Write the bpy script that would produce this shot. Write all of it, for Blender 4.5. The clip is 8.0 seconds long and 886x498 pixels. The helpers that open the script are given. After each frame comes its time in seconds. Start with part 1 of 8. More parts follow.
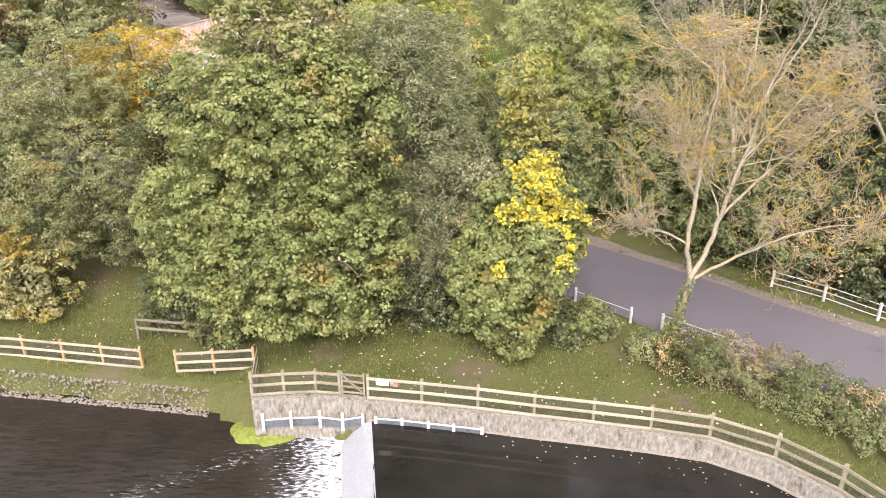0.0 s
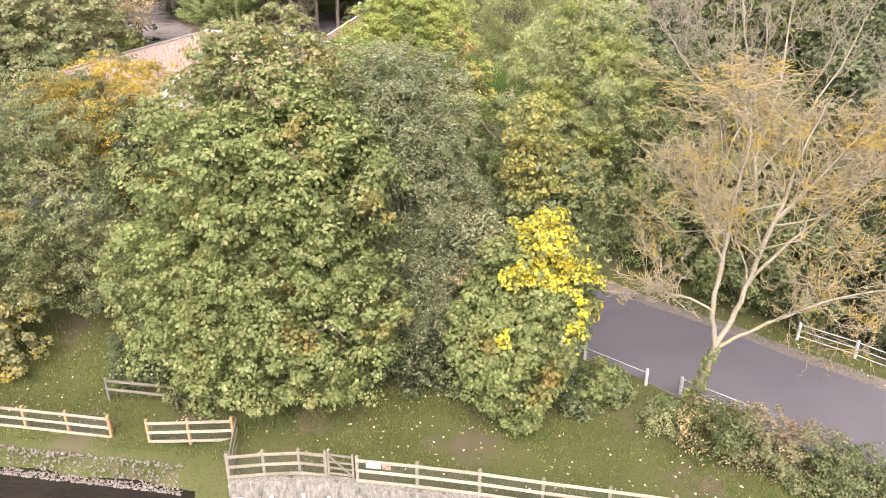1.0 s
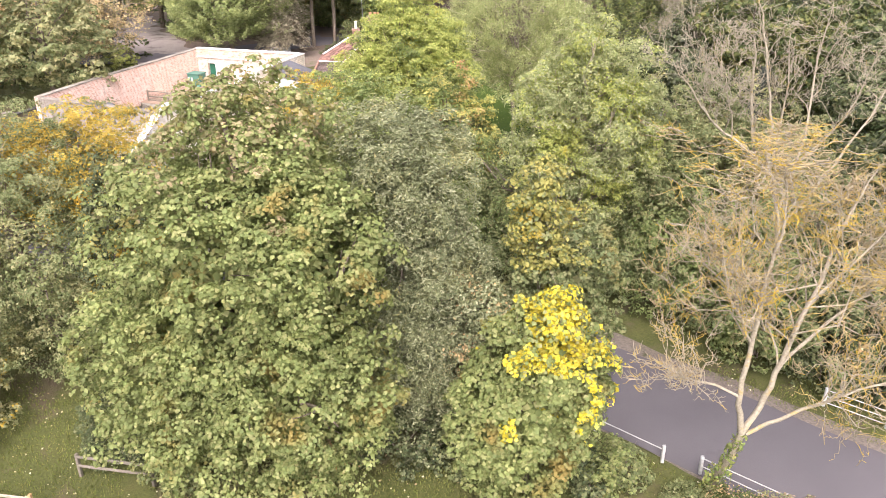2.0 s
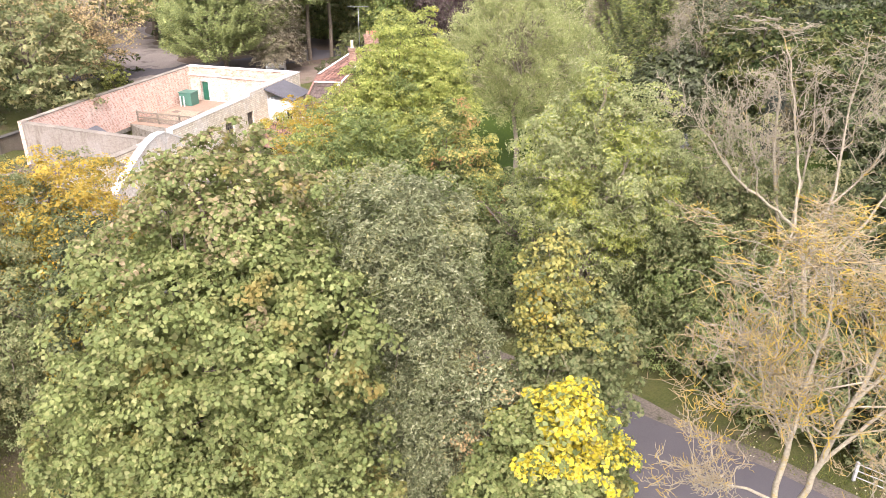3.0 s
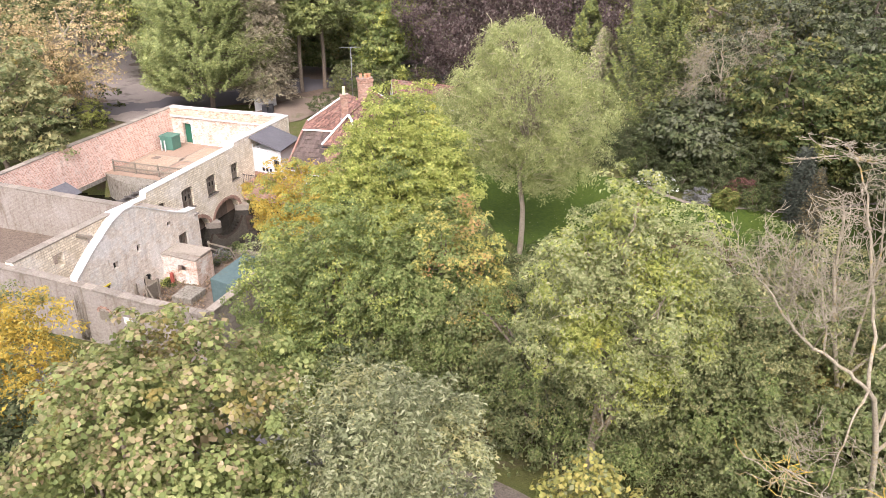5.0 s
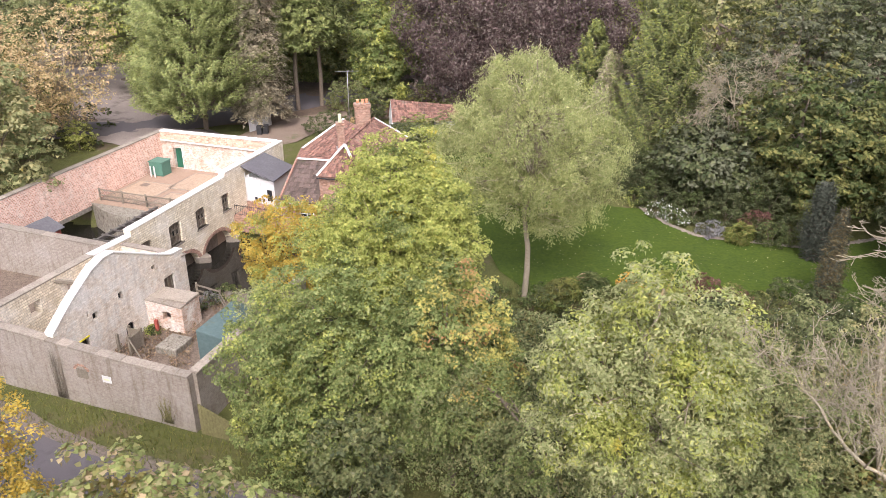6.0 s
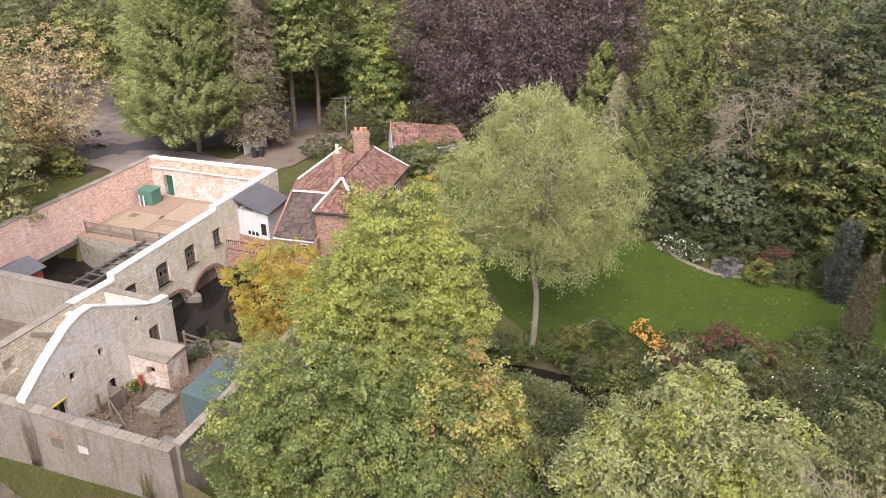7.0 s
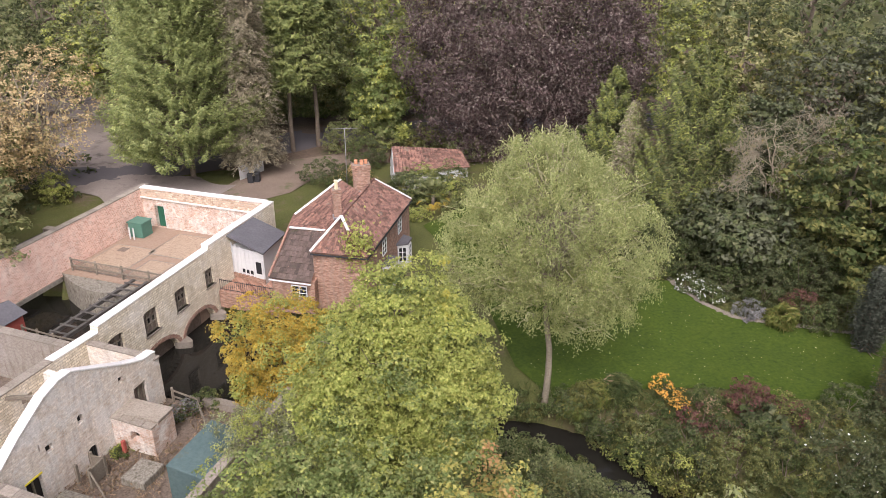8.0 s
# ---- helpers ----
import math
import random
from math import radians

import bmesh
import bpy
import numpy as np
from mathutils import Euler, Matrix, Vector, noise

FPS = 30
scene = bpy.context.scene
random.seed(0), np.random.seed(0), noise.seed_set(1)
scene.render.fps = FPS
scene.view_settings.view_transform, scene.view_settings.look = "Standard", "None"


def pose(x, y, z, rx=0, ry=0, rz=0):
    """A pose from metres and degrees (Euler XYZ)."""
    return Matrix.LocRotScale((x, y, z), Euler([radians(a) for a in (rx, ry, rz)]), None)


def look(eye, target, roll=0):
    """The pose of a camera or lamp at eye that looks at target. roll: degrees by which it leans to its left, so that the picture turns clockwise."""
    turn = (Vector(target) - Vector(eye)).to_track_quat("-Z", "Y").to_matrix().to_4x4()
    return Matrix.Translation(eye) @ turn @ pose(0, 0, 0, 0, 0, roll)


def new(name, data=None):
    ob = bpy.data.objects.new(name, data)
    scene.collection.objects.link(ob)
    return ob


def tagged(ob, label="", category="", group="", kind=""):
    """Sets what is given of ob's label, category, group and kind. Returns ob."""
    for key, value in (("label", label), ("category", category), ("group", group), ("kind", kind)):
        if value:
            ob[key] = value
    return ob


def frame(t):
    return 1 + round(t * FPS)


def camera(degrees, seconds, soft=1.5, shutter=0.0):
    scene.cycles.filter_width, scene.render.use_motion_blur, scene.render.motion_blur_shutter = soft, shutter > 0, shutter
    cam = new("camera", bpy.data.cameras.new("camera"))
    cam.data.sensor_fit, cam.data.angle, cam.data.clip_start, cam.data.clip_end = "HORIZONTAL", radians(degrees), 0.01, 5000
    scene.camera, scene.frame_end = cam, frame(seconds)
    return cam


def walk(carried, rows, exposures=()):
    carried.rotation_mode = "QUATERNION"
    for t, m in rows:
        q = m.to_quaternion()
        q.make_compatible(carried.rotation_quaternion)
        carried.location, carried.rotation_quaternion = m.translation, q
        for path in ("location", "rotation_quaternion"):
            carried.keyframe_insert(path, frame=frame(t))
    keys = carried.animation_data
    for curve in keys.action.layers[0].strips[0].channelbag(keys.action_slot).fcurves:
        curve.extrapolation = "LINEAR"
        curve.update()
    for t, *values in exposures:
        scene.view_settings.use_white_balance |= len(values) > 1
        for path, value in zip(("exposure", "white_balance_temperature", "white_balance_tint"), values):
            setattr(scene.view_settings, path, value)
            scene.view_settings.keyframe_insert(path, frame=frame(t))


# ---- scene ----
cam = camera(60.0, 8.0, soft=0.5)
METRES, EYE, TILT, LEAN, TURN = 23.5, 17.57, -25.1, 0.0, 0.0
ROWS = [
    (0.0, 0.0, 0.0, 0.0, -0.0, -0.0, -0.0),
    (0.5, 0.0013, 0.0347, 0.042, -0.06, 0.04, 0.0),
    (1.0, 0.0022, 0.0623, 0.0954, -0.1, 0.11, -0.0),
    (1.5, 0.0032, 0.0888, 0.1487, -0.14, 0.17, 0.01),
    (3.0, 0.0019, 0.1656, 0.3037, -0.3, 0.23, 0.06),
    (3.5, 0.0019, 0.1919, 0.3567, -0.34, 0.25, 0.07),
    (4.0, 0.0028, 0.2187, 0.4104, -0.37, 0.28, 0.08),
    (4.5, 0.0038, 0.2457, 0.4663, -0.4, 0.25, 0.08),
    (5.0, 0.0041, 0.2736, 0.5232, -0.39, 0.25, 0.08),
    (6.5, 0.0001, 0.364, 0.7003, -0.38, 0.23, 0.06),
    (7.0, -0.0048, 0.3962, 0.7605, -0.38, 0.26, 0.07),
    (7.5, -0.0114, 0.4288, 0.8218, -0.37, 0.3, 0.06),
    (8.0, -0.019, 0.4616, 0.8845, -0.36, 0.27, 0.07),
]
walk(cam, [(t, pose(0, 0, EYE, TILT, LEAN, TURN) @ pose(METRES * x, METRES * 1.994 * y, METRES * z, 90 + 0.5 * pitch, roll, 0.5 * yaw)) for t, x, y, z, yaw, pitch, roll in ROWS],
     [(0.0, 1.74, 6350, 20), (1.5, 1.85, 6350, 20), (3.5, 1.77, 6350, 20), (5.0, 1.58, 6350, 20), (6.5, 1.33, 6350, 20), (8.0, 1.02, 6350, 20)])

# ---- world and light ----
SUN_AZ, SUN_EL = 184.0, 48.0
world = bpy.data.worlds.new("overcast_sky")
scene.world = world
world.use_nodes = True
wn, wl = world.node_tree.nodes, world.node_tree.links
sky = wn.new("ShaderNodeTexSky")
sky.sky_type = 'NISHITA'
sky.sun_disc = False
sky.sun_elevation, sky.sun_rotation = radians(SUN_EL), radians(SUN_AZ)
sky.air_density, sky.dust_density = 1.0, 4.0
cloud = wn.new("ShaderNodeHueSaturation")
cloud.inputs["Saturation"].default_value = 0.25
wl.new(sky.outputs[0], cloud.inputs["Color"])
wl.new(cloud.outputs[0], wn["Background"].inputs[0])
wn["Background"].inputs[1].default_value = 0.15
sun = new("sun", bpy.data.lights.new("sun", 'SUN'))
sun.data.energy, sun.data.angle, sun.data.color = 1.0, radians(30), (1.0, 0.95, 0.87)
sd = Vector((math.sin(radians(SUN_AZ)) * math.cos(radians(SUN_EL)), math.cos(radians(SUN_AZ)) * math.cos(radians(SUN_EL)), math.sin(radians(SUN_EL))))
sun.matrix_world = look(sd * 100, (0, 0, 0))

# ---- materials ----


def nodes_of(name):
    m = bpy.data.materials.new(name)
    m.use_nodes = True
    return m, m.node_tree.nodes, m.node_tree.links, m.node_tree.nodes["Principled BSDF"]


def ramp_node(n, cols, lo=0.3, hi=0.7):
    r = n.new("ShaderNodeValToRGB")
    el = r.color_ramp.elements
    while len(el) < len(cols):
        el.new(0.5)
    for i, c in enumerate(cols):
        el[i].position = lo + (hi - lo) * i / max(1, len(cols) - 1)
        el[i].color = (*c, 1)
    return r


def noise_node(n, l, coord, scale, detail=4.0, rough=0.6):
    t = n.new("ShaderNodeTexNoise")
    t.inputs["Scale"].default_value, t.inputs["Detail"].default_value, t.inputs["Roughness"].default_value = scale, detail, rough
    l.new(coord, t.inputs["Vector"])
    return t


def mix_node(n, l, a, b, fac, mode='MIX'):
    m = n.new("ShaderNodeMix")
    m.data_type, m.blend_type = 'RGBA', mode
    if isinstance(fac, (int, float)):
        m.inputs["Factor"].default_value = fac
    else:
        l.new(fac, m.inputs["Factor"])
    for sock, v in ((m.inputs["A"], a), (m.inputs["B"], b)):
        if isinstance(v, tuple):
            sock.default_value = (*v, 1)
        else:
            l.new(v, sock)
    return m.outputs["Result"]


def surface(name, cols, scale=0.8, fine_cols=None, fine=14.0, fine_mix=0.4, rough=0.85, bump=0.3, bump_scale=20.0, dist=0.02, spots=None, spot_scale=1.3, spot_lo=0.58, rand=0.0, metal=0.0, island=0.0, stretch=0.0):
    """Two scales of colour noise, a stain colour with its own shape, fine relief. Coordinates are metres of the place."""
    m, n, l, b = nodes_of(name)
    g = n.new("ShaderNodeNewGeometry").outputs["Position"]
    if stretch:
        smap = n.new("ShaderNodeMapping")
        smap.inputs["Scale"].default_value = (1.0, 1.0, stretch)
        l.new(g, smap.inputs["Vector"])
        g = smap.outputs[0]
    c = ramp_node(n, cols)
    l.new(noise_node(n, l, g, scale, 5).outputs["Fac"], c.inputs["Fac"])
    out = c.outputs["Color"]
    if fine_cols:
        f = ramp_node(n, fine_cols)
        l.new(noise_node(n, l, g, fine, 3).outputs["Fac"], f.inputs["Fac"])
        out = mix_node(n, l, out, f.outputs["Color"], fine_mix)
    if spots:
        s = ramp_node(n, [(0, 0, 0), (1, 1, 1)], spot_lo, spot_lo + 0.12)
        l.new(noise_node(n, l, g, spot_scale, 6, 0.7).outputs["Fac"], s.inputs["Fac"])
        out = mix_node(n, l, out, spots, s.outputs["Color"])
    if rand or island:
        oi = n.new("ShaderNodeObjectInfo")
        pick = oi.outputs["Random"]
        if island:
            tot = n.new("ShaderNodeMath")
            tot.operation = 'MULTIPLY_ADD'
            tot.inputs[1].default_value = 37.7
            l.new(oi.outputs["Random"], tot.inputs[0])
            l.new(n.new("ShaderNodeNewGeometry").outputs["Random Per Island"], tot.inputs[2])
            toss = n.new("ShaderNodeTexWhiteNoise")
            toss.noise_dimensions = '1D'
            l.new(tot.outputs[0], toss.inputs["W"])
            pick = toss.outputs["Value"]
        mr = n.new("ShaderNodeMapRange")
        mr.inputs["To Min"].default_value, mr.inputs["To Max"].default_value = 1 - (island or rand), 1 + (island or rand)
        l.new(pick, mr.inputs["Value"])
        hs = n.new("ShaderNodeHueSaturation")
        l.new(mr.outputs[0], hs.inputs["Value"])
        l.new(out, hs.inputs["Color"])
        out = hs.outputs[0]
    l.new(out, b.inputs["Base Color"])
    b.inputs["Roughness"].default_value, b.inputs["Metallic"].default_value = rough, metal
    b.inputs["Specular IOR Level"].default_value = 0.3
    if bump:
        bn = n.new("ShaderNodeBump")
        bn.inputs["Strength"].default_value, bn.inputs["Distance"].default_value = bump, dist
        l.new(noise_node(n, l, g, bump_scale, 4).outputs["Fac"], bn.inputs["Height"])
        l.new(bn.outputs[0], b.inputs["Normal"])
    return m


def masonry(name, brick_cols, mortar, size, angle, stain, stain_lo=0.55, stain_scale=0.5, off=0.5, white=0.0, mort=0.012, joint=0.75, tone_lo=0.7, streak=0.35, grime=(0.42, 0.38, 0.33)):
    """Brick or coursed stone. The courses follow the height; angle: the wall's turn about z."""
    m, n, l, b = nodes_of(name)
    g = n.new("ShaderNodeNewGeometry").outputs["Position"]
    rot = n.new("ShaderNodeVectorRotate")
    rot.rotation_type = 'Z_AXIS'
    rot.inputs["Angle"].default_value = angle
    l.new(g, rot.inputs["Vector"])
    sep = n.new("ShaderNodeSeparateXYZ")
    l.new(rot.outputs[0], sep.inputs[0])
    add = n.new("ShaderNodeMath")
    l.new(sep.outputs["X"], add.inputs[0])
    l.new(sep.outputs["Y"], add.inputs[1])
    com = n.new("ShaderNodeCombineXYZ")
    l.new(add.outputs[0], com.inputs["X"])
    l.new(sep.outputs["Z"], com.inputs["Y"])
    wob = noise_node(n, l, g, 1.7, 2)
    warp = mix_node(n, l, com.outputs[0], wob.outputs["Color"], 0.03)
    br = n.new("ShaderNodeTexBrick")
    br.offset = off
    br.inputs["Scale"].default_value = 1.0
    br.inputs["Brick Width"].default_value, br.inputs["Row Height"].default_value = size
    br.inputs["Mortar Size"].default_value, br.inputs["Mortar Smooth"].default_value = mort, 0.4
    br.inputs["Color1"].default_value = (*brick_cols[0], 1)
    br.inputs["Color2"].default_value = (*brick_cols[1], 1)
    br.inputs["Mortar"].default_value = (*mortar, 1)
    l.new(warp, br.inputs["Vector"])
    tone = ramp_node(n, [brick_cols[2], brick_cols[0], brick_cols[1]], 0.35, 0.65)
    l.new(noise_node(n, l, g, 2.6, 6, 0.7).outputs["Fac"], tone.inputs["Fac"])
    out = mix_node(n, l, br.outputs["Color"], tone.outputs["Color"], 0.25)
    s = ramp_node(n, [(0, 0, 0), (1, 1, 1)], stain_lo, stain_lo + 0.16)
    l.new(noise_node(n, l, g, stain_scale, 8, 0.72).outputs["Fac"], s.inputs["Fac"])
    out = mix_node(n, l, out, stain, s.outputs["Color"])
    if white:
        w = ramp_node(n, [(0, 0, 0), (1, 1, 1)], 0.62 - white * 0.3, 0.70 - white * 0.3)
        l.new(noise_node(n, l, g, 0.9, 9, 0.75).outputs["Fac"], w.inputs["Fac"])
        out = mix_node(n, l, out, (0.72, 0.68, 0.62), w.outputs["Color"])
    pat = n.new("ShaderNodeTexBrick")
    pat.offset = off
    pat.inputs["Scale"].default_value = 1.0
    pat.inputs["Brick Width"].default_value, pat.inputs["Row Height"].default_value = size
    pat.inputs["Mortar Size"].default_value, pat.inputs["Mortar Smooth"].default_value = mort, 0.3
    pat.inputs["Color1"].default_value = (tone_lo, tone_lo * 0.98, tone_lo * 0.95, 1)
    pat.inputs["Color2"].default_value = (2.0 - tone_lo * 1.12, 2.0 - tone_lo * 1.12, 2.0 - tone_lo * 1.12, 1)
    pat.inputs["Mortar"].default_value = (joint, joint, joint, 1)
    l.new(warp, pat.inputs["Vector"])
    out = mix_node(n, l, out, pat.outputs["Color"], 0.85, 'MULTIPLY')
    smap = n.new("ShaderNodeMapping")
    smap.inputs["Scale"].default_value = (1.0, 1.0, 0.14)
    l.new(g, smap.inputs["Vector"])
    sr = ramp_node(n, [(0, 0, 0), (streak, streak, streak)], 0.5, 0.72)
    l.new(noise_node(n, l, smap.outputs[0], 2.4, 7, 0.7).outputs["Fac"], sr.inputs["Fac"])
    out = mix_node(n, l, out, grime, sr.outputs["Color"], 'MULTIPLY')
    br2 = ramp_node(n, [(0.74, 0.72, 0.7), (1.18, 1.18, 1.18)], 0.32, 0.68)
    l.new(noise_node(n, l, g, 7.0, 5, 0.75).outputs["Fac"], br2.inputs["Fac"])
    out = mix_node(n, l, out, br2.outputs["Color"], 0.8, 'MULTIPLY')
    l.new(out, b.inputs["Base Color"])
    b.inputs["Roughness"].default_value = 0.9
    b.inputs["Specular IOR Level"].default_value = 0.2
    bn = n.new("ShaderNodeBump")
    bn.inputs["Strength"].default_value, bn.inputs["Distance"].default_value = 0.6, 0.02
    h = n.new("ShaderNodeMath")
    h.operation = 'ADD'
    l.new(br.outputs["Fac"], h.inputs[0])
    l.new(noise_node(n, l, g, 12, 5).outputs["Fac"], h.inputs[1])
    bn.invert = True
    l.new(h.outputs[0], bn.inputs["Height"])
    l.new(bn.outputs[0], b.inputs["Normal"])
    return m


def foliage(name, cols, patch=None, patch_scale=0.45, patch_lo=0.58, glow=0.45, rough=0.55, sat=0.91):
    """Leaves: each leaf its own tone, larger drifts of a second tone, light shining through."""
    m, n, l, b = nodes_of(name)
    geo = n.new("ShaderNodeNewGeometry")
    c = ramp_node(n, cols, 0.0, 1.0)
    l.new(geo.outputs["Random Per Island"], c.inputs["Fac"])
    out = c.outputs["Color"]
    drift = n.new("ShaderNodeMapRange")
    drift.inputs["From Min"].default_value, drift.inputs["From Max"].default_value = 0.3, 0.7
    drift.inputs["To Min"].default_value, drift.inputs["To Max"].default_value = 0.92, 1.42
    l.new(noise_node(n, l, geo.outputs["Position"], 0.6, 3).outputs["Fac"], drift.inputs["Value"])
    hs = n.new("ShaderNodeHueSaturation")
    toss = n.new("ShaderNodeTexWhiteNoise")
    toss.noise_dimensions = '1D'
    l.new(geo.outputs["Random Per Island"], toss.inputs["W"])
    spread = n.new("ShaderNodeMapRange")
    spread.inputs["To Min"].default_value, spread.inputs["To Max"].default_value = 0.86, 1.14
    l.new(toss.outputs["Value"], spread.inputs["Value"])
    both = n.new("ShaderNodeMath")
    both.operation = 'MULTIPLY'
    l.new(drift.outputs[0], both.inputs[0])
    l.new(spread.outputs[0], both.inputs[1])
    l.new(both.outputs[0], hs.inputs["Value"])
    hs.inputs["Saturation"].default_value = sat
    l.new(out, hs.inputs["Color"])
    out = hs.outputs[0]
    if patch:
        s = ramp_node(n, [(0, 0, 0), (1, 1, 1)], patch_lo, patch_lo + 0.12)
        l.new(noise_node(n, l, geo.outputs["Position"], patch_scale, 4, 0.6).outputs["Fac"], s.inputs["Fac"])
        out = mix_node(n, l, out, patch, s.outputs["Color"])
    l.new(out, b.inputs["Base Color"])
    b.inputs["Roughness"].default_value = rough
    b.inputs["Specular IOR Level"].default_value = 0.18
    tr = n.new("ShaderNodeBsdfTranslucent")
    l.new(out, tr.inputs["Color"])
    mx = n.new("ShaderNodeMixShader")
    mx.inputs[0].default_value = glow
    l.new(b.outputs[0], mx.inputs[1])
    l.new(tr.outputs[0], mx.inputs[2])
    l.new(mx.outputs[0], n["Material Output"].inputs["Surface"])
    return m


def water_mat(name, col, rip=0.15, scale=3.0, rough=0.04, stretch=(1.0, 1.0)):
    m, n, l, b = nodes_of(name)
    g = n.new("ShaderNodeNewGeometry").outputs["Position"]
    c = ramp_node(n, [col, tuple(x * 1.7 for x in col)])
    l.new(noise_node(n, l, g, 0.5, 3).outputs["Fac"], c.inputs["Fac"])
    l.new(c.outputs["Color"], b.inputs["Base Color"])
    b.inputs["Roughness"].default_value, b.inputs["IOR"].default_value = rough, 1.33
    bn = n.new("ShaderNodeBump")
    bn.inputs["Strength"].default_value, bn.inputs["Distance"].default_value = rip, 0.05
    mpg = n.new("ShaderNodeMapping")
    mpg.inputs["Scale"].default_value = (*stretch, 1.0)
    mpg.inputs["Rotation"].default_value = (0, 0, radians(-15))
    l.new(g, mpg.inputs["Vector"])
    l.new(noise_node(n, l, mpg.outputs[0], scale, 3, 0.5).outputs["Fac"], bn.inputs["Height"])
    l.new(bn.outputs[0], b.inputs["Normal"])
    return m


MILL_ANG = math.atan2(0.33, 0.944)
GRASS = surface("rough_grass", [(0.046, 0.057, 0.012), (0.07, 0.086, 0.016), (0.112, 0.1, 0.035)], 0.45, [(0.042, 0.046, 0.014), (0.14, 0.136, 0.042)], 13, 0.55, bump=0.9, bump_scale=25, dist=0.06, spots=(0.12, 0.092, 0.056), spot_scale=0.3, spot_lo=0.53)
LAWN = surface("mown_lawn", [(0.024, 0.047, 0.003), (0.043, 0.075, 0.004), (0.062, 0.088, 0.007)], 0.35, [(0.018, 0.04, 0.003), (0.068, 0.096, 0.008)], 5, 0.65, rough=1.0, bump=0.6, bump_scale=30, dist=0.04)
ASPHALT = surface("asphalt", [(0.0936, 0.0828, 0.0864), (0.122, 0.108, 0.112)], 0.3, [(0.072, 0.0648, 0.0684), (0.144, 0.13, 0.133)], 40, 0.4, rough=0.85, bump=0.3, bump_scale=60, dist=0.01, spots=(0.0648, 0.0576, 0.0598), spot_scale=0.35, spot_lo=0.62)
VERGE = surface("leaf_litter_verge", [(0.14, 0.112, 0.088), (0.2, 0.165, 0.14)], 1.2, [(0.08, 0.062, 0.046), (0.25, 0.205, 0.17)], 12, 0.6, bump=0.7, bump_scale=20, dist=0.05, spots=(0.06, 0.064, 0.025), spot_scale=0.9, spot_lo=0.56)
GRAVEL = surface("gravel_drive", [(0.2, 0.165, 0.142), (0.28, 0.235, 0.208)], 0.3, [(0.14, 0.112, 0.098), (0.34, 0.295, 0.26)], 14, 0.5, bump=0.5, bump_scale=40, dist=0.02, spots=(0.12, 0.098, 0.084), spot_scale=0.4, spot_lo=0.54)
EARTH = surface("bare_brown_earth", [(0.15, 0.11, 0.085), (0.22, 0.17, 0.13)], 0.6, [(0.1, 0.07, 0.05), (0.27, 0.21, 0.165)], 7, 0.5, bump=0.6, bump_scale=20, dist=0.03, spots=(0.09, 0.1, 0.035), spot_scale=0.5, spot_lo=0.56)
YARD = surface("paved_yard", [(0.25, 0.175, 0.13), (0.3, 0.215, 0.16)], 0.5, [(0.224, 0.136, 0.088), (0.4, 0.304, 0.224)], 9, 0.45, bump=0.4, bump_scale=30, spots=(0.224, 0.16, 0.104), spot_scale=0.5, spot_lo=0.55)
SOIL = surface("yard_soil", [(0.115, 0.0792, 0.0552), (0.197, 0.15, 0.11)], 1.5, [(0.0656, 0.0484, 0.0322), (0.246, 0.194, 0.156)], 9, 0.6, bump=0.9, bump_scale=14, dist=0.08)
CONCRETE = surface("pale_render", [(0.16, 0.142, 0.11), (0.25, 0.228, 0.185)], 1.4, [(0.07, 0.06, 0.045), (0.36, 0.33, 0.275)], 9, 0.6, bump=0.7, bump_scale=16, dist=0.03, spots=(0.08, 0.07, 0.046), spot_scale=2.6, spot_lo=0.55, stretch=0.4)
BOUND_M = masonry("weathered_cement_wall", [(0.26, 0.225, 0.19), (0.33, 0.29, 0.25), (0.19, 0.16, 0.13)], (0.3, 0.265, 0.225), (0.27, 0.1), MILL_ANG, (0.33, 0.295, 0.26), 0.45, 0.5, mort=0.022, joint=0.95, tone_lo=0.94, streak=0.85, grime=(0.5, 0.44, 0.36))
WHITE = surface("white_coping_paint", [(0.651, 0.625, 0.59), (0.739, 0.722, 0.695)], 1.0, [(0.546, 0.51, 0.466), (0.757, 0.739, 0.722)], 8, 0.35, rough=0.7, bump=0.2, spots=(0.44, 0.405, 0.352), spot_scale=2.0, spot_lo=0.66)
STONE_C = surface("coping_stone", [(0.192, 0.16, 0.124), (0.296, 0.256, 0.212)], 1.4, [(0.144, 0.116, 0.088), (0.36, 0.32, 0.272)], 10, 0.45, bump=0.5, bump_scale=15, dist=0.02, rand=0.18)
REDBRICK = masonry("red_wall_brick", [(0.636, 0.313, 0.227), (0.784, 0.54, 0.432), (0.477, 0.238, 0.184)], (0.763, 0.67, 0.572), (0.27, 0.1), MILL_ANG, (0.763, 0.626, 0.54), 0.52, 0.7, mort=0.022, joint=1.1, tone_lo=0.76)
WASHBRICK = masonry("limewashed_brick", [(0.52, 0.33, 0.24), (0.64, 0.49, 0.4), (0.4, 0.26, 0.19)], (0.62, 0.54, 0.46), (0.27, 0.1), MILL_ANG, (0.68, 0.63, 0.58), 0.46, 0.7, white=0.35, mort=0.022, joint=0.9, tone_lo=0.8, streak=0.5)
LEDGE = masonry("lattice_brick_ledge", [(0.5, 0.34, 0.24), (0.64, 0.5, 0.38), (0.4, 0.26, 0.18)], (0.62, 0.55, 0.45), (0.3, 0.16), MILL_ANG, (0.6, 0.5, 0.4), 0.55, 0.8, mort=0.03, joint=0.75)
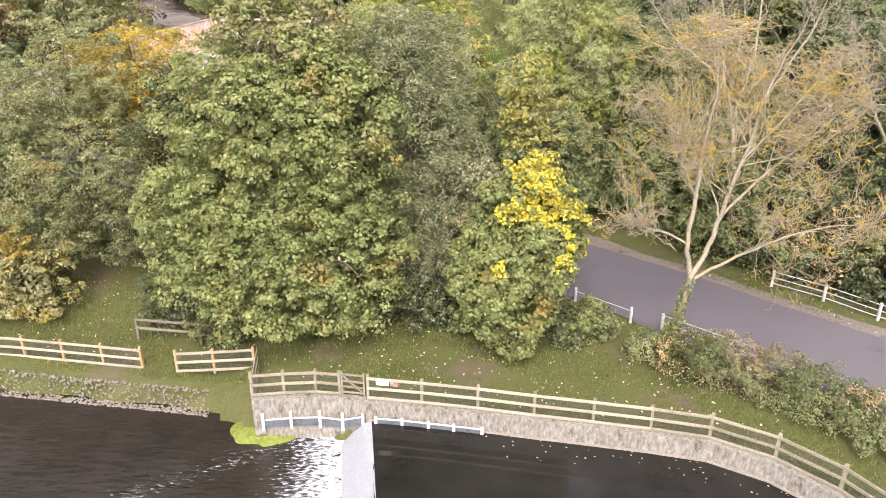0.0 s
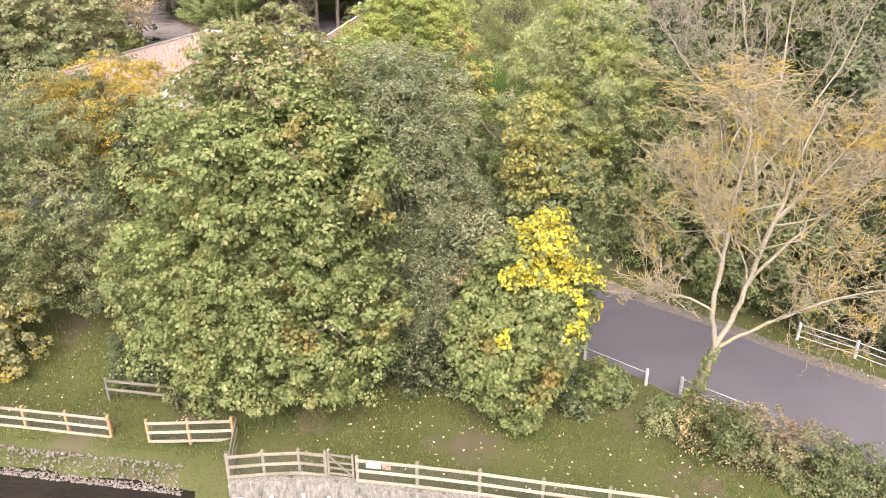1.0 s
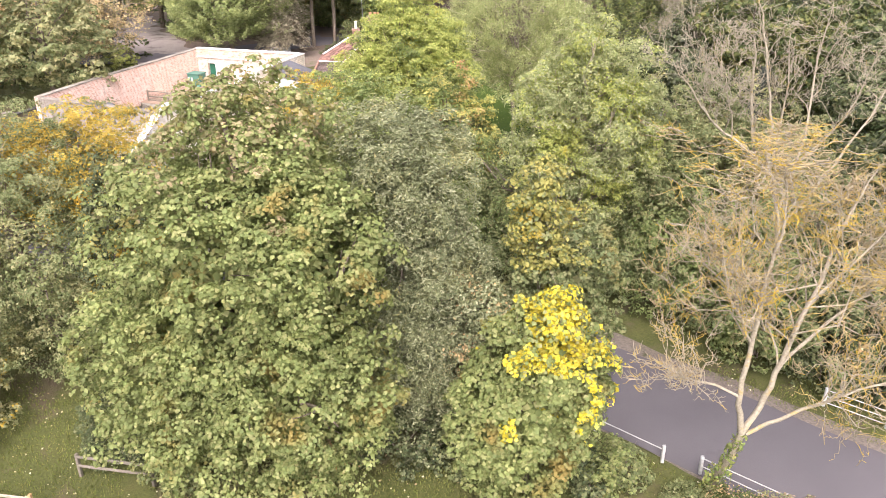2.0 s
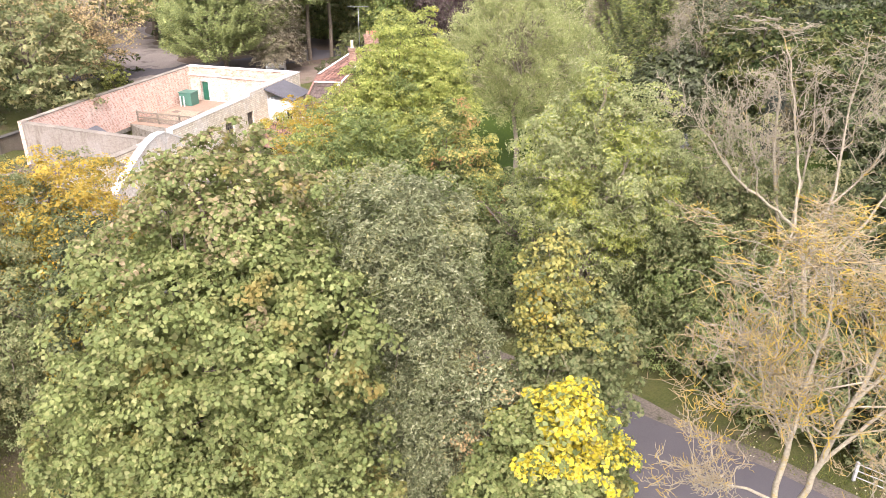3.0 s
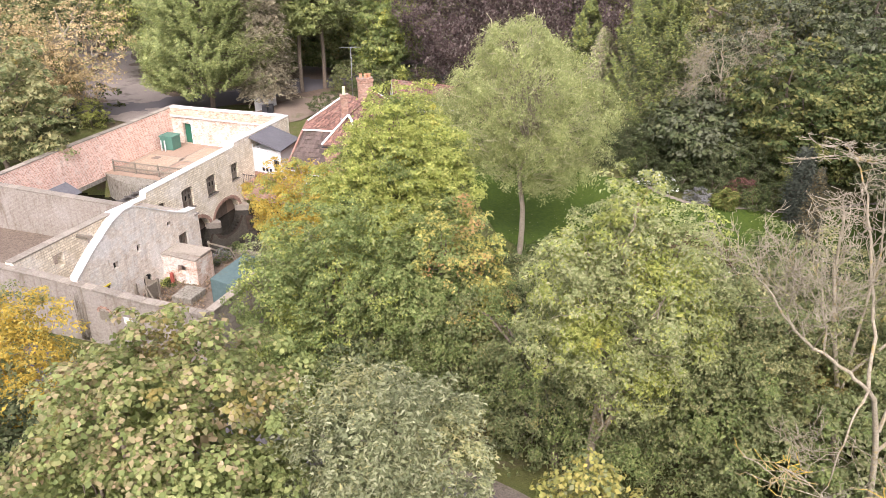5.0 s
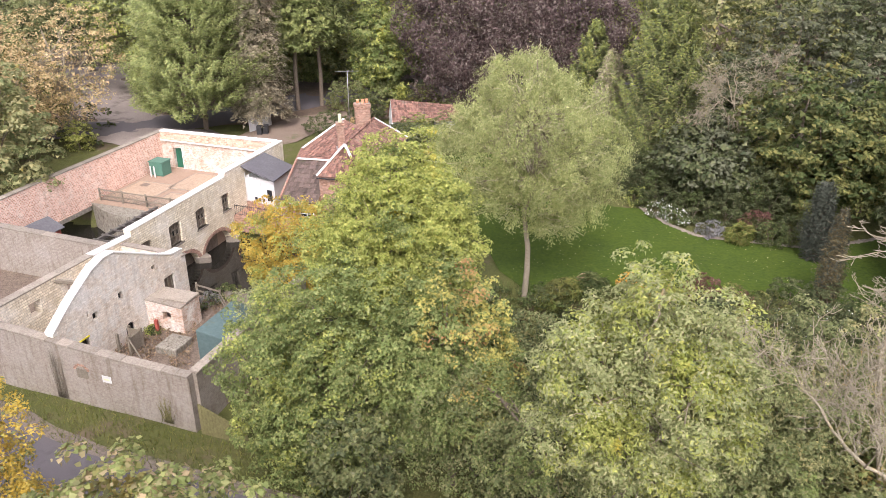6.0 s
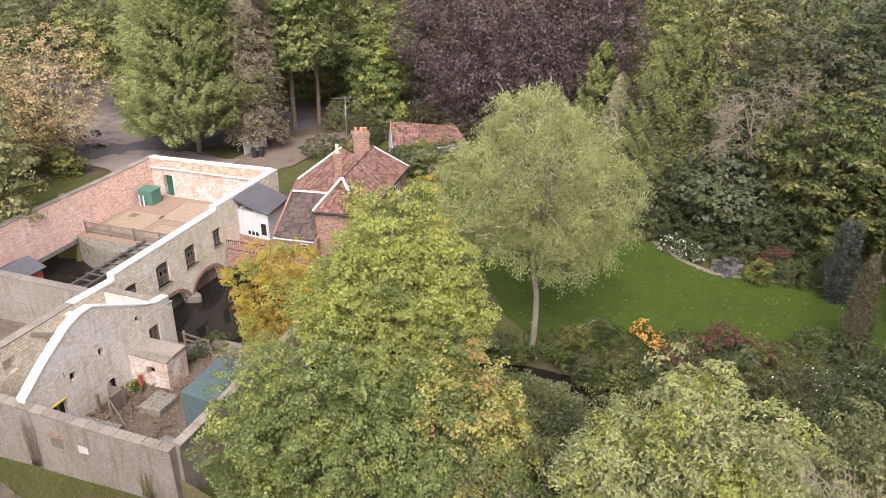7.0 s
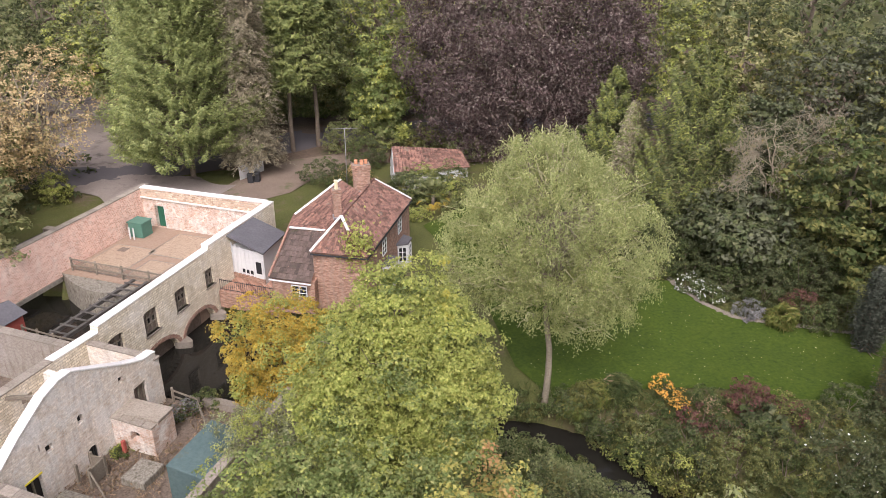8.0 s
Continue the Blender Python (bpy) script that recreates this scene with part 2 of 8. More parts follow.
RUBBLE = masonry("cream_stone_wall", [(0.73, 0.64, 0.48), (0.86, 0.78, 0.63), (0.56, 0.47, 0.35)], (0.64, 0.56, 0.43), (0.36, 0.16), MILL_ANG, (0.85, 0.79, 0.69), 0.49, 0.5, mort=0.028, joint=0.8, tone_lo=0.84, streak=0.5, grime=(0.55, 0.5, 0.42))
GABLE_M = masonry("whitewashed_gable", [(0.66, 0.56, 0.46), (0.8, 0.73, 0.64), (0.46, 0.36, 0.28)], (0.74, 0.68, 0.59), (0.3, 0.12), MILL_ANG, (0.84, 0.81, 0.78), 0.46, 0.45, white=0.4, mort=0.024, joint=0.88, tone_lo=0.87, streak=0.45, grime=(0.5, 0.45, 0.4))
HOUSEBRICK = masonry("house_brick", [(0.335, 0.181, 0.129), (0.419, 0.263, 0.194), (0.277, 0.14, 0.105)], (0.385, 0.33, 0.274), (0.23, 0.075), 0.25, (0.319, 0.198, 0.146), 0.6, 0.8)
TILE = surface("red_clay_tile", [(0.115, 0.0672, 0.056), (0.218, 0.112, 0.084)], 1.6, [(0.069, 0.0504, 0.0448), (0.345, 0.179, 0.129)], 6, 0.6, bump=0.4, bump_scale=18, spots=(0.172, 0.146, 0.112), spot_scale=1.3, spot_lo=0.58, island=0.42)
SLATE = surface("mossy_dark_tile", [(0.072, 0.051, 0.045), (0.12, 0.084, 0.069)], 1.3, [(0.054, 0.042, 0.036), (0.144, 0.108, 0.09)], 5, 0.5, bump=0.4, bump_scale=18, spots=(0.072, 0.072, 0.03), spot_scale=0.8, spot_lo=0.58, island=0.35)
FELT = surface("grey_roof_felt", [(0.0825, 0.0788, 0.0863), (0.12, 0.116, 0.124)], 0.8, [(0.0675, 0.0638, 0.0713), (0.15, 0.143, 0.15)], 6, 0.35, bump=0.2, spots=(0.15, 0.143, 0.135), spot_scale=0.7, spot_lo=0.62)
FENCE_W = surface("weathered_pale_timber", [(0.194, 0.165, 0.105), (0.274, 0.239, 0.171)], 1.5, [(0.144, 0.116, 0.0722), (0.324, 0.289, 0.216)], 12, 0.45, bump=0.3, bump_scale=40, dist=0.006, rand=0.14)
FENCE_N = surface("new_pine_post", [(0.35, 0.202, 0.088), (0.442, 0.276, 0.132)], 1.5, [(0.276, 0.156, 0.0616), (0.497, 0.331, 0.176)], 12, 0.4, bump=0.3, bump_scale=40, dist=0.006, rand=0.12)
FENCE_R = surface("cream_fence_rail", [(0.287, 0.247, 0.169), (0.359, 0.316, 0.231)], 1.5, [(0.215, 0.179, 0.118), (0.416, 0.37, 0.281)], 12, 0.45, bump=0.3, bump_scale=40, dist=0.006, rand=0.12)
OLDWOOD = surface("grey_old_timber", [(0.15, 0.124, 0.0938), (0.225, 0.195, 0.15)], 1.5, [(0.105, 0.0863, 0.0638), (0.27, 0.232, 0.188)], 14, 0.45, bump=0.4, bump_scale=40, dist=0.006, rand=0.15)
DARKWOOD = surface("dark_beam_timber", [(0.06, 0.055, 0.05), (0.11, 0.1, 0.09)], 1.5, [(0.04, 0.038, 0.035), (0.15, 0.135, 0.12)], 14, 0.45, bump=0.4, bump_scale=30, dist=0.006)
PAINTW = surface("white_gloss_paint", [(0.54, 0.54, 0.532), (0.6, 0.6, 0.593)], 2.0, [(0.495, 0.488, 0.473), (0.615, 0.615, 0.608)], 10, 0.3, rough=0.5, bump=0.1, rand=0.06)
WIRE = surface("galvanised_wire", [(0.075, 0.07, 0.06), (0.11, 0.105, 0.09)], 2.0, rough=0.6, bump=0)
BLUEB = surface("blue_grey_board", [(0.07, 0.075, 0.08), (0.11, 0.12, 0.13)], 1.0, [(0.05, 0.053, 0.056), (0.14, 0.15, 0.16)], 9, 0.4, bump=0.3, spots=(0.06, 0.054, 0.04), spot_scale=1.5, spot_lo=0.55)
GREENP = surface("green_painted_steel", [(0.07, 0.17, 0.13), (0.085, 0.2, 0.15)], 1.2, [(0.06, 0.14, 0.11), (0.1, 0.22, 0.17)], 8, 0.3, rough=0.5, bump=0.1)
DOORG = surface("dark_green_door", [(0.02, 0.1, 0.06), (0.03, 0.13, 0.08)], 1.5, [(0.015, 0.08, 0.05), (0.04, 0.15, 0.09)], 8, 0.3, rough=0.5, bump=0.1)
TEALP = surface("faded_teal_sheet", [(0.0638, 0.106, 0.106), (0.0935, 0.14, 0.136)], 0.8, [(0.051, 0.085, 0.085), (0.128, 0.17, 0.162)], 6, 0.4, rough=0.6, bump=0.15, spots=(0.111, 0.119, 0.085), spot_scale=1.2, spot_lo=0.6)
REDP = surface("red_shed_boards", [(0.3, 0.06, 0.045), (0.38, 0.09, 0.06)], 1.2, [(0.22, 0.05, 0.04), (0.44, 0.13, 0.1)], 10, 0.4, bump=0.2)
TERRA = surface("terracotta_pot", [(0.5, 0.22, 0.12), (0.58, 0.29, 0.17)], 4, rough=0.8, bump=0.1)
CREAM = surface("cream_pot", [(0.6, 0.53, 0.33), (0.68, 0.62, 0.42)], 4, rough=0.8, bump=0.1)
# near-black colour that stands for shade inside the gable openings
RECESS_SHADE = surface("painted_recess_shade", [(0.02, 0.018, 0.016), (0.04, 0.035, 0.03)], 1.5, rough=0.95, bump=0.2)
METAL = surface("grey_metal", [(0.3, 0.3, 0.31), (0.4, 0.4, 0.41)], 4, rough=0.45, bump=0, metal=0.7)
BLACKP = surface("black_plastic", [(0.02, 0.02, 0.022), (0.035, 0.035, 0.037)], 4, rough=0.5, bump=0)
YELLOWP = surface("yellow_paint", [(0.6, 0.5, 0.03), (0.68, 0.58, 0.06)], 4, rough=0.6, bump=0.1)
BARK = surface("brown_bark", [(0.12, 0.09, 0.065), (0.2, 0.16, 0.12)], 3, [(0.08, 0.06, 0.045), (0.27, 0.22, 0.17)], 15, 0.5, bump=0.7, bump_scale=18, dist=0.04)
PALEBARK = surface("pale_lichen_bark", [(0.216, 0.18, 0.126), (0.324, 0.279, 0.198)], 2.0, [(0.153, 0.126, 0.0855), (0.396, 0.351, 0.261)], 12, 0.5, bump=0.5, bump_scale=18, dist=0.03, spots=(0.324, 0.225, 0.045), spot_scale=1.1, spot_lo=0.56)
TWIG = surface("lichened_twig", [(0.28, 0.215, 0.115), (0.37, 0.29, 0.17)], 0.5, [(0.2, 0.155, 0.08), (0.42, 0.33, 0.2)], 4, 0.4, bump=0, spots=(0.44, 0.3, 0.035), spot_scale=0.9, spot_lo=0.47)
GREYTWIG = surface("grey_twig", [(0.25, 0.215, 0.15), (0.35, 0.3, 0.22)], 0.5, [(0.19, 0.16, 0.11), (0.38, 0.34, 0.26)], 4, 0.4, bump=0)
MOSSBOARD = surface("algae_board", [(0.12, 0.115, 0.045), (0.2, 0.185, 0.08)], 1.2, [(0.07, 0.06, 0.03), (0.26, 0.23, 0.11)], 9, 0.5, bump=0.4)
MOSS = surface("wet_green_moss", [(0.1, 0.13, 0.018), (0.17, 0.2, 0.03)], 1.5, [(0.06, 0.08, 0.012), (0.24, 0.26, 0.05)], 8, 0.5, bump=0.7, bump_scale=18, dist=0.05, spots=(0.09, 0.075, 0.05), spot_scale=1.1, spot_lo=0.6)
POND = water_mat("dark_pond_water", (0.012, 0.011, 0.009), 0.05, 2.0)
POOL = water_mat("brown_pool_water", (0.016, 0.013, 0.01), 1.3, 2.2, 0.05, (0.5, 1.7))
FOAM = surface("white_water", [(0.259, 0.265, 0.27), (0.432, 0.432, 0.432)], 4.0, [(0.173, 0.179, 0.184), (0.497, 0.497, 0.497)], 22, 0.6, rough=0.4, bump=1.0, bump_scale=26, dist=0.06)
WOODFLOOR = surface("woodland_leaf_floor", [(0.09, 0.065, 0.045), (0.15, 0.105, 0.075)], 0.3, [(0.06, 0.045, 0.03), (0.2, 0.14, 0.1)], 4, 0.5, bump=0.6, bump_scale=12, dist=0.06, spots=(0.06, 0.075, 0.025), spot_scale=0.25, spot_lo=0.55)
WETSTONE = surface("wet_dark_stone", [(0.05, 0.045, 0.035), (0.09, 0.08, 0.065)], 1.5, [(0.035, 0.03, 0.025), (0.13, 0.12, 0.1)], 10, 0.5, rough=0.35, bump=0.5)
FOAMGAP, fn, fl, fb = nodes_of("broken_foam")
fpos = fn.new("ShaderNodeNewGeometry").outputs["Position"]
fmap = fn.new("ShaderNodeMapping")
fmap.inputs["Rotation"].default_value = (0, 0, radians(-32))
fmap.inputs["Scale"].default_value = (0.55, 1.6, 1.0)
fl.new(fpos, fmap.inputs["Vector"])
fsep = fn.new("ShaderNodeSeparateXYZ")
fl.new(fpos, fsep.inputs[0])
fgrad = fn.new("ShaderNodeMapRange")
fgrad.inputs["From Min"].default_value, fgrad.inputs["From Max"].default_value = -8.5, -3.6
fgrad.inputs["To Min"].default_value, fgrad.inputs["To Max"].default_value = -0.22, 0.26
fl.new(fsep.outputs["X"], fgrad.inputs["Value"])
fadd = fn.new("ShaderNodeMath")
fl.new(noise_node(fn, fl, fmap.outputs[0], 6.5, 9, 0.7).outputs["Fac"], fadd.inputs[0])
fdot = fn.new("ShaderNodeVectorMath")
fdot.operation = 'DOT_PRODUCT'
fdot.inputs[1].default_value = (-0.46, 0.888, 0.0)
fl.new(fpos, fdot.inputs[0])
fline = fn.new("ShaderNodeMath")
fline.operation = 'SUBTRACT'
fl.new(fdot.outputs["Value"], fline.inputs[0])
fline.inputs[1].default_value = 23.75
fabs = fn.new("ShaderNodeMath")
fabs.operation = 'ABSOLUTE'
fl.new(fline.outputs[0], fabs.inputs[0])
fplume = fn.new("ShaderNodeMapRange")
fplume.inputs["From Min"].default_value, fplume.inputs["From Max"].default_value = 0.0, 1.6
fplume.inputs["To Min"].default_value, fplume.inputs["To Max"].default_value = 0.03, -0.2
fl.new(fabs.outputs[0], fplume.inputs["Value"])
fmax = fn.new("ShaderNodeMath")
fmax.operation = 'MAXIMUM'
fl.new(fgrad.outputs[0], fmax.inputs[0])
fl.new(fplume.outputs[0], fmax.inputs[1])
fl.new(fmax.outputs[0], fadd.inputs[1])
fr = ramp_node(fn, [(0, 0, 0), (0.75, 0.75, 0.75)], 0.55, 0.72)
fl.new(fadd.outputs[0], fr.inputs["Fac"])
fb.inputs["Base Color"].default_value = (0.6, 0.61, 0.62, 1)
fb.inputs["Roughness"].default_value = 0.4
ftr = fn.new("ShaderNodeBsdfTransparent")
fmx = fn.new("ShaderNodeMixShader")
fl.new(fr.outputs["Color"], fmx.inputs[0])
fl.new(ftr.outputs[0], fmx.inputs[1])
fl.new(fb.outputs[0], fmx.inputs[2])
fl.new(fmx.outputs[0], fn["Material Output"].inputs["Surface"])
GLASSD, gn, gl, gb = nodes_of("dark_window_glass")
gb.inputs["Base Color"].default_value = (0.02, 0.022, 0.025, 1)
gb.inputs["Roughness"].default_value = 0.08

F_SYC = foliage("sycamore_leaf", [(0.142, 0.176, 0.05), (0.178, 0.212, 0.06), (0.222, 0.248, 0.074), (0.29, 0.285, 0.105)], (0.34, 0.262, 0.085), 0.4, 0.57)
F_SYC2 = foliage("turning_sycamore_leaf", [(0.181, 0.18, 0.0688), (0.234, 0.212, 0.0907), (0.31, 0.244, 0.12), (0.371, 0.271, 0.15)])
F_WIL = foliage("sallow_leaf", [(0.12, 0.136, 0.06), (0.175, 0.192, 0.088), (0.23, 0.24, 0.118), (0.38, 0.38, 0.22)])
F_YEL = foliage("bright_yellow_leaf", [(0.42, 0.36, 0.03), (0.5, 0.41, 0.035), (0.66, 0.55, 0.1), (0.36, 0.36, 0.06)], glow=0.45, sat=1.0)
F_MAP = foliage("maple_green_leaf", [(0.12, 0.165, 0.045), (0.155, 0.2, 0.055), (0.2, 0.24, 0.07), (0.28, 0.29, 0.1)])
F_YOL = foliage("pale_yellow_leaf", [(0.25, 0.25, 0.075), (0.31, 0.29, 0.085), (0.37, 0.32, 0.1), (0.2, 0.22, 0.07)], (0.44, 0.3, 0.04), 0.6, 0.58, sat=1.0)
F_BIR = foliage("olive_yellow_leaf", [(0.213, 0.22, 0.0935), (0.257, 0.259, 0.107), (0.306, 0.291, 0.134), (0.35, 0.313, 0.127)], (0.425, 0.315, 0.0625), 0.5, 0.62)
F_GRN = foliage("mixed_green_leaf", [(0.127, 0.156, 0.058), (0.159, 0.184, 0.0672), (0.192, 0.213, 0.0814), (0.258, 0.249, 0.11)], (0.319, 0.237, 0.0782), 0.3, 0.6)
F_DRK = foliage("deep_green_leaf", [(0.037, 0.0526, 0.0187), (0.0581, 0.073, 0.0254), (0.0847, 0.0969, 0.0382), (0.127, 0.129, 0.0593)], glow=0.25)
F_LIM = foliage("lime_yellow_leaf", [(0.215, 0.255, 0.045), (0.268, 0.302, 0.055), (0.328, 0.35, 0.072), (0.4, 0.4, 0.095)], (0.49, 0.4, 0.065), 0.4, 0.62, sat=0.9)
F_PAL = foliage("pale_ash_leaf", [(0.202, 0.237, 0.0888), (0.249, 0.278, 0.106), (0.305, 0.32, 0.133), (0.368, 0.355, 0.178)])
F_ORA = foliage("amber_leaf", [(0.333, 0.254, 0.0655), (0.417, 0.302, 0.0655), (0.455, 0.335, 0.0857), (0.303, 0.27, 0.0857)], (0.499, 0.294, 0.0315), 0.5, 0.58, sat=1.05)
F_RUS = foliage("rust_brown_leaf", [(0.3, 0.185, 0.0759), (0.416, 0.271, 0.114), (0.508, 0.357, 0.164), (0.347, 0.271, 0.127)])
F_COP = foliage("copper_beech_leaf", [(0.0533, 0.033, 0.0331), (0.08, 0.0509, 0.0474), (0.117, 0.0827, 0.0708), (0.183, 0.153, 0.129)], glow=0.2)
F_CYP = foliage("cypress_spray", [(0.12, 0.15, 0.045), (0.172, 0.207, 0.06), (0.225, 0.255, 0.078), (0.31, 0.315, 0.11)], glow=0.2)
F_GRY = foliage("grey_conifer_spray", [(0.0849, 0.0818, 0.0546), (0.127, 0.12, 0.0819), (0.169, 0.154, 0.109)], glow=0.2)
F_WEEP = foliage("weeping_willow_leaf", [(0.215, 0.25, 0.08), (0.268, 0.3, 0.1), (0.33, 0.35, 0.132), (0.42, 0.415, 0.18)])
F_IVY = foliage("ivy_leaf", [(0.084, 0.117, 0.024), (0.14, 0.182, 0.036), (0.28, 0.26, 0.06)], glow=0.2)
F_ORF = foliage("orange_flower", [(0.7, 0.3, 0.01), (0.78, 0.42, 0.02), (0.6, 0.24, 0.01)], glow=0.3)
F_WHF = foliage("white_flower", [(0.75, 0.75, 0.72), (0.8, 0.8, 0.78)], glow=0.3)
F_PUR = foliage("dark_red_leaf", [(0.072, 0.0285, 0.027), (0.112, 0.0475, 0.036), (0.16, 0.076, 0.054)], glow=0.25)
F_LAV = foliage("grey_mauve_shrub", [(0.13, 0.125, 0.125), (0.19, 0.18, 0.185), (0.11, 0.12, 0.09)], glow=0.2)
F_DEAD = foliage("brown_dry_stem", [(0.2, 0.13, 0.07), (0.3, 0.2, 0.12), (0.15, 0.12, 0.06)], glow=0.2)
F_GRS = foliage("grass_blade", [(0.075, 0.1, 0.016), (0.13, 0.15, 0.026), (0.205, 0.185, 0.05)], glow=0.35)
F_LITTER = foliage("fallen_leaf", [(0.5, 0.45, 0.28), (0.56, 0.5, 0.34), (0.4, 0.32, 0.16), (0.3, 0.2, 0.1)], glow=0.1)
F_SHR = foliage("olive_shrub_leaf", [(0.0429, 0.069, 0.0187), (0.0678, 0.0941, 0.0248), (0.0924, 0.12, 0.0344), (0.142, 0.151, 0.0531)], (0.142, 0.126, 0.0373), 0.3, 0.6)
F_CON = foliage("dark_conifer_spray", [(0.0665, 0.0843, 0.0322), (0.0992, 0.12, 0.0415), (0.133, 0.148, 0.0519), (0.199, 0.188, 0.0746)], glow=0.2)
F_TIP = foliage("bright_conifer_tip", [(0.12, 0.15, 0.0329), (0.176, 0.205, 0.0424), (0.242, 0.256, 0.0564)], glow=0.25)
F_GGR = foliage("grey_green_leaf", [(0.06, 0.0688, 0.036), (0.084, 0.092, 0.0496), (0.12, 0.124, 0.072)], glow=0.2)
F_OLV = foliage("olive_brown_leaf", [(0.0646, 0.0763, 0.019), (0.095, 0.106, 0.0266), (0.137, 0.14, 0.0365), (0.182, 0.17, 0.0456)], (0.182, 0.144, 0.038), 0.4, 0.6, glow=0.3)
F_AUT = foliage("yellow_pink_leaf", [(0.328, 0.313, 0.0627), (0.41, 0.374, 0.0812), (0.459, 0.391, 0.0963), (0.279, 0.287, 0.0664)], (0.459, 0.269, 0.125), 0.55, 0.52)
F_TAN = foliage("tan_leaf", [(0.32, 0.225, 0.1), (0.42, 0.3, 0.135), (0.5, 0.37, 0.18), (0.32, 0.27, 0.11)], glow=0.3)
WILLOWBARK = surface("willow_bark", [(0.17, 0.14, 0.1), (0.26, 0.22, 0.16)], 2.5, [(0.1, 0.085, 0.06), (0.32, 0.28, 0.21)], 14, 0.5, bump=0.6, bump_scale=18, dist=0.03)
WILLOWTWIG = surface("willow_twig", [(0.36, 0.34, 0.19), (0.48, 0.45, 0.27)], 2.5, [(0.28, 0.26, 0.14), (0.54, 0.5, 0.32)], 9, 0.5, bump=0)
F_YEW = foliage("yew_spray", [(0.03, 0.036, 0.026), (0.045, 0.052, 0.036), (0.065, 0.07, 0.05)], glow=0.15)
F_BRN = foliage("browning_spray", [(0.075, 0.06, 0.026), (0.11, 0.085, 0.036), (0.15, 0.12, 0.05)], glow=0.15)
F_GRYB = foliage("brown_grey_spray", [(0.2, 0.17, 0.11), (0.28, 0.24, 0.155), (0.37, 0.32, 0.21)], glow=0.3)
OLDRAIL = surface("dull_white_rail", [(0.34, 0.33, 0.31), (0.46, 0.45, 0.43)], 2.0, [(0.26, 0.25, 0.22), (0.52, 0.51, 0.49)], 10, 0.4, rough=0.7, bump=0.1)

# ---- helpers for things and parts ----


def link_mesh(name, me, material, parent=None, label=""):
    ob = new(name, me)
    for m in (material if isinstance(material, (list, tuple)) else [material]):
        if m is not None and len(me.materials) < (len(material) if isinstance(material, (list, tuple)) else 1):
            me.materials.append(m)
    if parent is not None:
        ob.parent = parent
    if label:
        ob["label"] = label
    return ob


def part(name, bm, material, parent=None, label=""):
    me = bpy.data.meshes.new(name)
    bm.to_mesh(me)
    bm.free()
    return link_mesh(name, me, material, parent, label)


def thing(name, label, category, at=(0, 0, 0), rz=0.0, group="", kind=""):
    ob = new(name)
    ob.matrix_world = Matrix.Translation(at) @ Matrix.Rotation(rz, 4, 'Z')
    return tagged(ob, label, category, group, kind)


def box(bm, lo, hi, bev=0.0):
    """An upright box from corner to corner."""
    lo, hi = Vector(lo), Vector(hi)
    m = Matrix.Translation((lo + hi) / 2) @ Matrix.Diagonal((*(hi - lo), 1))
    made = bmesh.ops.create_cube(bm, size=1, matrix=m)
    if bev:
        es = list({e for v in made["verts"] for e in v.link_edges})
        bmesh.ops.bevel(bm, geom=es, offset=bev, segments=1, affect='EDGES')
    return bm


def box_between(bm, a, b, w, h, bev=0.0):
    """A bar from a to b, w wide and h deep."""
    a, b = Vector(a), Vector(b)
    d = b - a
    m = Matrix.Translation((a + b) / 2) @ d.to_track_quat('X', 'Z').to_matrix().to_4x4() @ Matrix.Diagonal((d.length, w, h, 1))
    made = bmesh.ops.create_cube(bm, size=1, matrix=m)
    if bev:
        es = list({e for v in made["verts"] for e in v.link_edges})
        bmesh.ops.bevel(bm, geom=es, offset=bev, segments=1, affect='EDGES')
    return bm


def prism(bm, pts, lo, hi):
    """A solid from a plan outline between two heights."""
    a = [bm.verts.new((x, y, lo)) for x, y in pts]
    b = [bm.verts.new((x, y, hi)) for x, y in pts]
    bm.faces.new(b)
    bm.faces.new(a[::-1])
    k = len(pts)
    for i in range(k):
        bm.faces.new((a[i], a[(i + 1) % k], b[(i + 1) % k], b[i]))
    bmesh.ops.recalc_face_normals(bm, faces=bm.faces)
    return bm


def slab(bm, pts, thick):
    """A thick sheet under the outline pts (3D)."""
    pts = [Vector(p) for p in pts]
    nrm = (pts[1] - pts[0]).cross(pts[2] - pts[0]).normalized()
    if nrm.z < 0:
        nrm = -nrm
    a = [bm.verts.new(p) for p in pts]
    b = [bm.verts.new(p - nrm * thick) for p in pts]
    bm.faces.new(a)
    bm.faces.new(b[::-1])
    k = len(pts)
    for i in range(k):
        bm.faces.new((a[i], b[i], b[(i + 1) % k], a[(i + 1) % k]))
    bmesh.ops.recalc_face_normals(bm, faces=bm.faces)
    return bm


def tube(bm, pts, radii, sides=8):
    pts = [Vector(p) for p in pts]
    rings = []
    for i, p in enumerate(pts):
        d = (pts[min(i + 1, len(pts) - 1)] - pts[max(i - 1, 0)]).normalized()
        q = d.to_track_quat('Z', 'Y')
        rings.append([bm.verts.new(p + q @ Vector((math.cos(2 * math.pi * j / sides), math.sin(2 * math.pi * j / sides), 0)) * radii[i]) for j in range(sides)])
    for r, s in zip(rings, rings[1:]):
        for j in range(sides):
            f = bm.faces.new((r[j], r[(j + 1) % sides], s[(j + 1) % sides], s[j]))
            f.smooth = True
    bm.faces.new(rings[-1])
    bm.faces.new(rings[0][::-1])
    return bm


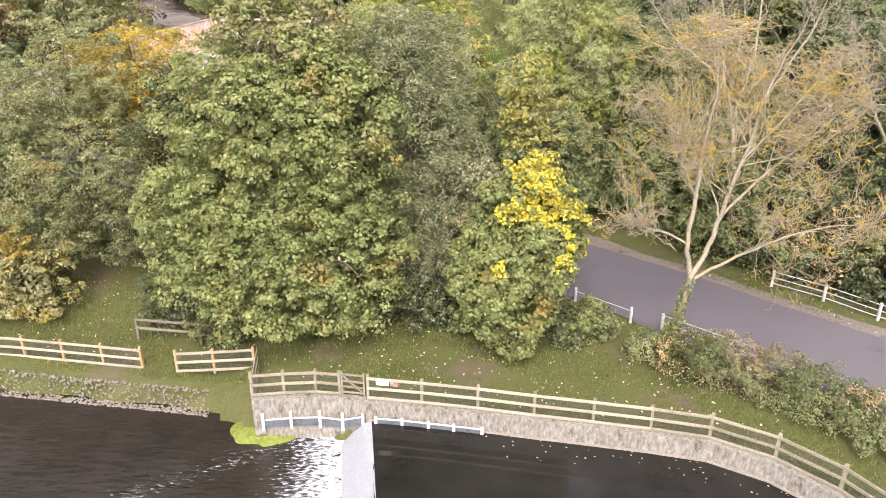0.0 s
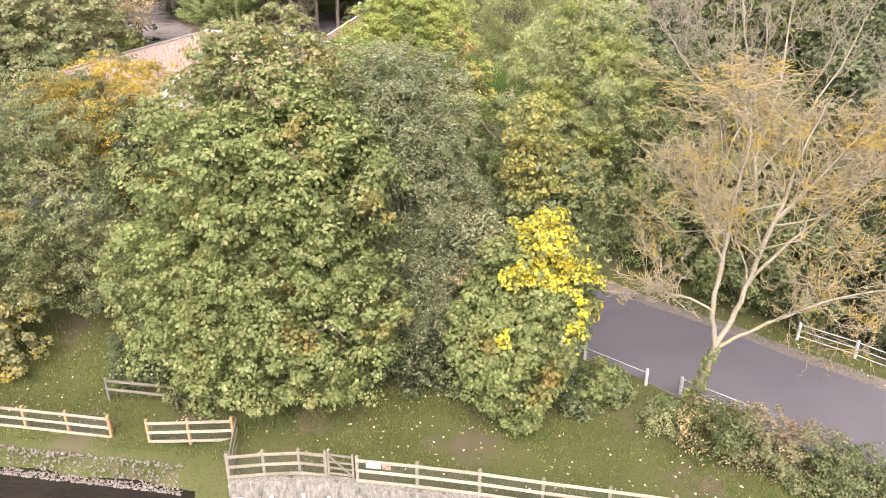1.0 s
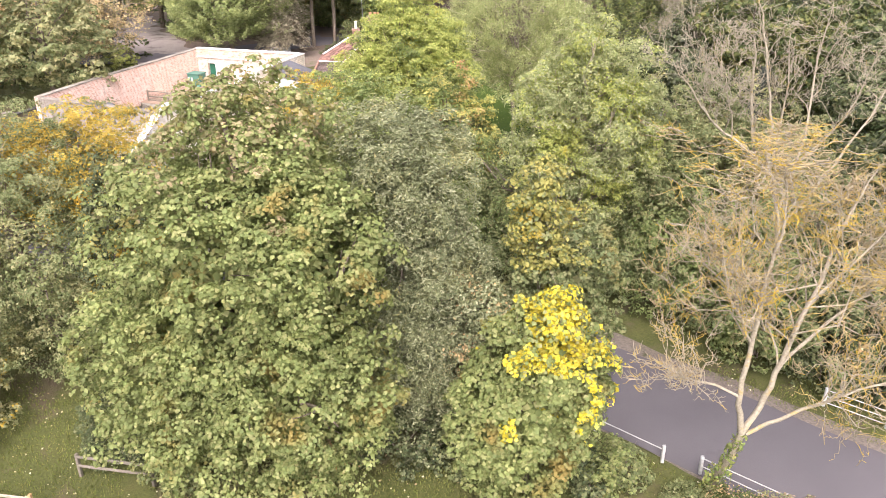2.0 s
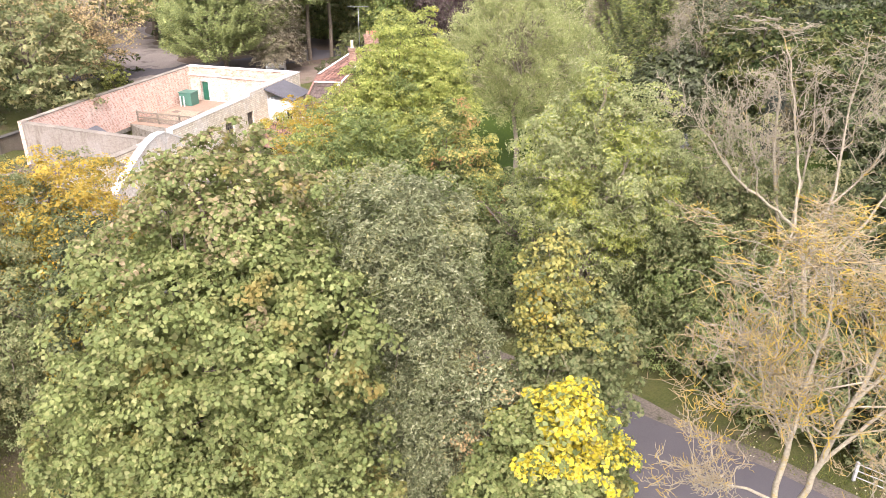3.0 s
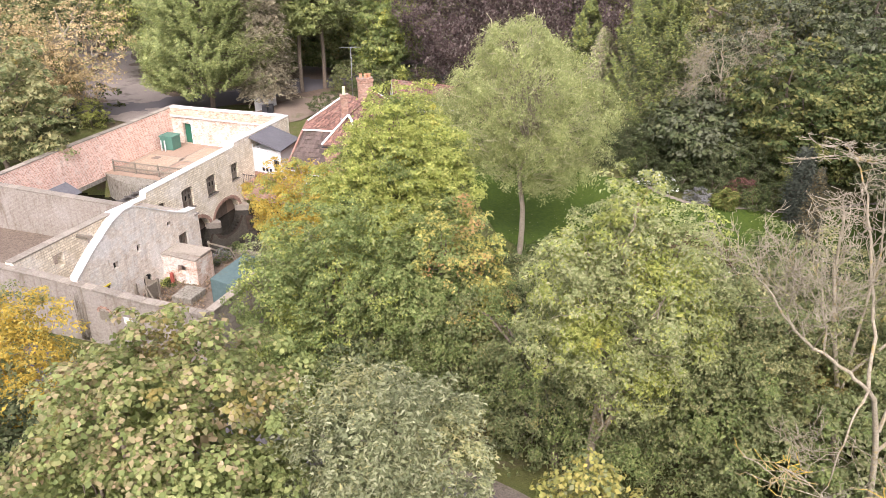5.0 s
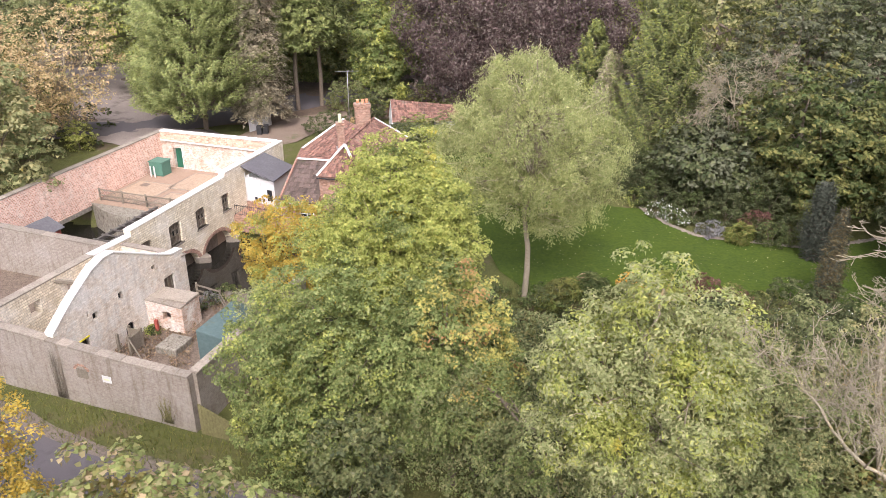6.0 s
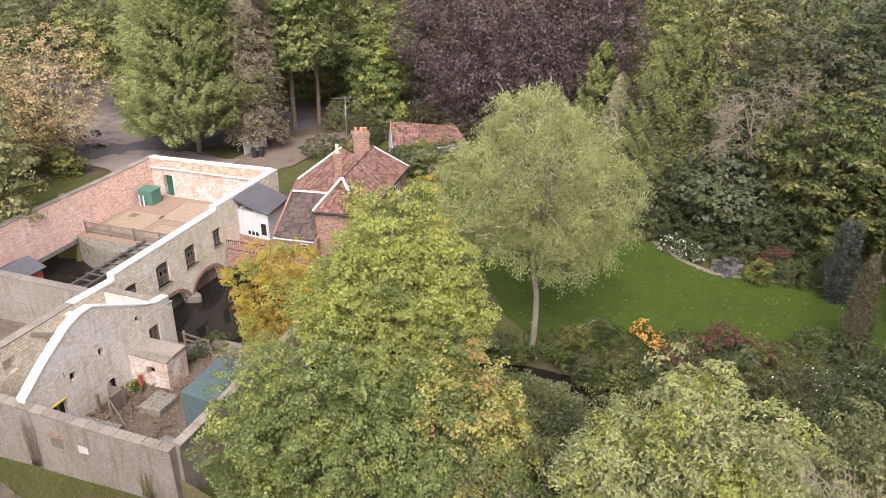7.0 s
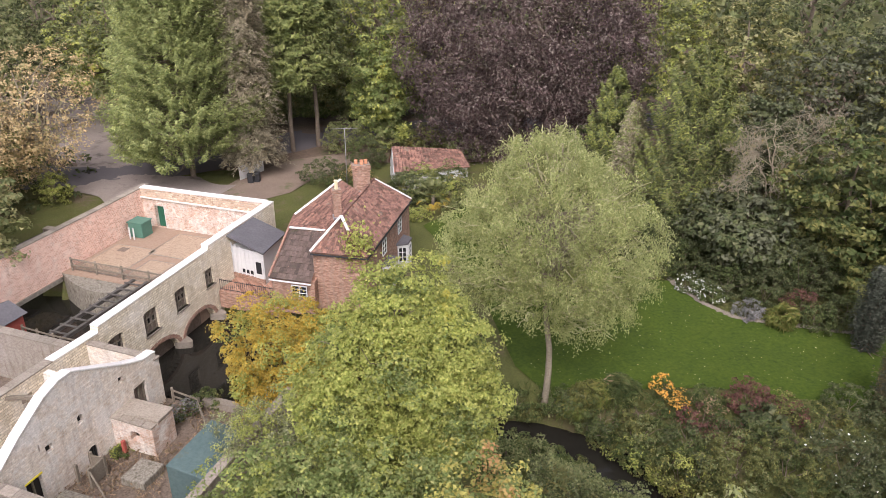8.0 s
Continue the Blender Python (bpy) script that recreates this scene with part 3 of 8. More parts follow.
def quick_mesh(name, verts, quads, slots=None, smooth=False):
    """A mesh straight from arrays of points and four-cornered faces."""
    verts, quads = np.asarray(verts, np.float32).reshape(-1, 3), np.asarray(quads, np.int32)
    k = quads.shape[1]
    me = bpy.data.meshes.new(name)
    me.vertices.add(len(verts))
    me.vertices.foreach_set("co", verts.ravel())
    me.loops.add(quads.size)
    me.loops.foreach_set("vertex_index", quads.ravel())
    me.polygons.add(len(quads))
    me.polygons.foreach_set("loop_start", np.arange(0, quads.size, k, dtype=np.int32))
    if slots is not None:
        me.polygons.foreach_set("material_index", np.asarray(slots, np.int32))
    if smooth:
        me.polygons.foreach_set("use_smooth", np.ones(len(quads), bool))
    me.update(calc_edges=True)
    return me


# mill axes: u runs along the river front towards the road, v away from the river
MO, E1, E2 = Vector((-14.17, 86.18, 0)), Vector((-0.33, -0.944, 0)), Vector((-0.944, 0.33, 0))


def mp(u, v, z=0.0):
    return MO + E1 * u + E2 * v + Vector((0, 0, z))


MILL_TURN = math.atan2(E1.y, E1.x)


def mill_box(bm, u0, u1, v0, v1, z0, z1, bev=0.0):
    made = bmesh.ops.create_cube(bm, size=1, matrix=Matrix.Translation(mp((u0 + u1) / 2, (v0 + v1) / 2, (z0 + z1) / 2)) @ Matrix.Rotation(MILL_TURN, 4, 'Z') @ Matrix.Diagonal((abs(u1 - u0), abs(v1 - v0), abs(z1 - z0), 1)))
    if bev:
        bmesh.ops.bevel(bm, geom=list({e for v in made["verts"] for e in v.link_edges}), offset=bev, segments=1, affect='EDGES')
    return bm


def seg_dist(X, Y, line):
    """Distance of every place to a broken line."""
    best = np.full(X.shape, 1e9)
    for (ax, ay), (bx, by) in zip(line, line[1:]):
        dx, dy = bx - ax, by - ay
        k = np.clip(((X - ax) * dx + (Y - ay) * dy) / (dx * dx + dy * dy), 0, 1)
        best = np.minimum(best, np.hypot(X - ax - k * dx, Y - ay - k * dy))
    return best


def step01(a, lo, hi):
    k = np.clip((a - lo) / (hi - lo), 0, 1)
    return k * k * (3 - 2 * k)


# ---- plan of the ground ----
WALL_LINE = [(-7.3, 24.2), (-4.88, 24.45), (-3.9, 24.3), (-2.84, 24.1), (-0.79, 23.8), (1.3, 23.44), (3.35, 23.02), (5.45, 22.62), (7.45, 22.23), (9.42, 21.75), (11.32, 20.66), (12.83, 19.13), (14.0, 17.2), (14.9, 15.0), (15.6, 12.0), (16.0, 6.0), (16.0, -30.0)]
BANK_LINE = [(-60, 31.5), (-30, 29.3), (-19.6, 27.6), (-16.2, 27.1), (-13.0, 26.6), (-9.8, 26.1), (-8.2, 25.2), (-7.3, 24.4)]
ROAD = [(60.0, -12.0), (30.0, 14.3), (17.8, 25.4), (8.2, 34.2), (-1.5, 41.0), (-11.0, 44.8), (-19.2, 47.5), (-24.0, 50.4), (-36.0, 55.2), (-90.0, 73.0)]
STREAM = [(-13.0, 70.5), (-9.5, 66.8), (-4.0, 64.2), (1.0, 63.6), (5.0, 62.9), (7.8, 61.6), (9.8, 59.0), (14.5, 54.0), (24.0, 47.5), (45.0, 40.0), (80.0, 30.0)]
DRIVE = [(-22.0, 96.0), (-28.0, 98.0), (-34.5, 104.0), (-40.0, 113.0), (-45.0, 122.0), (-52.0, 136.0)]
LANE = [(-60.0, 100.0), (-36.0, 103.0), (-26.0, 107.0), (-15.0, 117.0), (0.0, 121.0), (30.0, 124.0), (80.0, 128.0)]
UP_WATER, LOW_WATER, MILL_WATER = -0.8, -1.9, -1.2


def line_y(X, line):
    xs, ys = zip(*line)
    return np.interp(X, xs, ys)


def ground_z(X, Y):
    X, Y = np.asarray(X, float), np.asarray(Y, float)
    z = 0.4 * step01(Y, 52, 62) + 0.35 * step01(Y, 70, 84)
    z = z - 1.15 * step01(-X, 6.5, 10.0) * (1 - step01(Y, 31, 40))
    z = z + 0.06 * np.sin(X * 0.9) * np.sin(Y * 0.7)
    # river in front of the wall and the bank
    edge = np.where(X < -7.3, line_y(np.clip(X, -60, -7.3), BANK_LINE), line_y(np.clip(X, -7.3, 16.0), WALL_LINE[:15]))
    wet = step01(edge - Y, -0.05, np.where(X < -7.5, 0.7, 0.35)) * (X < 16.2) * (Y > -60)
    z = z * (1 - wet) - 3.2 * wet
    # mill stream and tail pond
    d = seg_dist(X, Y, STREAM)
    wide = np.where(X < -6, 3.4, 1.9)
    s = 1 - step01(d, wide - 0.3, wide + 0.9)
    uu = (X - MO.x) * E1.x + (Y - MO.y) * E1.y
    vv = (X - MO.x) * E2.x + (Y - MO.y) * E2.y
    pond = step01(uu, 7.6, 8.6) * (1 - step01(uu, 20.0, 20.6)) * step01(vv, -7.5, -6.5) * (1 - step01(vv, 0.8, 1.0))
    race = step01(uu, 10.2, 10.4) * (1 - step01(uu, 18.2, 18.4)) * step01(vv, 0.2, 0.4) * (1 - step01(vv, 16, 18))
    s = np.maximum(np.maximum(s, pond), race)
    z = z * (1 - s) - 2.6 * s
    inner = step01(uu, 0.2, 0.7) * (1 - step01(uu, 31.0, 31.5)) * step01(vv, 0.3, 0.8) * (1 - step01(vv, 11.8, 12.3))
    z = z * (1 - inner) - 3.0 * inner
    rd = 1 - step01(seg_dist(X, Y, ROAD), 3.2, 4.6)
    return z * (1 - rd) + 0.0 * rd


def span(lo, hi, st, far):
    mid = np.arange(lo, hi + st / 2, st)
    out = np.geomspace(st * 2, far, 12)
    return np.concatenate([(lo - out)[::-1], mid, hi + out])


gx, gy = span(-46, 46, 0.6, 700), span(5, 128, 0.6, 700)
GX, GY = np.meshgrid(gx, gy)
gv = np.stack([GX, GY, ground_z(GX, GY)], -1).reshape(-1, 3)
gi = np.arange(len(gx) * len(gy)).reshape(len(gy), len(gx))
gq = np.stack([gi[:-1, :-1], gi[:-1, 1:], gi[1:, 1:], gi[1:, :-1]], -1).reshape(-1, 4)
ground = tagged(link_mesh("ground", quick_mesh("ground", gv, gq, smooth=True), GRASS), "rough grass ground with bare earth patches", "ground", kind="structure")


def strip(name, line, half, lift, material, label, category, st=0.8, ragged=0.0, shift=0.0):
    """A ribbon that lies on the ground along a line."""
    pts = [Vector((*p, 0)) for p in line]
    dense = []
    for a, b in zip(pts, pts[1:]):
        k = max(1, int((b - a).length / st))
        dense += [a.lerp(b, i / k) for i in range(k)]
    dense.append(pts[-1])
    for _ in range(10):
        dense = [dense[0]] + [(dense[i - 1] + dense[i] * 2 + dense[i + 1]) / 4 for i in range(1, len(dense) - 1)] + [dense[-1]]
    cols = 7
    vs = []
    for i, p in enumerate(dense):
        d = (dense[min(i + 1, len(dense) - 1)] - dense[max(i - 1, 0)]).normalized()
        nrm = Vector((-d.y, d.x, 0))
        w0 = half + ragged * noise.noise(Vector((i * 0.23, half, 1)))
        w1 = half + ragged * noise.noise(Vector((i * 0.23, half, 7)))
        for j in range(cols):
            k = j / (cols - 1)
            q = p + nrm * (shift - w0 + (w0 + w1) * k)
            vs.append((q.x, q.y, lift + 0.05 * (1 - (2 * k - 1) ** 2)))
    vs = np.array(vs)
    vs[:, 2] += np.maximum(ground_z(vs[:, 0], vs[:, 1]), 0)
    ix = np.arange(len(vs)).reshape(-1, cols)
    q = np.stack([ix[:-1, :-1], ix[:-1, 1:], ix[1:, 1:], ix[1:, :-1]], -1).reshape(-1, 4)
    return tagged(link_mesh(name, quick_mesh(name, vs, q, smooth=True), material), label, category, kind="structure")


strip("verge", ROAD, 3.5, 0.012, VERGE, "verge of brown fallen leaves beside the road", "verge", ragged=0.5, shift=-0.35)
strip("road", ROAD, 2.95, 0.05, ASPHALT, "grey asphalt lane with worn patches", "road", ragged=0.12)
strip("lane", LANE, 3.5, 0.14, ASPHALT, "grey asphalt back lane under trees", "road", ragged=0.15)
strip("drive", DRIVE, 4.4, 0.13, GRAVEL, "brown gravel drive with puddle stains", "drive", ragged=1.0)


def sheet(name, pts, z, material, label, category, kind="structure"):
    """A flat patch from a plan outline, filled as a grid of one level."""
    bm = bmesh.new()
    f = bm.faces.new([bm.verts.new((x, y, z)) for x, y in pts])
    bmesh.ops.triangulate(bm, faces=[f])
    return tagged(part(name, bm, material), label, category, kind=kind)


sheet("water_pond", [(-2.75, 23.9), (-2.3, 19.6), (-1.4, 14.0), (-1.0, -55), (16.5, -55), (16.6, 6), (16, 12), (15.2, 15.2), (14.3, 17.4), (13.1, 19.4), (11.5, 20.95), (9.5, 22.0), (5.5, 22.9), (1.3, 23.7)], UP_WATER, POND, "still dark mill pond above the weir", "water")
sheet("water_pool", [(-2.9, 24.6), (-2.6, 19.6), (-1.6, 14.0), (-1.2, -55), (-60, -55), (-60, 32), (-30, 30.2), (-19, 28.6), (-9, 27.4)], LOW_WATER, POOL, "rippled brown pool water below the weir", "water")
a, b, c, d = mp(7, -9), mp(7, 18), mp(21, 18), mp(21, -9)
sheet("water_stream", [(p.x, p.y) for p in (a, d, c, b)] , MILL_WATER - 0.01, POND, "dark tail water under the mill arches", "water")
ss = [Vector((*p, 0)) for p in STREAM[1:]]
left, right = [], []
for i, p in enumerate(ss):
    dd = (ss[min(i + 1, len(ss) - 1)] - ss[max(i - 1, 0)]).normalized()
    nn = Vector((-dd.y, dd.x, 0)) * 4.5
    left.append(p + nn)
    right.append(p - nn)
sheet("water_brook", [(p.x, p.y) for p in left + right[::-1]], MILL_WATER, POND, "narrow dark stream beside the garden", "water")

sheet("bare_earth", [(-22.5, 97.5), (-20.5, 103.0), (-16.5, 108.0), (-11.0, 110.5), (-8.5, 106.0), (-13.5, 101.5), (-15.0, 98.0), (-18.0, 95.5)], 0.86, EARTH, "bare brown earth beside the back lane", "ground")

# ---- weir and retaining wall ----
wall = thing("retaining_wall", "pale rendered river wall with stained face", "wall", kind="structure")


def ribbon_solid(name, line, off0, off1, z0, z1, material, parent, label="", bumps=0.0):
    """A wall of even thickness along a broken line."""
    pts = [Vector((*p, 0)) for p in line]
    bm = bmesh.new()
    rings = []
    for i, p in enumerate(pts):
        d = (pts[min(i + 1, len(pts) - 1)] - pts[max(i - 1, 0)]).normalized()
        nrm = Vector((-d.y, d.x, 0))
        rings.append([bm.verts.new(p + nrm * o + Vector((0, 0, z))) for o, z in ((off0, z0), (off0, z1), (off1, z1), (off1, z0))])
    for r, s in zip(rings, rings[1:]):
        for j in range(4):
            bm.faces.new((r[j], r[(j + 1) % 4], s[(j + 1) % 4], s[j]))
    bm.faces.new(rings[0])
    bm.faces.new(rings[-1][::-1])
    bmesh.ops.recalc_face_normals(bm, faces=bm.faces)
    return part(name, bm, material, parent, label)


ribbon_solid("wall_body", WALL_LINE, 0.12, -0.28, -3.0, -0.02, CONCRETE, wall)
ribbon_solid("wall_foot", WALL_LINE[3:], -0.284, -0.36, -3.0, -0.74, STONE_C, wall, "mossy foot ledge at the waterline")
weir = thing("weir", "stone weir with white water spilling over", "weir", kind="structure")
bm = bmesh.new()
prism(bm, [(-2.75, 23.8), (-2.25, 19.6), (-1.35, 14.0), (-1.0, 6.0), (-0.6, 6.0), (-0.95, 14.0), (-1.85, 19.6), (-2.35, 23.8)], -3.0, -0.85)
part("crest", bm, WETSTONE, weir)
n0 = 40
vs = []
for i in range(n0 + 1):
    k = i / n0
    y = 23.7 - k * 17.0
    xe = np.interp(-y, [-23.8, -19.6, -14.0, -6.0], [-2.85, -2.35, -1.45, -1.0])
    for j in range(9):
        q = j / 8
        vs.append((xe + 0.12 - 1.25 * q + 0.04 * noise.noise(Vector((i, j * 0.4, 0))), y, -0.785 - 1.15 * q ** 1.5 + 0.05 * noise.noise(Vector((i * 0.8, j * 0.3, 3)))))
ix = np.arange(len(vs)).reshape(-1, 9)
part_ob = link_mesh("spill", quick_mesh("spill", vs, np.stack([ix[:-1, :-1], ix[1:, :-1], ix[1:, 1:], ix[:-1, 1:]], -1).reshape(-1, 4), smooth=True), FOAM, weir, "sheet of white falling water")

# ---- timber fences ----


def fence_bay(parent, a, b, post_h=1.1, post_mat=None, rail_mat=None, last=False, netting=True, rails=(0.98, 0.55, 0.12)):
    """One post and the rails and wire netting to the next post."""
    a, b = Vector(a), Vector(b)
    d = (b - a)
    nrm = Vector((-d.y, d.x, 0)).normalized()
    for p in ((a, b) if last else (a,)):
        bm = bmesh.new()
        ang = math.atan2(d.y, d.x)
        m = Matrix.Translation(p + Vector((0, 0, post_h / 2 - 0.05))) @ Matrix.Rotation(ang, 4, 'Z') @ Matrix.Diagonal((0.11, 0.13, post_h + 0.1, 1))
        bmesh.ops.create_cube(bm, size=1, matrix=m)
        bmesh.ops.bevel(bm, geom=bm.edges[:], offset=0.012, segments=1, affect='EDGES')
        part("post", bm, post_mat or FENCE_W, parent)
    for h in rails:
        bm = bmesh.new()
        box_between(bm, a + nrm * -0.085 + Vector((0, 0, h)), b + nrm * -0.085 + Vector((0, 0, h)), 0.045, 0.12, 0.008)
        part("rail", bm, rail_mat or FENCE_R, parent)
    if netting:
        L, vs, qs = d.length, [], []

        def wire(p, q, w=0.0055):
            along = (q - p).normalized()
            side = Vector((0, 0, 1)) if abs(along.z) < 0.5 else d.normalized()
            i = len(vs)
            vs.extend([p - side * w, q - side * w, q + side * w, p + side * w])
            qs.append((i, i + 1, i + 2, i + 3))
        u = d.normalized()
        flat = Vector((0, 0, d.z / L))
        for i in range(int(L / 0.07)):
            p = a + u * (0.07 * i + 0.04) - nrm * 0.05
            wire(p + Vector((0, 0, 0.1)), p + Vector((0, 0, 0.98)))
        for i in range(13):
            h = Vector((0, 0, 0.1 + 0.07 * i))
            wire(a + h - nrm * 0.05, b + h - nrm * 0.05)
        link_mesh("wire_netting", quick_mesh("wire_netting", [tuple(v) for v in vs], qs), WIRE, parent, "grey wire netting")


def gz(x, y):
    return float(ground_z(np.array([x]), np.array([y]))[0])


river_fence = thing("river_fence", "weathered timber post and rail fence on the river wall", "fence")
base = WALL_LINE[3:15]
for i in range(len(base) - 1):
    fence_bay(river_fence, (*base[i], -0.03), (*base[i + 1], -0.03), last=i == len(base) - 2, rail_mat=FENCE_R if i < 5 else FENCE_W)
short_fence = thing("short_fence", "weathered timber fence beside the small gate", "fence")
for i, (p, q) in enumerate(zip([(-7.3, 24.25), (-6.1, 24.4)], [(-6.1, 24.4), (-4.88, 24.48)])):
    fence_bay(short_fence, (*p, -0.03), (*q, -0.03), rail_mat=FENCE_W)
fence_bay(short_fence, (-4.88, 24.48, -0.03), (-3.95, 24.35, -0.03), rail_mat=FENCE_W, last=True)
fence_bay(short_fence, (-7.3, 24.3, -0.03), (-7.75, 26.9, -0.55), rail_mat=FENCE_W)
gate = thing("wicket_gate", "small weathered timber gate with a diagonal brace", "gate")
gp, gq2 = Vector((-3.85, 24.32, 0)), Vector((-3.0, 24.16, 0))
for nm, p in (("stile", gp), ("stile", gq2)):
    bm = bmesh.new()
    box_between(bm, p + Vector((0, 0, 0.05)), p + Vector((0, 0, 1.08)), 0.07, 0.07, 0.006)
    part(nm, bm, OLDWOOD, gate)
for h in (0.15, 0.4, 0.65, 0.95):
    bm = bmesh.new()
    box_between(bm, gp + Vector((0, 0, h)), gq2 + Vector((0, 0, h)), 0.03, 0.08)
    part("bar", bm, OLDWOOD, gate)
bm = bmesh.new()
box_between(bm, gp + Vector((0, -0.03, 0.95)), gq2 + Vector((0, -0.03, 0.15)), 0.03, 0.07)
part("brace", bm, OLDWOOD, gate)
bank_fence = thing("bank_fence", "pine post and cream rail fence on the grassy bank", "fence")
bp = [(-24.2, 29.7), (-22.3, 29.3), (-20.3, 29.0), (-18.45, 28.75), (-16.6, 28.45), (-14.75, 28.15), (-12.95, 27.85)]
for i in range(len(bp) - 1):
    fence_bay(bank_fence, (*bp[i], -1.2), (*bp[i + 1], -1.2), 1.12, FENCE_N, FENCE_R, last=i == len(bp) - 2, netting=True)
bank_fence_b = thing("bank_fence", "short pine post and cream rail fence by the gap", "fence")
fence_bay(bank_fence_b, (-11.35, 27.55, -1.18), (-9.65, 27.25, -0.9), 1.12, FENCE_N, FENCE_R)
fence_bay(bank_fence_b, (-9.65, 27.25, -0.9), (-7.85, 26.95, -0.6), 1.12, FENCE_N, FENCE_R, last=True)
rail_gate = thing("trestle_rail", "grey-green timber rail across the old path", "rail")
fence_bay(rail_gate, (-14.0, 30.3, -1.1), (-10.9, 29.6, -0.95), 1.05, OLDWOOD, OLDWOOD, last=True, netting=False, rails=(0.98, 0.55))
for i in range(1):
    nb = thing("notice_board", "small white notice with a red panel on the fence", "sign")
    for nm, x0, x1, m in (("white_panel", 0.35, 0.85, PAINTW), ("red_panel", 0.9, 1.2, HOUSEBRICK)):
        p0, p1 = Vector((-2.84, 24.1, 0)), Vector((-0.79, 23.8, 0))
        dd = (p1 - p0).normalized()
        bm = bmesh.new()
        box_between(bm, p0 + dd * x0 + Vector((-0.02, -0.13, 0.85)), p0 + dd * x1 + Vector((-0.02, -0.13, 0.85)), 0.015, 0.24)
        part(nm, bm, m, nb)
# low timber staging along the foot of the wall
staging = thing("wall_staging", "low white posts with blue-grey boards at the waterline", "staging")
st_pts = [(-6.9, 23.86), (-5.85, 24.0), (-4.75, 24.05), (-3.85, 23.88), (-3.05, 23.72), (-2.55, 23.62), (-1.55, 23.5), (-0.55, 23.33), (0.4, 23.16), (1.45, 22.97)]
for i, p in enumerate(st_pts):
    bm = bmesh.new()
    lowz = -1.35 if i < 4 else -1.0
    box(bm, (p[0] - 0.06, p[1] - 0.06, lowz), (p[0] + 0.06, p[1] + 0.06, -0.55 if i < 4 else -0.5), 0.01)
    part("post", bm, OLDRAIL, staging)
    if i < len(st_pts) - 1 and i != 4:
        q = st_pts[i + 1]
        bm = bmesh.new()
        box_between(bm, (p[0], p[1], -1.05 if i < 4 else -0.78), (q[0], q[1], -1.05 if i < 3 else -0.78), 0.04, 0.34)
        part("board", bm, BLUEB, staging)
        bm = bmesh.new()
        box_between(bm, (p[0], p[1], -0.86 if i < 4 else -0.595), (q[0], q[1], -0.86 if i < 3 else -0.595), 0.06, 0.05)
        part("top_rail", bm, OLDRAIL, staging, "pale top edge of the board")

# ---- road rails ----


def white_rails(name, pts, label, wood=PAINTW, h=0.95, rails=(0.85, 0.45), rail_mat=None):
    th = thing(name, label, "railing")
    for i, p in enumerate(pts):
        z = gz(*p)
        bm = bmesh.new()
        box(bm, (p[0] - 0.06, p[1] - 0.06, z - 0.1), (p[0] + 0.06, p[1] + 0.06, z + h), 0.015)
        part("post", bm, wood, th)
        if i < len(pts) - 1:
            q = pts[i + 1]
            for r in rails:
                bm = bmesh.new()
                box_between(bm, (*p, z + r), (*q, gz(*q) + r), 0.025, 0.045, 0.006)
                part("rail", bm, rail_mat or OLDRAIL, th)
    return th


white_rails("road_railing", [(9.6, 29.05), (11.9, 27.1), (14.2, 25.1), (16.4, 23.1), (18.6, 21.1), (20.8, 19.1)], "white painted post and rail barrier by the road", OLDRAIL, 0.85, (0.76, 0.4))
white_rails("road_railing", [(6.2, 31.6), (8.38, 29.72)], "thin grey rail with one white post", OLDRAIL, 0.8, rails=(0.6,))
white_rails("road_railing", [(16.1, 33.3), (17.9, 31.7), (19.6, 30.0), (21.4, 28.4), (23.4, 26.7)], "white timber rails half hidden in the hedge", OLDRAIL, 0.9, rails=(0.8, 0.5, 0.2))

# ---- mill ----


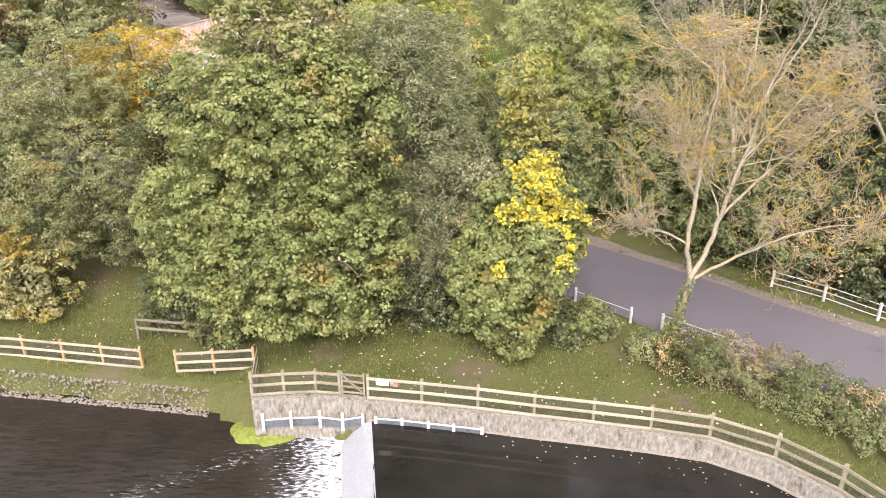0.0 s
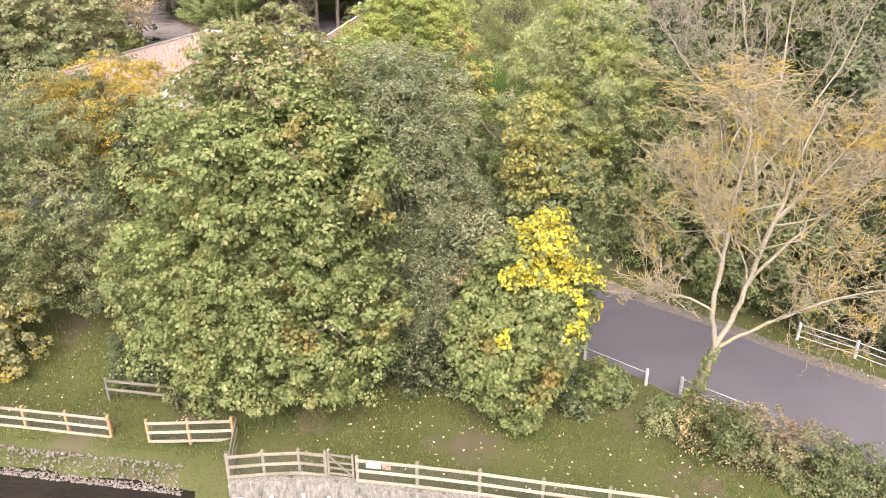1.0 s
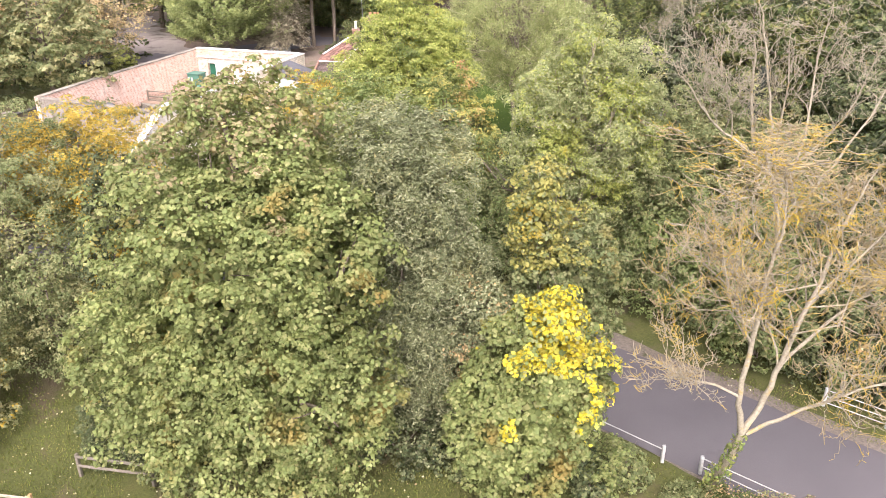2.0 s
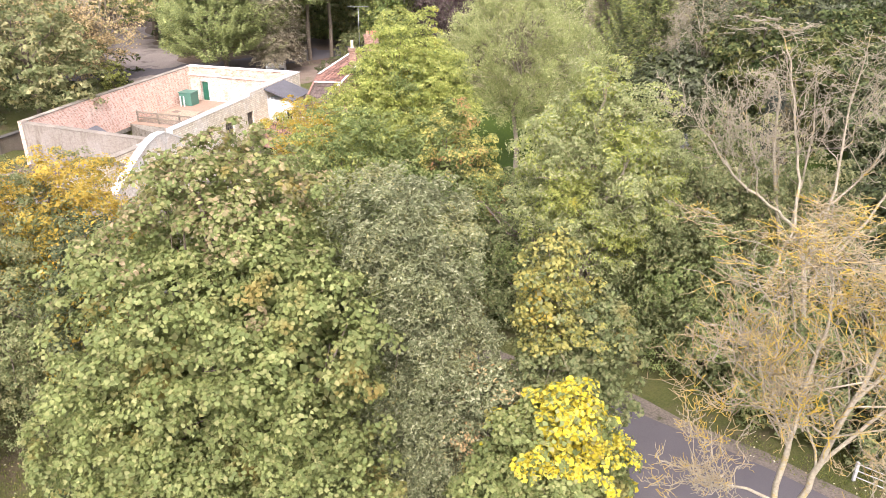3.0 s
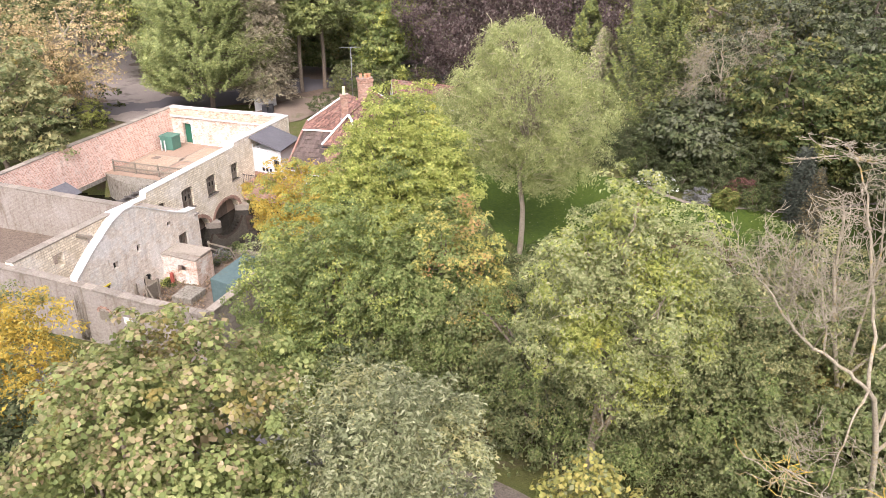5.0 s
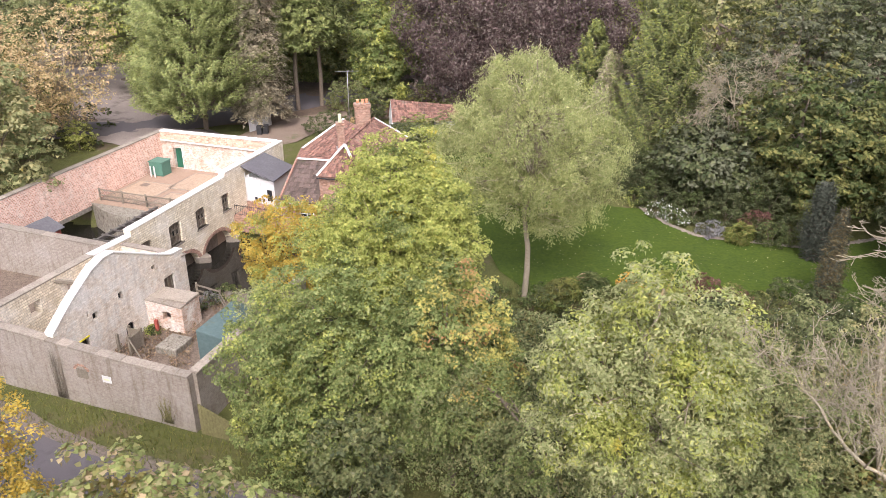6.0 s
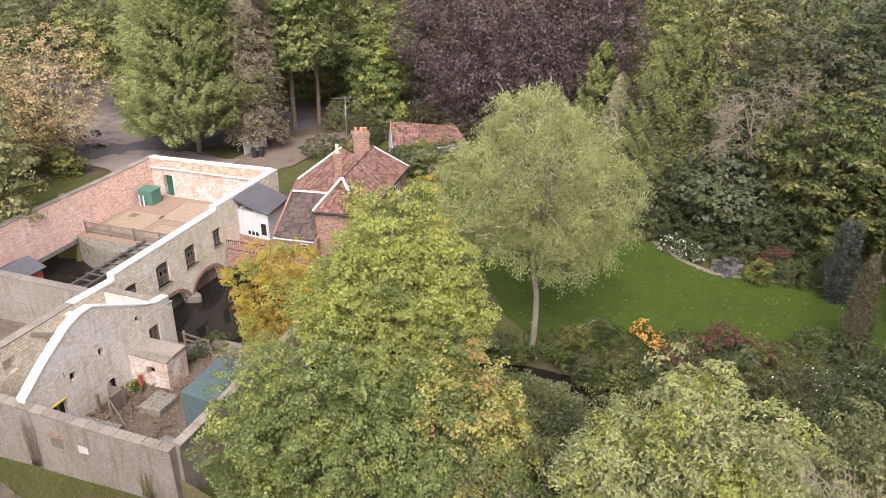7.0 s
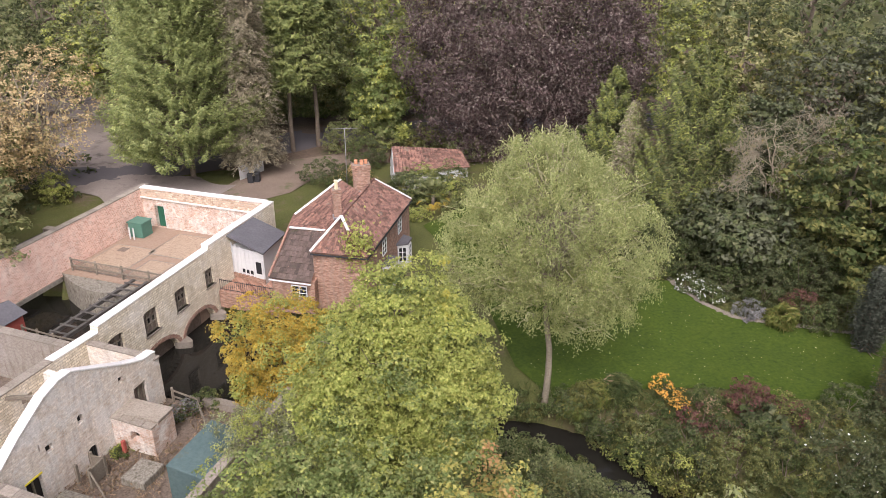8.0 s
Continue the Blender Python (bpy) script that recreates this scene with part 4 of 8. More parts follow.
def pierced(name, axis, c0, c1, profile, z0, openings, material, parent=None, label="", step=0.0):
    """A wall between c0 and c1 across its axis ('u' or 'v'), with a top profile and openings (from, to, low, high, arch rise)."""
    cuts = {profile[0][0], profile[-1][0]}
    for p, _ in profile:
        cuts.add(p)
    for o in openings:
        k = 10 if o[4] else 1
        for i in range(k + 1):
            cuts.add(o[0] + (o[1] - o[0]) * i / k)
    if step:
        k = int((profile[-1][0] - profile[0][0]) / step)
        for i in range(k):
            cuts.add(profile[0][0] + step * i)
    cuts = sorted(cuts)
    ps, pz = zip(*profile)
    bm = bmesh.new()

    def at(a, c, z):
        return mp(a, c, z) if axis == 'u' else mp(c, a, z)

    def hexa(a0, a1, l0, l1, h0, h1):
        v = [bm.verts.new(at(*p)) for p in ((a0, c0, l0), (a1, c0, l1), (a1, c1, l1), (a0, c1, l0), (a0, c0, h0), (a1, c0, h1), (a1, c1, h1), (a0, c1, h0))]
        for f in ((0, 1, 2, 3), (4, 7, 6, 5), (0, 4, 5, 1), (1, 5, 6, 2), (2, 6, 7, 3), (3, 7, 4, 0)):
            bm.faces.new([v[i] for i in f])

    def arch_top(o, a):
        hw, c = (o[1] - o[0]) / 2, (o[0] + o[1]) / 2
        return o[3] + (o[4] * math.sqrt(max(0.0, 1 - ((a - c) / hw) ** 2)) if o[4] else 0.0)
    for a0, a1 in zip(cuts, cuts[1:]):
        if a1 - a0 < 1e-4:
            continue
        mid = (a0 + a1) / 2
        t0, t1 = np.interp(a0, ps, pz), np.interp(a1, ps, pz)
        lo = (z0, z0)
        for o in sorted((o for o in openings if o[0] < mid < o[1]), key=lambda o: o[2]):
            if o[2] > lo[0] + 0.001:
                hexa(a0, a1, lo[0], lo[1], o[2], o[2])
            lo = (arch_top(o, a0), arch_top(o, a1))
        hexa(a0, a1, lo[0], lo[1], t0, t1)
    bmesh.ops.remove_doubles(bm, verts=bm.verts[:], dist=0.002)
    bmesh.ops.recalc_face_normals(bm, faces=bm.faces)
    return part(name, bm, material, parent, label)


def coping(parent, axis, c0, c1, profile, thick, material, piece=1.1, name="coping_stone", gap=0.015):
    """Cap stones one by one along a wall top."""
    ps, pz = zip(*profile)
    a, i = profile[0][0], 0
    while a < profile[-1][0] - 0.05:
        b = min(a + piece * (0.9 + 0.2 * ((i * 37) % 10) / 10), profile[-1][0])
        bm = bmesh.new()
        v = []
        for q in (a + gap, b - gap):
            z = float(np.interp(q, ps, pz))
            for c, h in ((c0, 0.0), (c1, 0.0), (c1, thick), (c0, thick)):
                v.append(bm.verts.new(mp(q, c, z + h + 0.003) if axis == 'u' else mp(c, q, z + h + 0.003)))
        for f in ((0, 1, 2, 3), (7, 6, 5, 4), (0, 4, 5, 1), (1, 5, 6, 2), (2, 6, 7, 3), (3, 7, 4, 0)):
            bm.faces.new([v[k] for k in f])
        bmesh.ops.recalc_face_normals(bm, faces=bm.faces)
        part(name, bm, material, parent)
        a, i = b, i + 1


WINBOARD = surface("brown_window_board", [(0.13, 0.1, 0.08), (0.22, 0.17, 0.135)], 3.0, [(0.08, 0.06, 0.05), (0.27, 0.21, 0.17)], 14, 0.5, bump=0.2)
mill = thing("mill_ruin", "roofless whitewashed stone mill with river arches", "mill", kind="structure")
FRONT = [(0.0, 4.55), (9.0, 4.55), (9.05, 4.25), (20.0, 4.15), (20.05, 3.75), (23.5, 3.9), (31.6, 4.0)]
WINS = [(8.75, 9.75, 1.55, 2.9, 0.0), (11.9, 13.15, 1.4, 2.85, 0.1), (14.95, 16.3, 1.3, 2.85, 0.12), (18.2, 19.5, 1.2, 2.75, 0.12)]
ARCHES = [(9.1, 12.75, -3.0, -1.0, 1.25), (13.35, 17.2, -3.0, -1.0, 1.2)]
pierced("wall_river", 'u', -0.28, 0.28, FRONT, -3.0, WINS + ARCHES + [(25.2, 25.9, 2.3, 3.1, 0), (28.0, 28.8, 2.3, 3.2, 0)], RUBBLE, mill)
for run, cm in ((FRONT[:2], WHITE), (FRONT[2:4], WHITE), (FRONT[4:6], WHITE), (FRONT[5:], STONE_C)):
    coping(mill, 'u', -0.31, 0.31, run, 0.07, cm, 1.4)
BACK = [(0.3, 4.55), (7.0, 4.45), (12.4, 4.4)]
pierced("wall_back", 'v', -0.05, 0.45, BACK, 0.0, [(10.2, 11.2, 0.95, 2.95, 0)], WASHBRICK, mill)
part("brick_band", mill_box(bmesh.new(), 0.45, 0.5, 0.3, 12.38, 3.66, 4.38), LEDGE, mill, "band of bare lattice brickwork")
part("string_course", mill_box(bmesh.new(), 0.45, 0.62, 0.3, 12.38, 3.56, 3.655), WHITE, mill, "white string course")
coping(mill, 'v', -0.1, 0.55, BACK, 0.09, WHITE, 1.5)
RED = [(-0.7, 4.3), (6.0, 4.25), (15.0, 4.25), (22.0, 4.1)]
pierced("wall_red", 'u', 12.4, 12.9, RED, -3.0, [(9.8, 15.0, -3.0, 0.55, 0)], REDBRICK, mill)
coping(mill, 'u', 12.36, 12.94, RED, 0.07, STONE_C, 0.9)
bm = bmesh.new()
mill_box(bm, 9.6, 15.2, 12.3, 12.42, 0.3, 0.62)
part("lintel", bm, CONCRETE, mill, "whitewashed lintel over the race")
CROSS = [(0.3, 3.85), (12.4, 4.05)]
pierced("wall_cross", 'v', 21.6, 22.1, CROSS, -0.5, [], BOUND_M, mill)
coping(mill, 'v', 21.55, 22.15, CROSS, 0.08, STONE_C, 1.0)
GAB = [(20.9, 3.95), (22.0, 4.05), (23.2, 4.55), (26.6, 6.25), (27.4, 6.25), (28.4, 5.95), (30.2, 4.9), (31.75, 3.8)]
pierced("wall_gable", 'u', -4.95, -4.5, GAB, -0.3, [(23.5, 23.85, 3.75, 4.1, 0), (22.0, 22.95, 1.25, 2.8, 0), (26.5, 26.85, 3.3, 3.7, 0.1), (28.55, 28.95, 3.1, 3.55, 0), (26.0, 26.75, 0.5, 1.3, 0.3), (29.5, 30.4, 0.35, 2.45, 0), (29.2, 29.3, 3.5, 3.9, 0)], GABLE_M, mill)
for run in zip(GAB, GAB[1:]):
    coping(mill, 'u', -5.0, -4.45, list(run), 0.08, WHITE, 1.3)
pierced("wall_gable_side", 'v', 20.7, 21.1, [(-4.95, 3.5), (-0.3, 3.6)], -3.0, [], GABLE_M, mill)
coping(mill, 'v', 20.66, 21.14, [(-5.05, 3.5), (-0.3, 3.6)], 0.08, STONE_C, 1.2)
pierced("wall_stub", 'v', 23.9, 24.3, [(-4.4, 3.3), (-2.2, 3.5), (-0.3, 3.7)], 0.0, [], GABLE_M, mill)
BUT = [(-7.55, 2.2), (-4.97, 2.35)]
pierced("buttress_front", 'v', 24.5, 24.9, BUT, -0.3, [(-6.7, -6.1, 1.2, 1.7, 0.1)], WASHBRICK, mill)
pierced("buttress_back", 'v', 23.2, 23.6, BUT, -0.3, [], WASHBRICK, mill)
pierced("buttress_side", 'u', -7.55, -7.15, [(23.6, 2.2), (24.5, 2.2)], -0.3, [], WASHBRICK, mill)
coping(mill, 'v', 24.45, 24.95, BUT, 0.08, STONE_C, 0.7)
part("buttress_cap", mill_box(bmesh.new(), 23.16, 24.44, -7.6, -4.97, 2.3, 2.42), STONE_C, mill, "mossy stone cap")
for o in ARCHES:
    c, hw = (o[0] + o[1]) / 2, (o[1] - o[0]) / 2
    for i in range(17):
        t = math.pi * (i + 0.5) / 17
        bm = bmesh.new()
        p0, p1 = (c + math.cos(t) * hw, o[3] + math.sin(t) * o[4]), (c + math.cos(t) * (hw + 0.28), o[3] + math.sin(t) * (o[4] + 0.28))
        w = 0.5 * math.pi * (hw + 0.1) / 17 * 0.9
        tx, tz = -math.sin(t) * w, math.cos(t) * w
        v = [bm.verts.new(mp(q[0] + s * tx, vv, q[1] + s * tz)) for vv in (-0.31, -0.1) for q, s in ((p0, -1), (p0, 1), (p1, 1), (p1, -1))]
        for f in ((0, 1, 2, 3), (4, 7, 6, 5), (0, 4, 5, 1), (1, 5, 6, 2), (2, 6, 7, 3), (3, 7, 4, 0)):
            bm.faces.new([v[k] for k in f])
        bmesh.ops.recalc_face_normals(bm, faces=bm.faces)
        part("arch_brick", bm, HOUSEBRICK, mill)
for c in (8.95, 13.05, 17.5):
    bm = bmesh.new()
    outline = [tuple(mp(c - 0.55, 0)[:2])] + [tuple(mp(c - 0.5 + 1.0 * k / 6, -0.29 - 0.75 * math.sin(math.pi * k / 6))[:2]) for k in range(7)] + [tuple(mp(c + 0.55, 0)[:2])]
    prism(bm, outline, -3.0, -0.75)
    part("cutwater", bm, STONE_C, mill, "rounded stone cutwater")
for (u0, u1, zl, zh, r) in WINS:
    win = part("window", mill_box(bmesh.new(), u0 + 0.02, u1 - 0.02, 0.0, 0.05, zl, zh + r * 0.8), WINBOARD, mill, "boarded window with broken panes")
    for k in (0.0, 0.33, 0.66, 1.0):
        part("frame_bar", mill_box(bmesh.new(), u0 + (u1 - u0 - 0.08) * k, u0 + (u1 - u0 - 0.08) * k + 0.08, -0.1, 0.0, zl, zh + r * 0.7), OLDWOOD, win)
    for k in (0.0, 0.36, 0.66, 0.94):
        part("frame_bar", mill_box(bmesh.new(), u0, u1, -0.09, 0.0, zl + (zh - zl) * k, zl + (zh - zl) * k + 0.07), OLDWOOD, win)
    for k in range(2):
        part("pane", mill_box(bmesh.new(), u0 + (u1 - u0) * (0.08 + 0.33 * k), u0 + (u1 - u0) * (0.34 + 0.33 * k), -0.012, 0.0, zl + (zh - zl) * 0.4, zl + (zh - zl) * 0.64), GLASSD, win)
    part("sill", mill_box(bmesh.new(), u0 - 0.08, u1 + 0.08, -0.36, 0.1, zl - 0.1, zl), STONE_C, mill)
# added dark panels behind the gable openings, standing for the shade inside
for u0, u1, z0, z1 in ((23.4, 23.95, 3.65, 4.2), (26.4, 26.95, 3.2, 3.9), (28.45, 29.05, 3.0, 3.65), (25.9, 26.85, 0.45, 1.75), (29.4, 30.5, 0.35, 2.5), (29.1, 29.4, 3.4, 4.0)):
    part("recess", mill_box(bmesh.new(), u0, u1, -4.72, -4.55, z0, z1), RECESS_SHADE, mill, "dark panel standing for shade in a gable opening")
part("recess", mill_box(bmesh.new(), 21.9, 23.05, -4.7, -4.55, 1.15, 2.9), WINBOARD, mill, "boarded gable window")
for u in (22.05, 22.45, 22.85):
    part("frame_bar", mill_box(bmesh.new(), u - 0.04, u + 0.04, -4.8, -4.7, 1.25, 2.8), OLDWOOD, mill)
for k in range(5):
    part("grille_bar", mill_box(bmesh.new(), 26.08 + k * 0.15, 26.12 + k * 0.15, -4.86, -4.82, 0.5, 1.55), BLACKP, mill)
part("yellow_lintel", mill_box(bmesh.new(), 29.45, 30.45, -5.0, -4.955, 2.45, 2.53), YELLOWP, mill, "yellow painted door edge")
part("door_post", mill_box(bmesh.new(), 29.95, 30.03, -4.9, -4.8, 0.45, 2.45), OLDWOOD, mill)
BEDGRAVEL = surface("reddish_gravel", [(0.3, 0.215, 0.145), (0.4, 0.3, 0.21)], 1.2, [(0.16, 0.1, 0.065), (0.52, 0.41, 0.31)], 9, 0.65, bump=0.6, bump_scale=25)
floor = thing("mill_floor", "pinkish paved mill courtyard with gravel beds", "courtyard", kind="structure")
part("paving", mill_box(bmesh.new(), 0.45, 10.2, 0.28, 12.4, -3.0, 0.95), YARD, floor)
part("paving", mill_box(bmesh.new(), 18.4, 31.6, 0.28, 12.4, -3.0, 0.7), SOIL, floor)
bm = bmesh.new()
arc = [(10.2 + 1.6 * math.sin(math.pi * k / 12), 3.4 + 9.0 * k / 12) for k in range(13)]
prism(bm, [tuple(mp(u, v)[:2]) for u, v in arc] + [tuple(mp(10.0, 12.4)[:2]), tuple(mp(10.0, 3.4)[:2])], -3.0, 0.9)
part("race_wall", bm, CONCRETE, floor, "curved rendered race wall")
part("walkway", mill_box(bmesh.new(), 10.2, 18.4, 0.28, 4.8, -3.0, 0.6), SOIL, floor, "earth walkway inside the river wall")
for u0, u1, v0, v1 in ((4.6, 9.3, 8.2, 11.9), (1.2, 5.2, 4.2, 8.4), (6.2, 9.4, 5.2, 7.4)):
    part("gravel_bed", mill_box(bmesh.new(), u0, u1, v0, v1, 0.9, 0.972), BEDGRAVEL, floor, "reddish gravel bed with pale edging")
    for a0, a1, b0, b1 in ((u0 - 0.08, u0, v0, v1), (u1, u1 + 0.08, v0, v1), (u0, u1, v0 - 0.08, v0), (u0, u1, v1, v1 + 0.08)):
        part("edging", mill_box(bmesh.new(), a0, a1, b0, b1, 0.9, 0.985), STONE_C, floor)
for v, w in ((5.0, 0.22), (6.2, 0.22)):
    part("beam", mill_box(bmesh.new(), 9.5, 18.6, v, v + w, 0.85, 1.1), DARKWOOD, floor, "dark timber beam across the race")
for u in np.arange(10.2, 18.4, 0.9):
    part("cross_plank", mill_box(bmesh.new(), u, u + 0.12, 4.9, 6.5, 1.1, 1.18), DARKWOOD, floor)
door = thing("garden_door", "dark green boarded door in the back wall", "door")
part("leaf", mill_box(bmesh.new(), 0.1, 0.16, 10.25, 11.15, 0.95, 2.9), DOORG, door)
part("frame", mill_box(bmesh.new(), 0.05, 0.45, 10.2, 10.27, 0.95, 2.95), PAINTW, door)
cab = thing("steel_cabinet", "green steel cabinet with a ribbed lid", "cabinet")
part("body", mill_box(bmesh.new(), 1.7, 2.95, 10.7, 12.1, 0.95, 2.2, 0.03), GREENP, cab)
part("lid", mill_box(bmesh.new(), 1.62, 3.03, 10.62, 12.15, 2.2, 2.3, 0.03), GREENP, cab)
for k in range(2):
    part("white_pipe", mill_box(bmesh.new(), 3.3, 3.42, 11.2 + k * 0.4, 11.32 + k * 0.4, 0.95, 2.0, 0.03), PAINTW, cab, "white plastic pipe")
rf = thing("race_fence", "grey timber rail fence round the mill race", "fence")
rp = [mp(9.6, 11.9, 0.97), mp(9.6, 9.6, 0.97), mp(9.6, 7.2, 0.97), mp(9.6, 4.8, 0.97), mp(9.6, 2.6, 0.97)]
for p, q in zip(rp, rp[1:]):
    fence_bay(rf, p, q, 1.1, OLDWOOD, OLDWOOD, last=q == rp[-1], netting=True, rails=(1.0, 0.5))
rf2 = thing("race_fence", "dark timber handrail beside the race", "fence")
rp = [mp(18.4, 7.7, 0.72), mp(18.5, 6.4, 0.72), mp(18.6, 5.0, 0.72), mp(18.6, 2.8, 0.72)]
for p, q in zip(rp, rp[1:]):
    fence_bay(rf2, p, q, 1.15, OLDWOOD, OLDWOOD, last=q == rp[-1], netting=False, rails=(1.05, 0.6))
shed = thing("red_shed", "small red boarded shed with a grey felt roof", "shed")
part("body", mill_box(bmesh.new(), 17.95, 20.65, 7.95, 10.4, 0.7, 2.45), REDP, shed)
bm = bmesh.new()
slab(bm, [mp(17.7, 7.75, 2.4), mp(17.7, 9.15, 3.05), mp(20.75, 9.15, 3.05), mp(20.75, 7.75, 2.4)], 0.06)
part("roof", bm, FELT, shed)
bm = bmesh.new()
slab(bm, [mp(17.7, 9.15, 3.05), mp(17.7, 10.6, 2.4), mp(20.75, 10.6, 2.4), mp(20.75, 9.15, 3.05)], 0.06)
part("roof", bm, FELT, shed)
sheet2 = thing("corrugated_sheet", "pale blue-grey plastic sheet leaning in the yard corner", "sheet")
part("sheet", slab(bmesh.new(), [mp(1.2, 0.5, 3.6), mp(4.6, 0.5, 3.4), mp(4.9, 2.2, 2.3), mp(1.2, 2.4, 2.6)], 0.04), FELT, sheet2)
for u, v in ((1.3, 2.2), (4.7, 2.0)):
    part("prop", mill_box(bmesh.new(), u, u + 0.1, v, v + 0.1, 0.95, 2.35), OLDWOOD, sheet2)
parapet = thing("track_parapet", "dark timber edged wall behind the mill", "wall", kind="structure")
part("parapet_body", mill_box(bmesh.new(), 5.4, 26.0, 17.5, 17.9, -1.0, 1.7), OLDWOOD, parapet)
part("parapet_cap", mill_box(bmesh.new(), 5.4, 26.0, 17.4, 18.0, 1.704, 1.82), DARKWOOD, parapet)
for u in (5.4, 10.4, 15.4, 20.4):
    part("pier", mill_box(bmesh.new(), u, u + 0.6, 17.3, 18.1, -1.0, 2.1), STONE_C, parapet)
# boundary wall by the road
bw = thing("boundary_wall", "long weathered cement boundary wall with stone cap", "wall", kind="structure")
BT = [(-13.3, 3.2), (-9.4, 3.3), (-2.5, 3.7), (4.0, 3.9), (14.0, 3.9), (30.0, 3.8)]
pierced("wall_body", 'v', 31.6, 32.0, BT, -0.5, [], BOUND_M, bw, step=2.0)
coping(bw, 'v', 31.52, 32.08, BT, 0.1, STONE_C, 0.8)
RT = [(20.5, 3.2), (31.6, 3.25)]
pierced("wall_return", 'u', -13.5, -13.1, RT, -2.0, [], BOUND_M, bw)
coping(bw, 'u', -13.56, -13.04, RT, 0.1, STONE_C, 0.8)
part("yard_ground", mill_box(bmesh.new(), 20.4, 31.6, -13.1, -0.3, -0.5, 0.48), SOIL, bw, "rough yard soil with dry weeds")
part("wall_sign", mill_box(bmesh.new(), 32.0, 32.02, -8.5, -7.95, 1.8, 2.2), PAINTW, bw, "small white plate")
part("sign_bar", mill_box(bmesh.new(), 32.022, 32.03, -8.42, -8.03, 1.94, 2.04), CREAM, bw, "faint yellow line of writing")
for k in range(9):
    t0 = math.pi * (k + 0.5) / 9
    part("niche_brick", mill_box(bmesh.new(), 32.0, 32.05, -6.7 + 0.42 * math.cos(t0) - 0.07, -6.7 + 0.42 * math.cos(t0) + 0.07, 2.25 + 0.3 * math.sin(t0) - 0.06, 2.25 + 0.3 * math.sin(t0) + 0.06), HOUSEBRICK, bw)
part("hatch", mill_box(bmesh.new(), 32.0, 32.03, -7.05, -6.35, 1.75, 2.3), OLDWOOD, bw, "old wooden hatch under a brick arch")
part("stone_edge", mill_box(bmesh.new(), 19.9, 20.4, -12.5, -7.2, -2.5, 0.9), STONE_C, bw, "low stone river edge")
def wall_creeper(seed, v, z0, z1, n, mat, label):
    """Dry stems that fan out over the boundary wall."""
    rng = np.random.default_rng(seed)
    th = thing("wall_creeper", label, "creeper")
    for i in range(n):
        v0, lean = v + rng.normal() * 0.16, rng.normal() * 0.22
        h = z0 + (z1 - z0) * (0.45 + 0.55 * rng.random())
        pts = [tuple(mp(32.05 + 0.03 * rng.random(), v0 + lean * k + rng.normal() * 0.03, z0 + (h - z0) * k)) for k in (0.0, 0.25, 0.5, 0.75, 1.0)]
        bm = bmesh.new()
        tube(bm, pts, [0.02, 0.018, 0.015, 0.011, 0.006], 4)
        part("stem", bm, mat, th)


wall_creeper(5, -5.1, 0.2, 3.85, 16, OLDWOOD, "dry brown creeper stems on the boundary wall")
wall_creeper(6, -11.7, 0.2, 1.9, 22, MOSSBOARD, "mossy green stems at the wall foot")
stub = thing("timber_stub", "grey broken beam end jutting from the mill wall", "beam")
part("beam_body", box_between(bmesh.new(), mp(26.7, -0.2, 3.7), mp(25.5, -0.95, 3.1), 0.24, 0.2, 0.02), OLDWOOD, stub)
dc = thing("drain_cover", "small rusty drain cover in the gravel bed", "drain cover")
part("plate", mill_box(bmesh.new(), 4.95, 5.65, 10.45, 11.15, 0.972, 1.0, 0.01), WINBOARD, dc)
chute = thing("sluice_frame", "weathered timber sluice frame by the gable", "frame")
for u, v in ((26.9, -5.3), (27.9, -5.3), (26.9, -6.1), (27.9, -6.1)):
    part("post", mill_box(bmesh.new(), u - 0.07, u + 0.07, v - 0.07, v + 0.07, 0.45, 1.75), OLDWOOD, chute)
part("panel", mill_box(bmesh.new(), 26.9, 27.9, -6.12, -6.06, 0.6, 1.6), OLDWOOD, chute)
part("panel", mill_box(bmesh.new(), 26.87, 26.93, -6.1, -5.3, 0.6, 1.6), OLDWOOD, chute)
part("brace", box_between(bmesh.new(), mp(27.9, -6.1, 1.6), mp(28.3, -7.2, 0.5), 0.07, 0.07), OLDWOOD, chute)
lid = thing("yard_ramp", "grey concrete ramp with a yellow edge", "ramp")
part("ramp_body", mill_box(bmesh.new(), 28.6, 31.0, -7.4, -5.1, 0.4, 0.75), CONCRETE, lid)
part("ramp_edge", mill_box(bmesh.new(), 28.9, 30.6, -7.48, -7.404, 0.5, 0.74), YELLOWP, lid)
mk = thing("marker_post", "small red marker post in the yard", "post")
part("post_body", mill_box(bmesh.new(), 25.1, 25.3, -5.9, -5.7, 0.45, 1.3, 0.03), REDP, mk)
bk2 = thing("concrete_block", "small concrete chamber cover by the wall", "block")
part("block_body", mill_box(bmesh.new(), 28.6, 29.6, -11.2, -10.0, 0.3, 0.85, 0.04), CONCRETE, bk2)
yr = thing("yard_rail", "grey timber rail above the river edge", "fence")
for p0, p1 in ((mp(20.6, -5.4, 0.48), mp(20.9, -7.4, 0.48)), (mp(20.9, -7.4, 0.48), mp(22.4, -9.0, 0.48))):
    fence_bay(yr, p0, p1, 1.0, OLDWOOD, OLDWOOD, last=True, netting=False, rails=(0.9, 0.5))
bk = thing("concrete_block", "square concrete chamber cover in the yard", "block")
part("block_body", mill_box(bmesh.new(), 25.6, 27.2, -8.6, -7.2, 0.2, 0.9, 0.04), CONCRETE, bk)
tk = thing("teal_tank", "faded teal sheet-metal store with sloping top", "tank")
bm = bmesh.new()
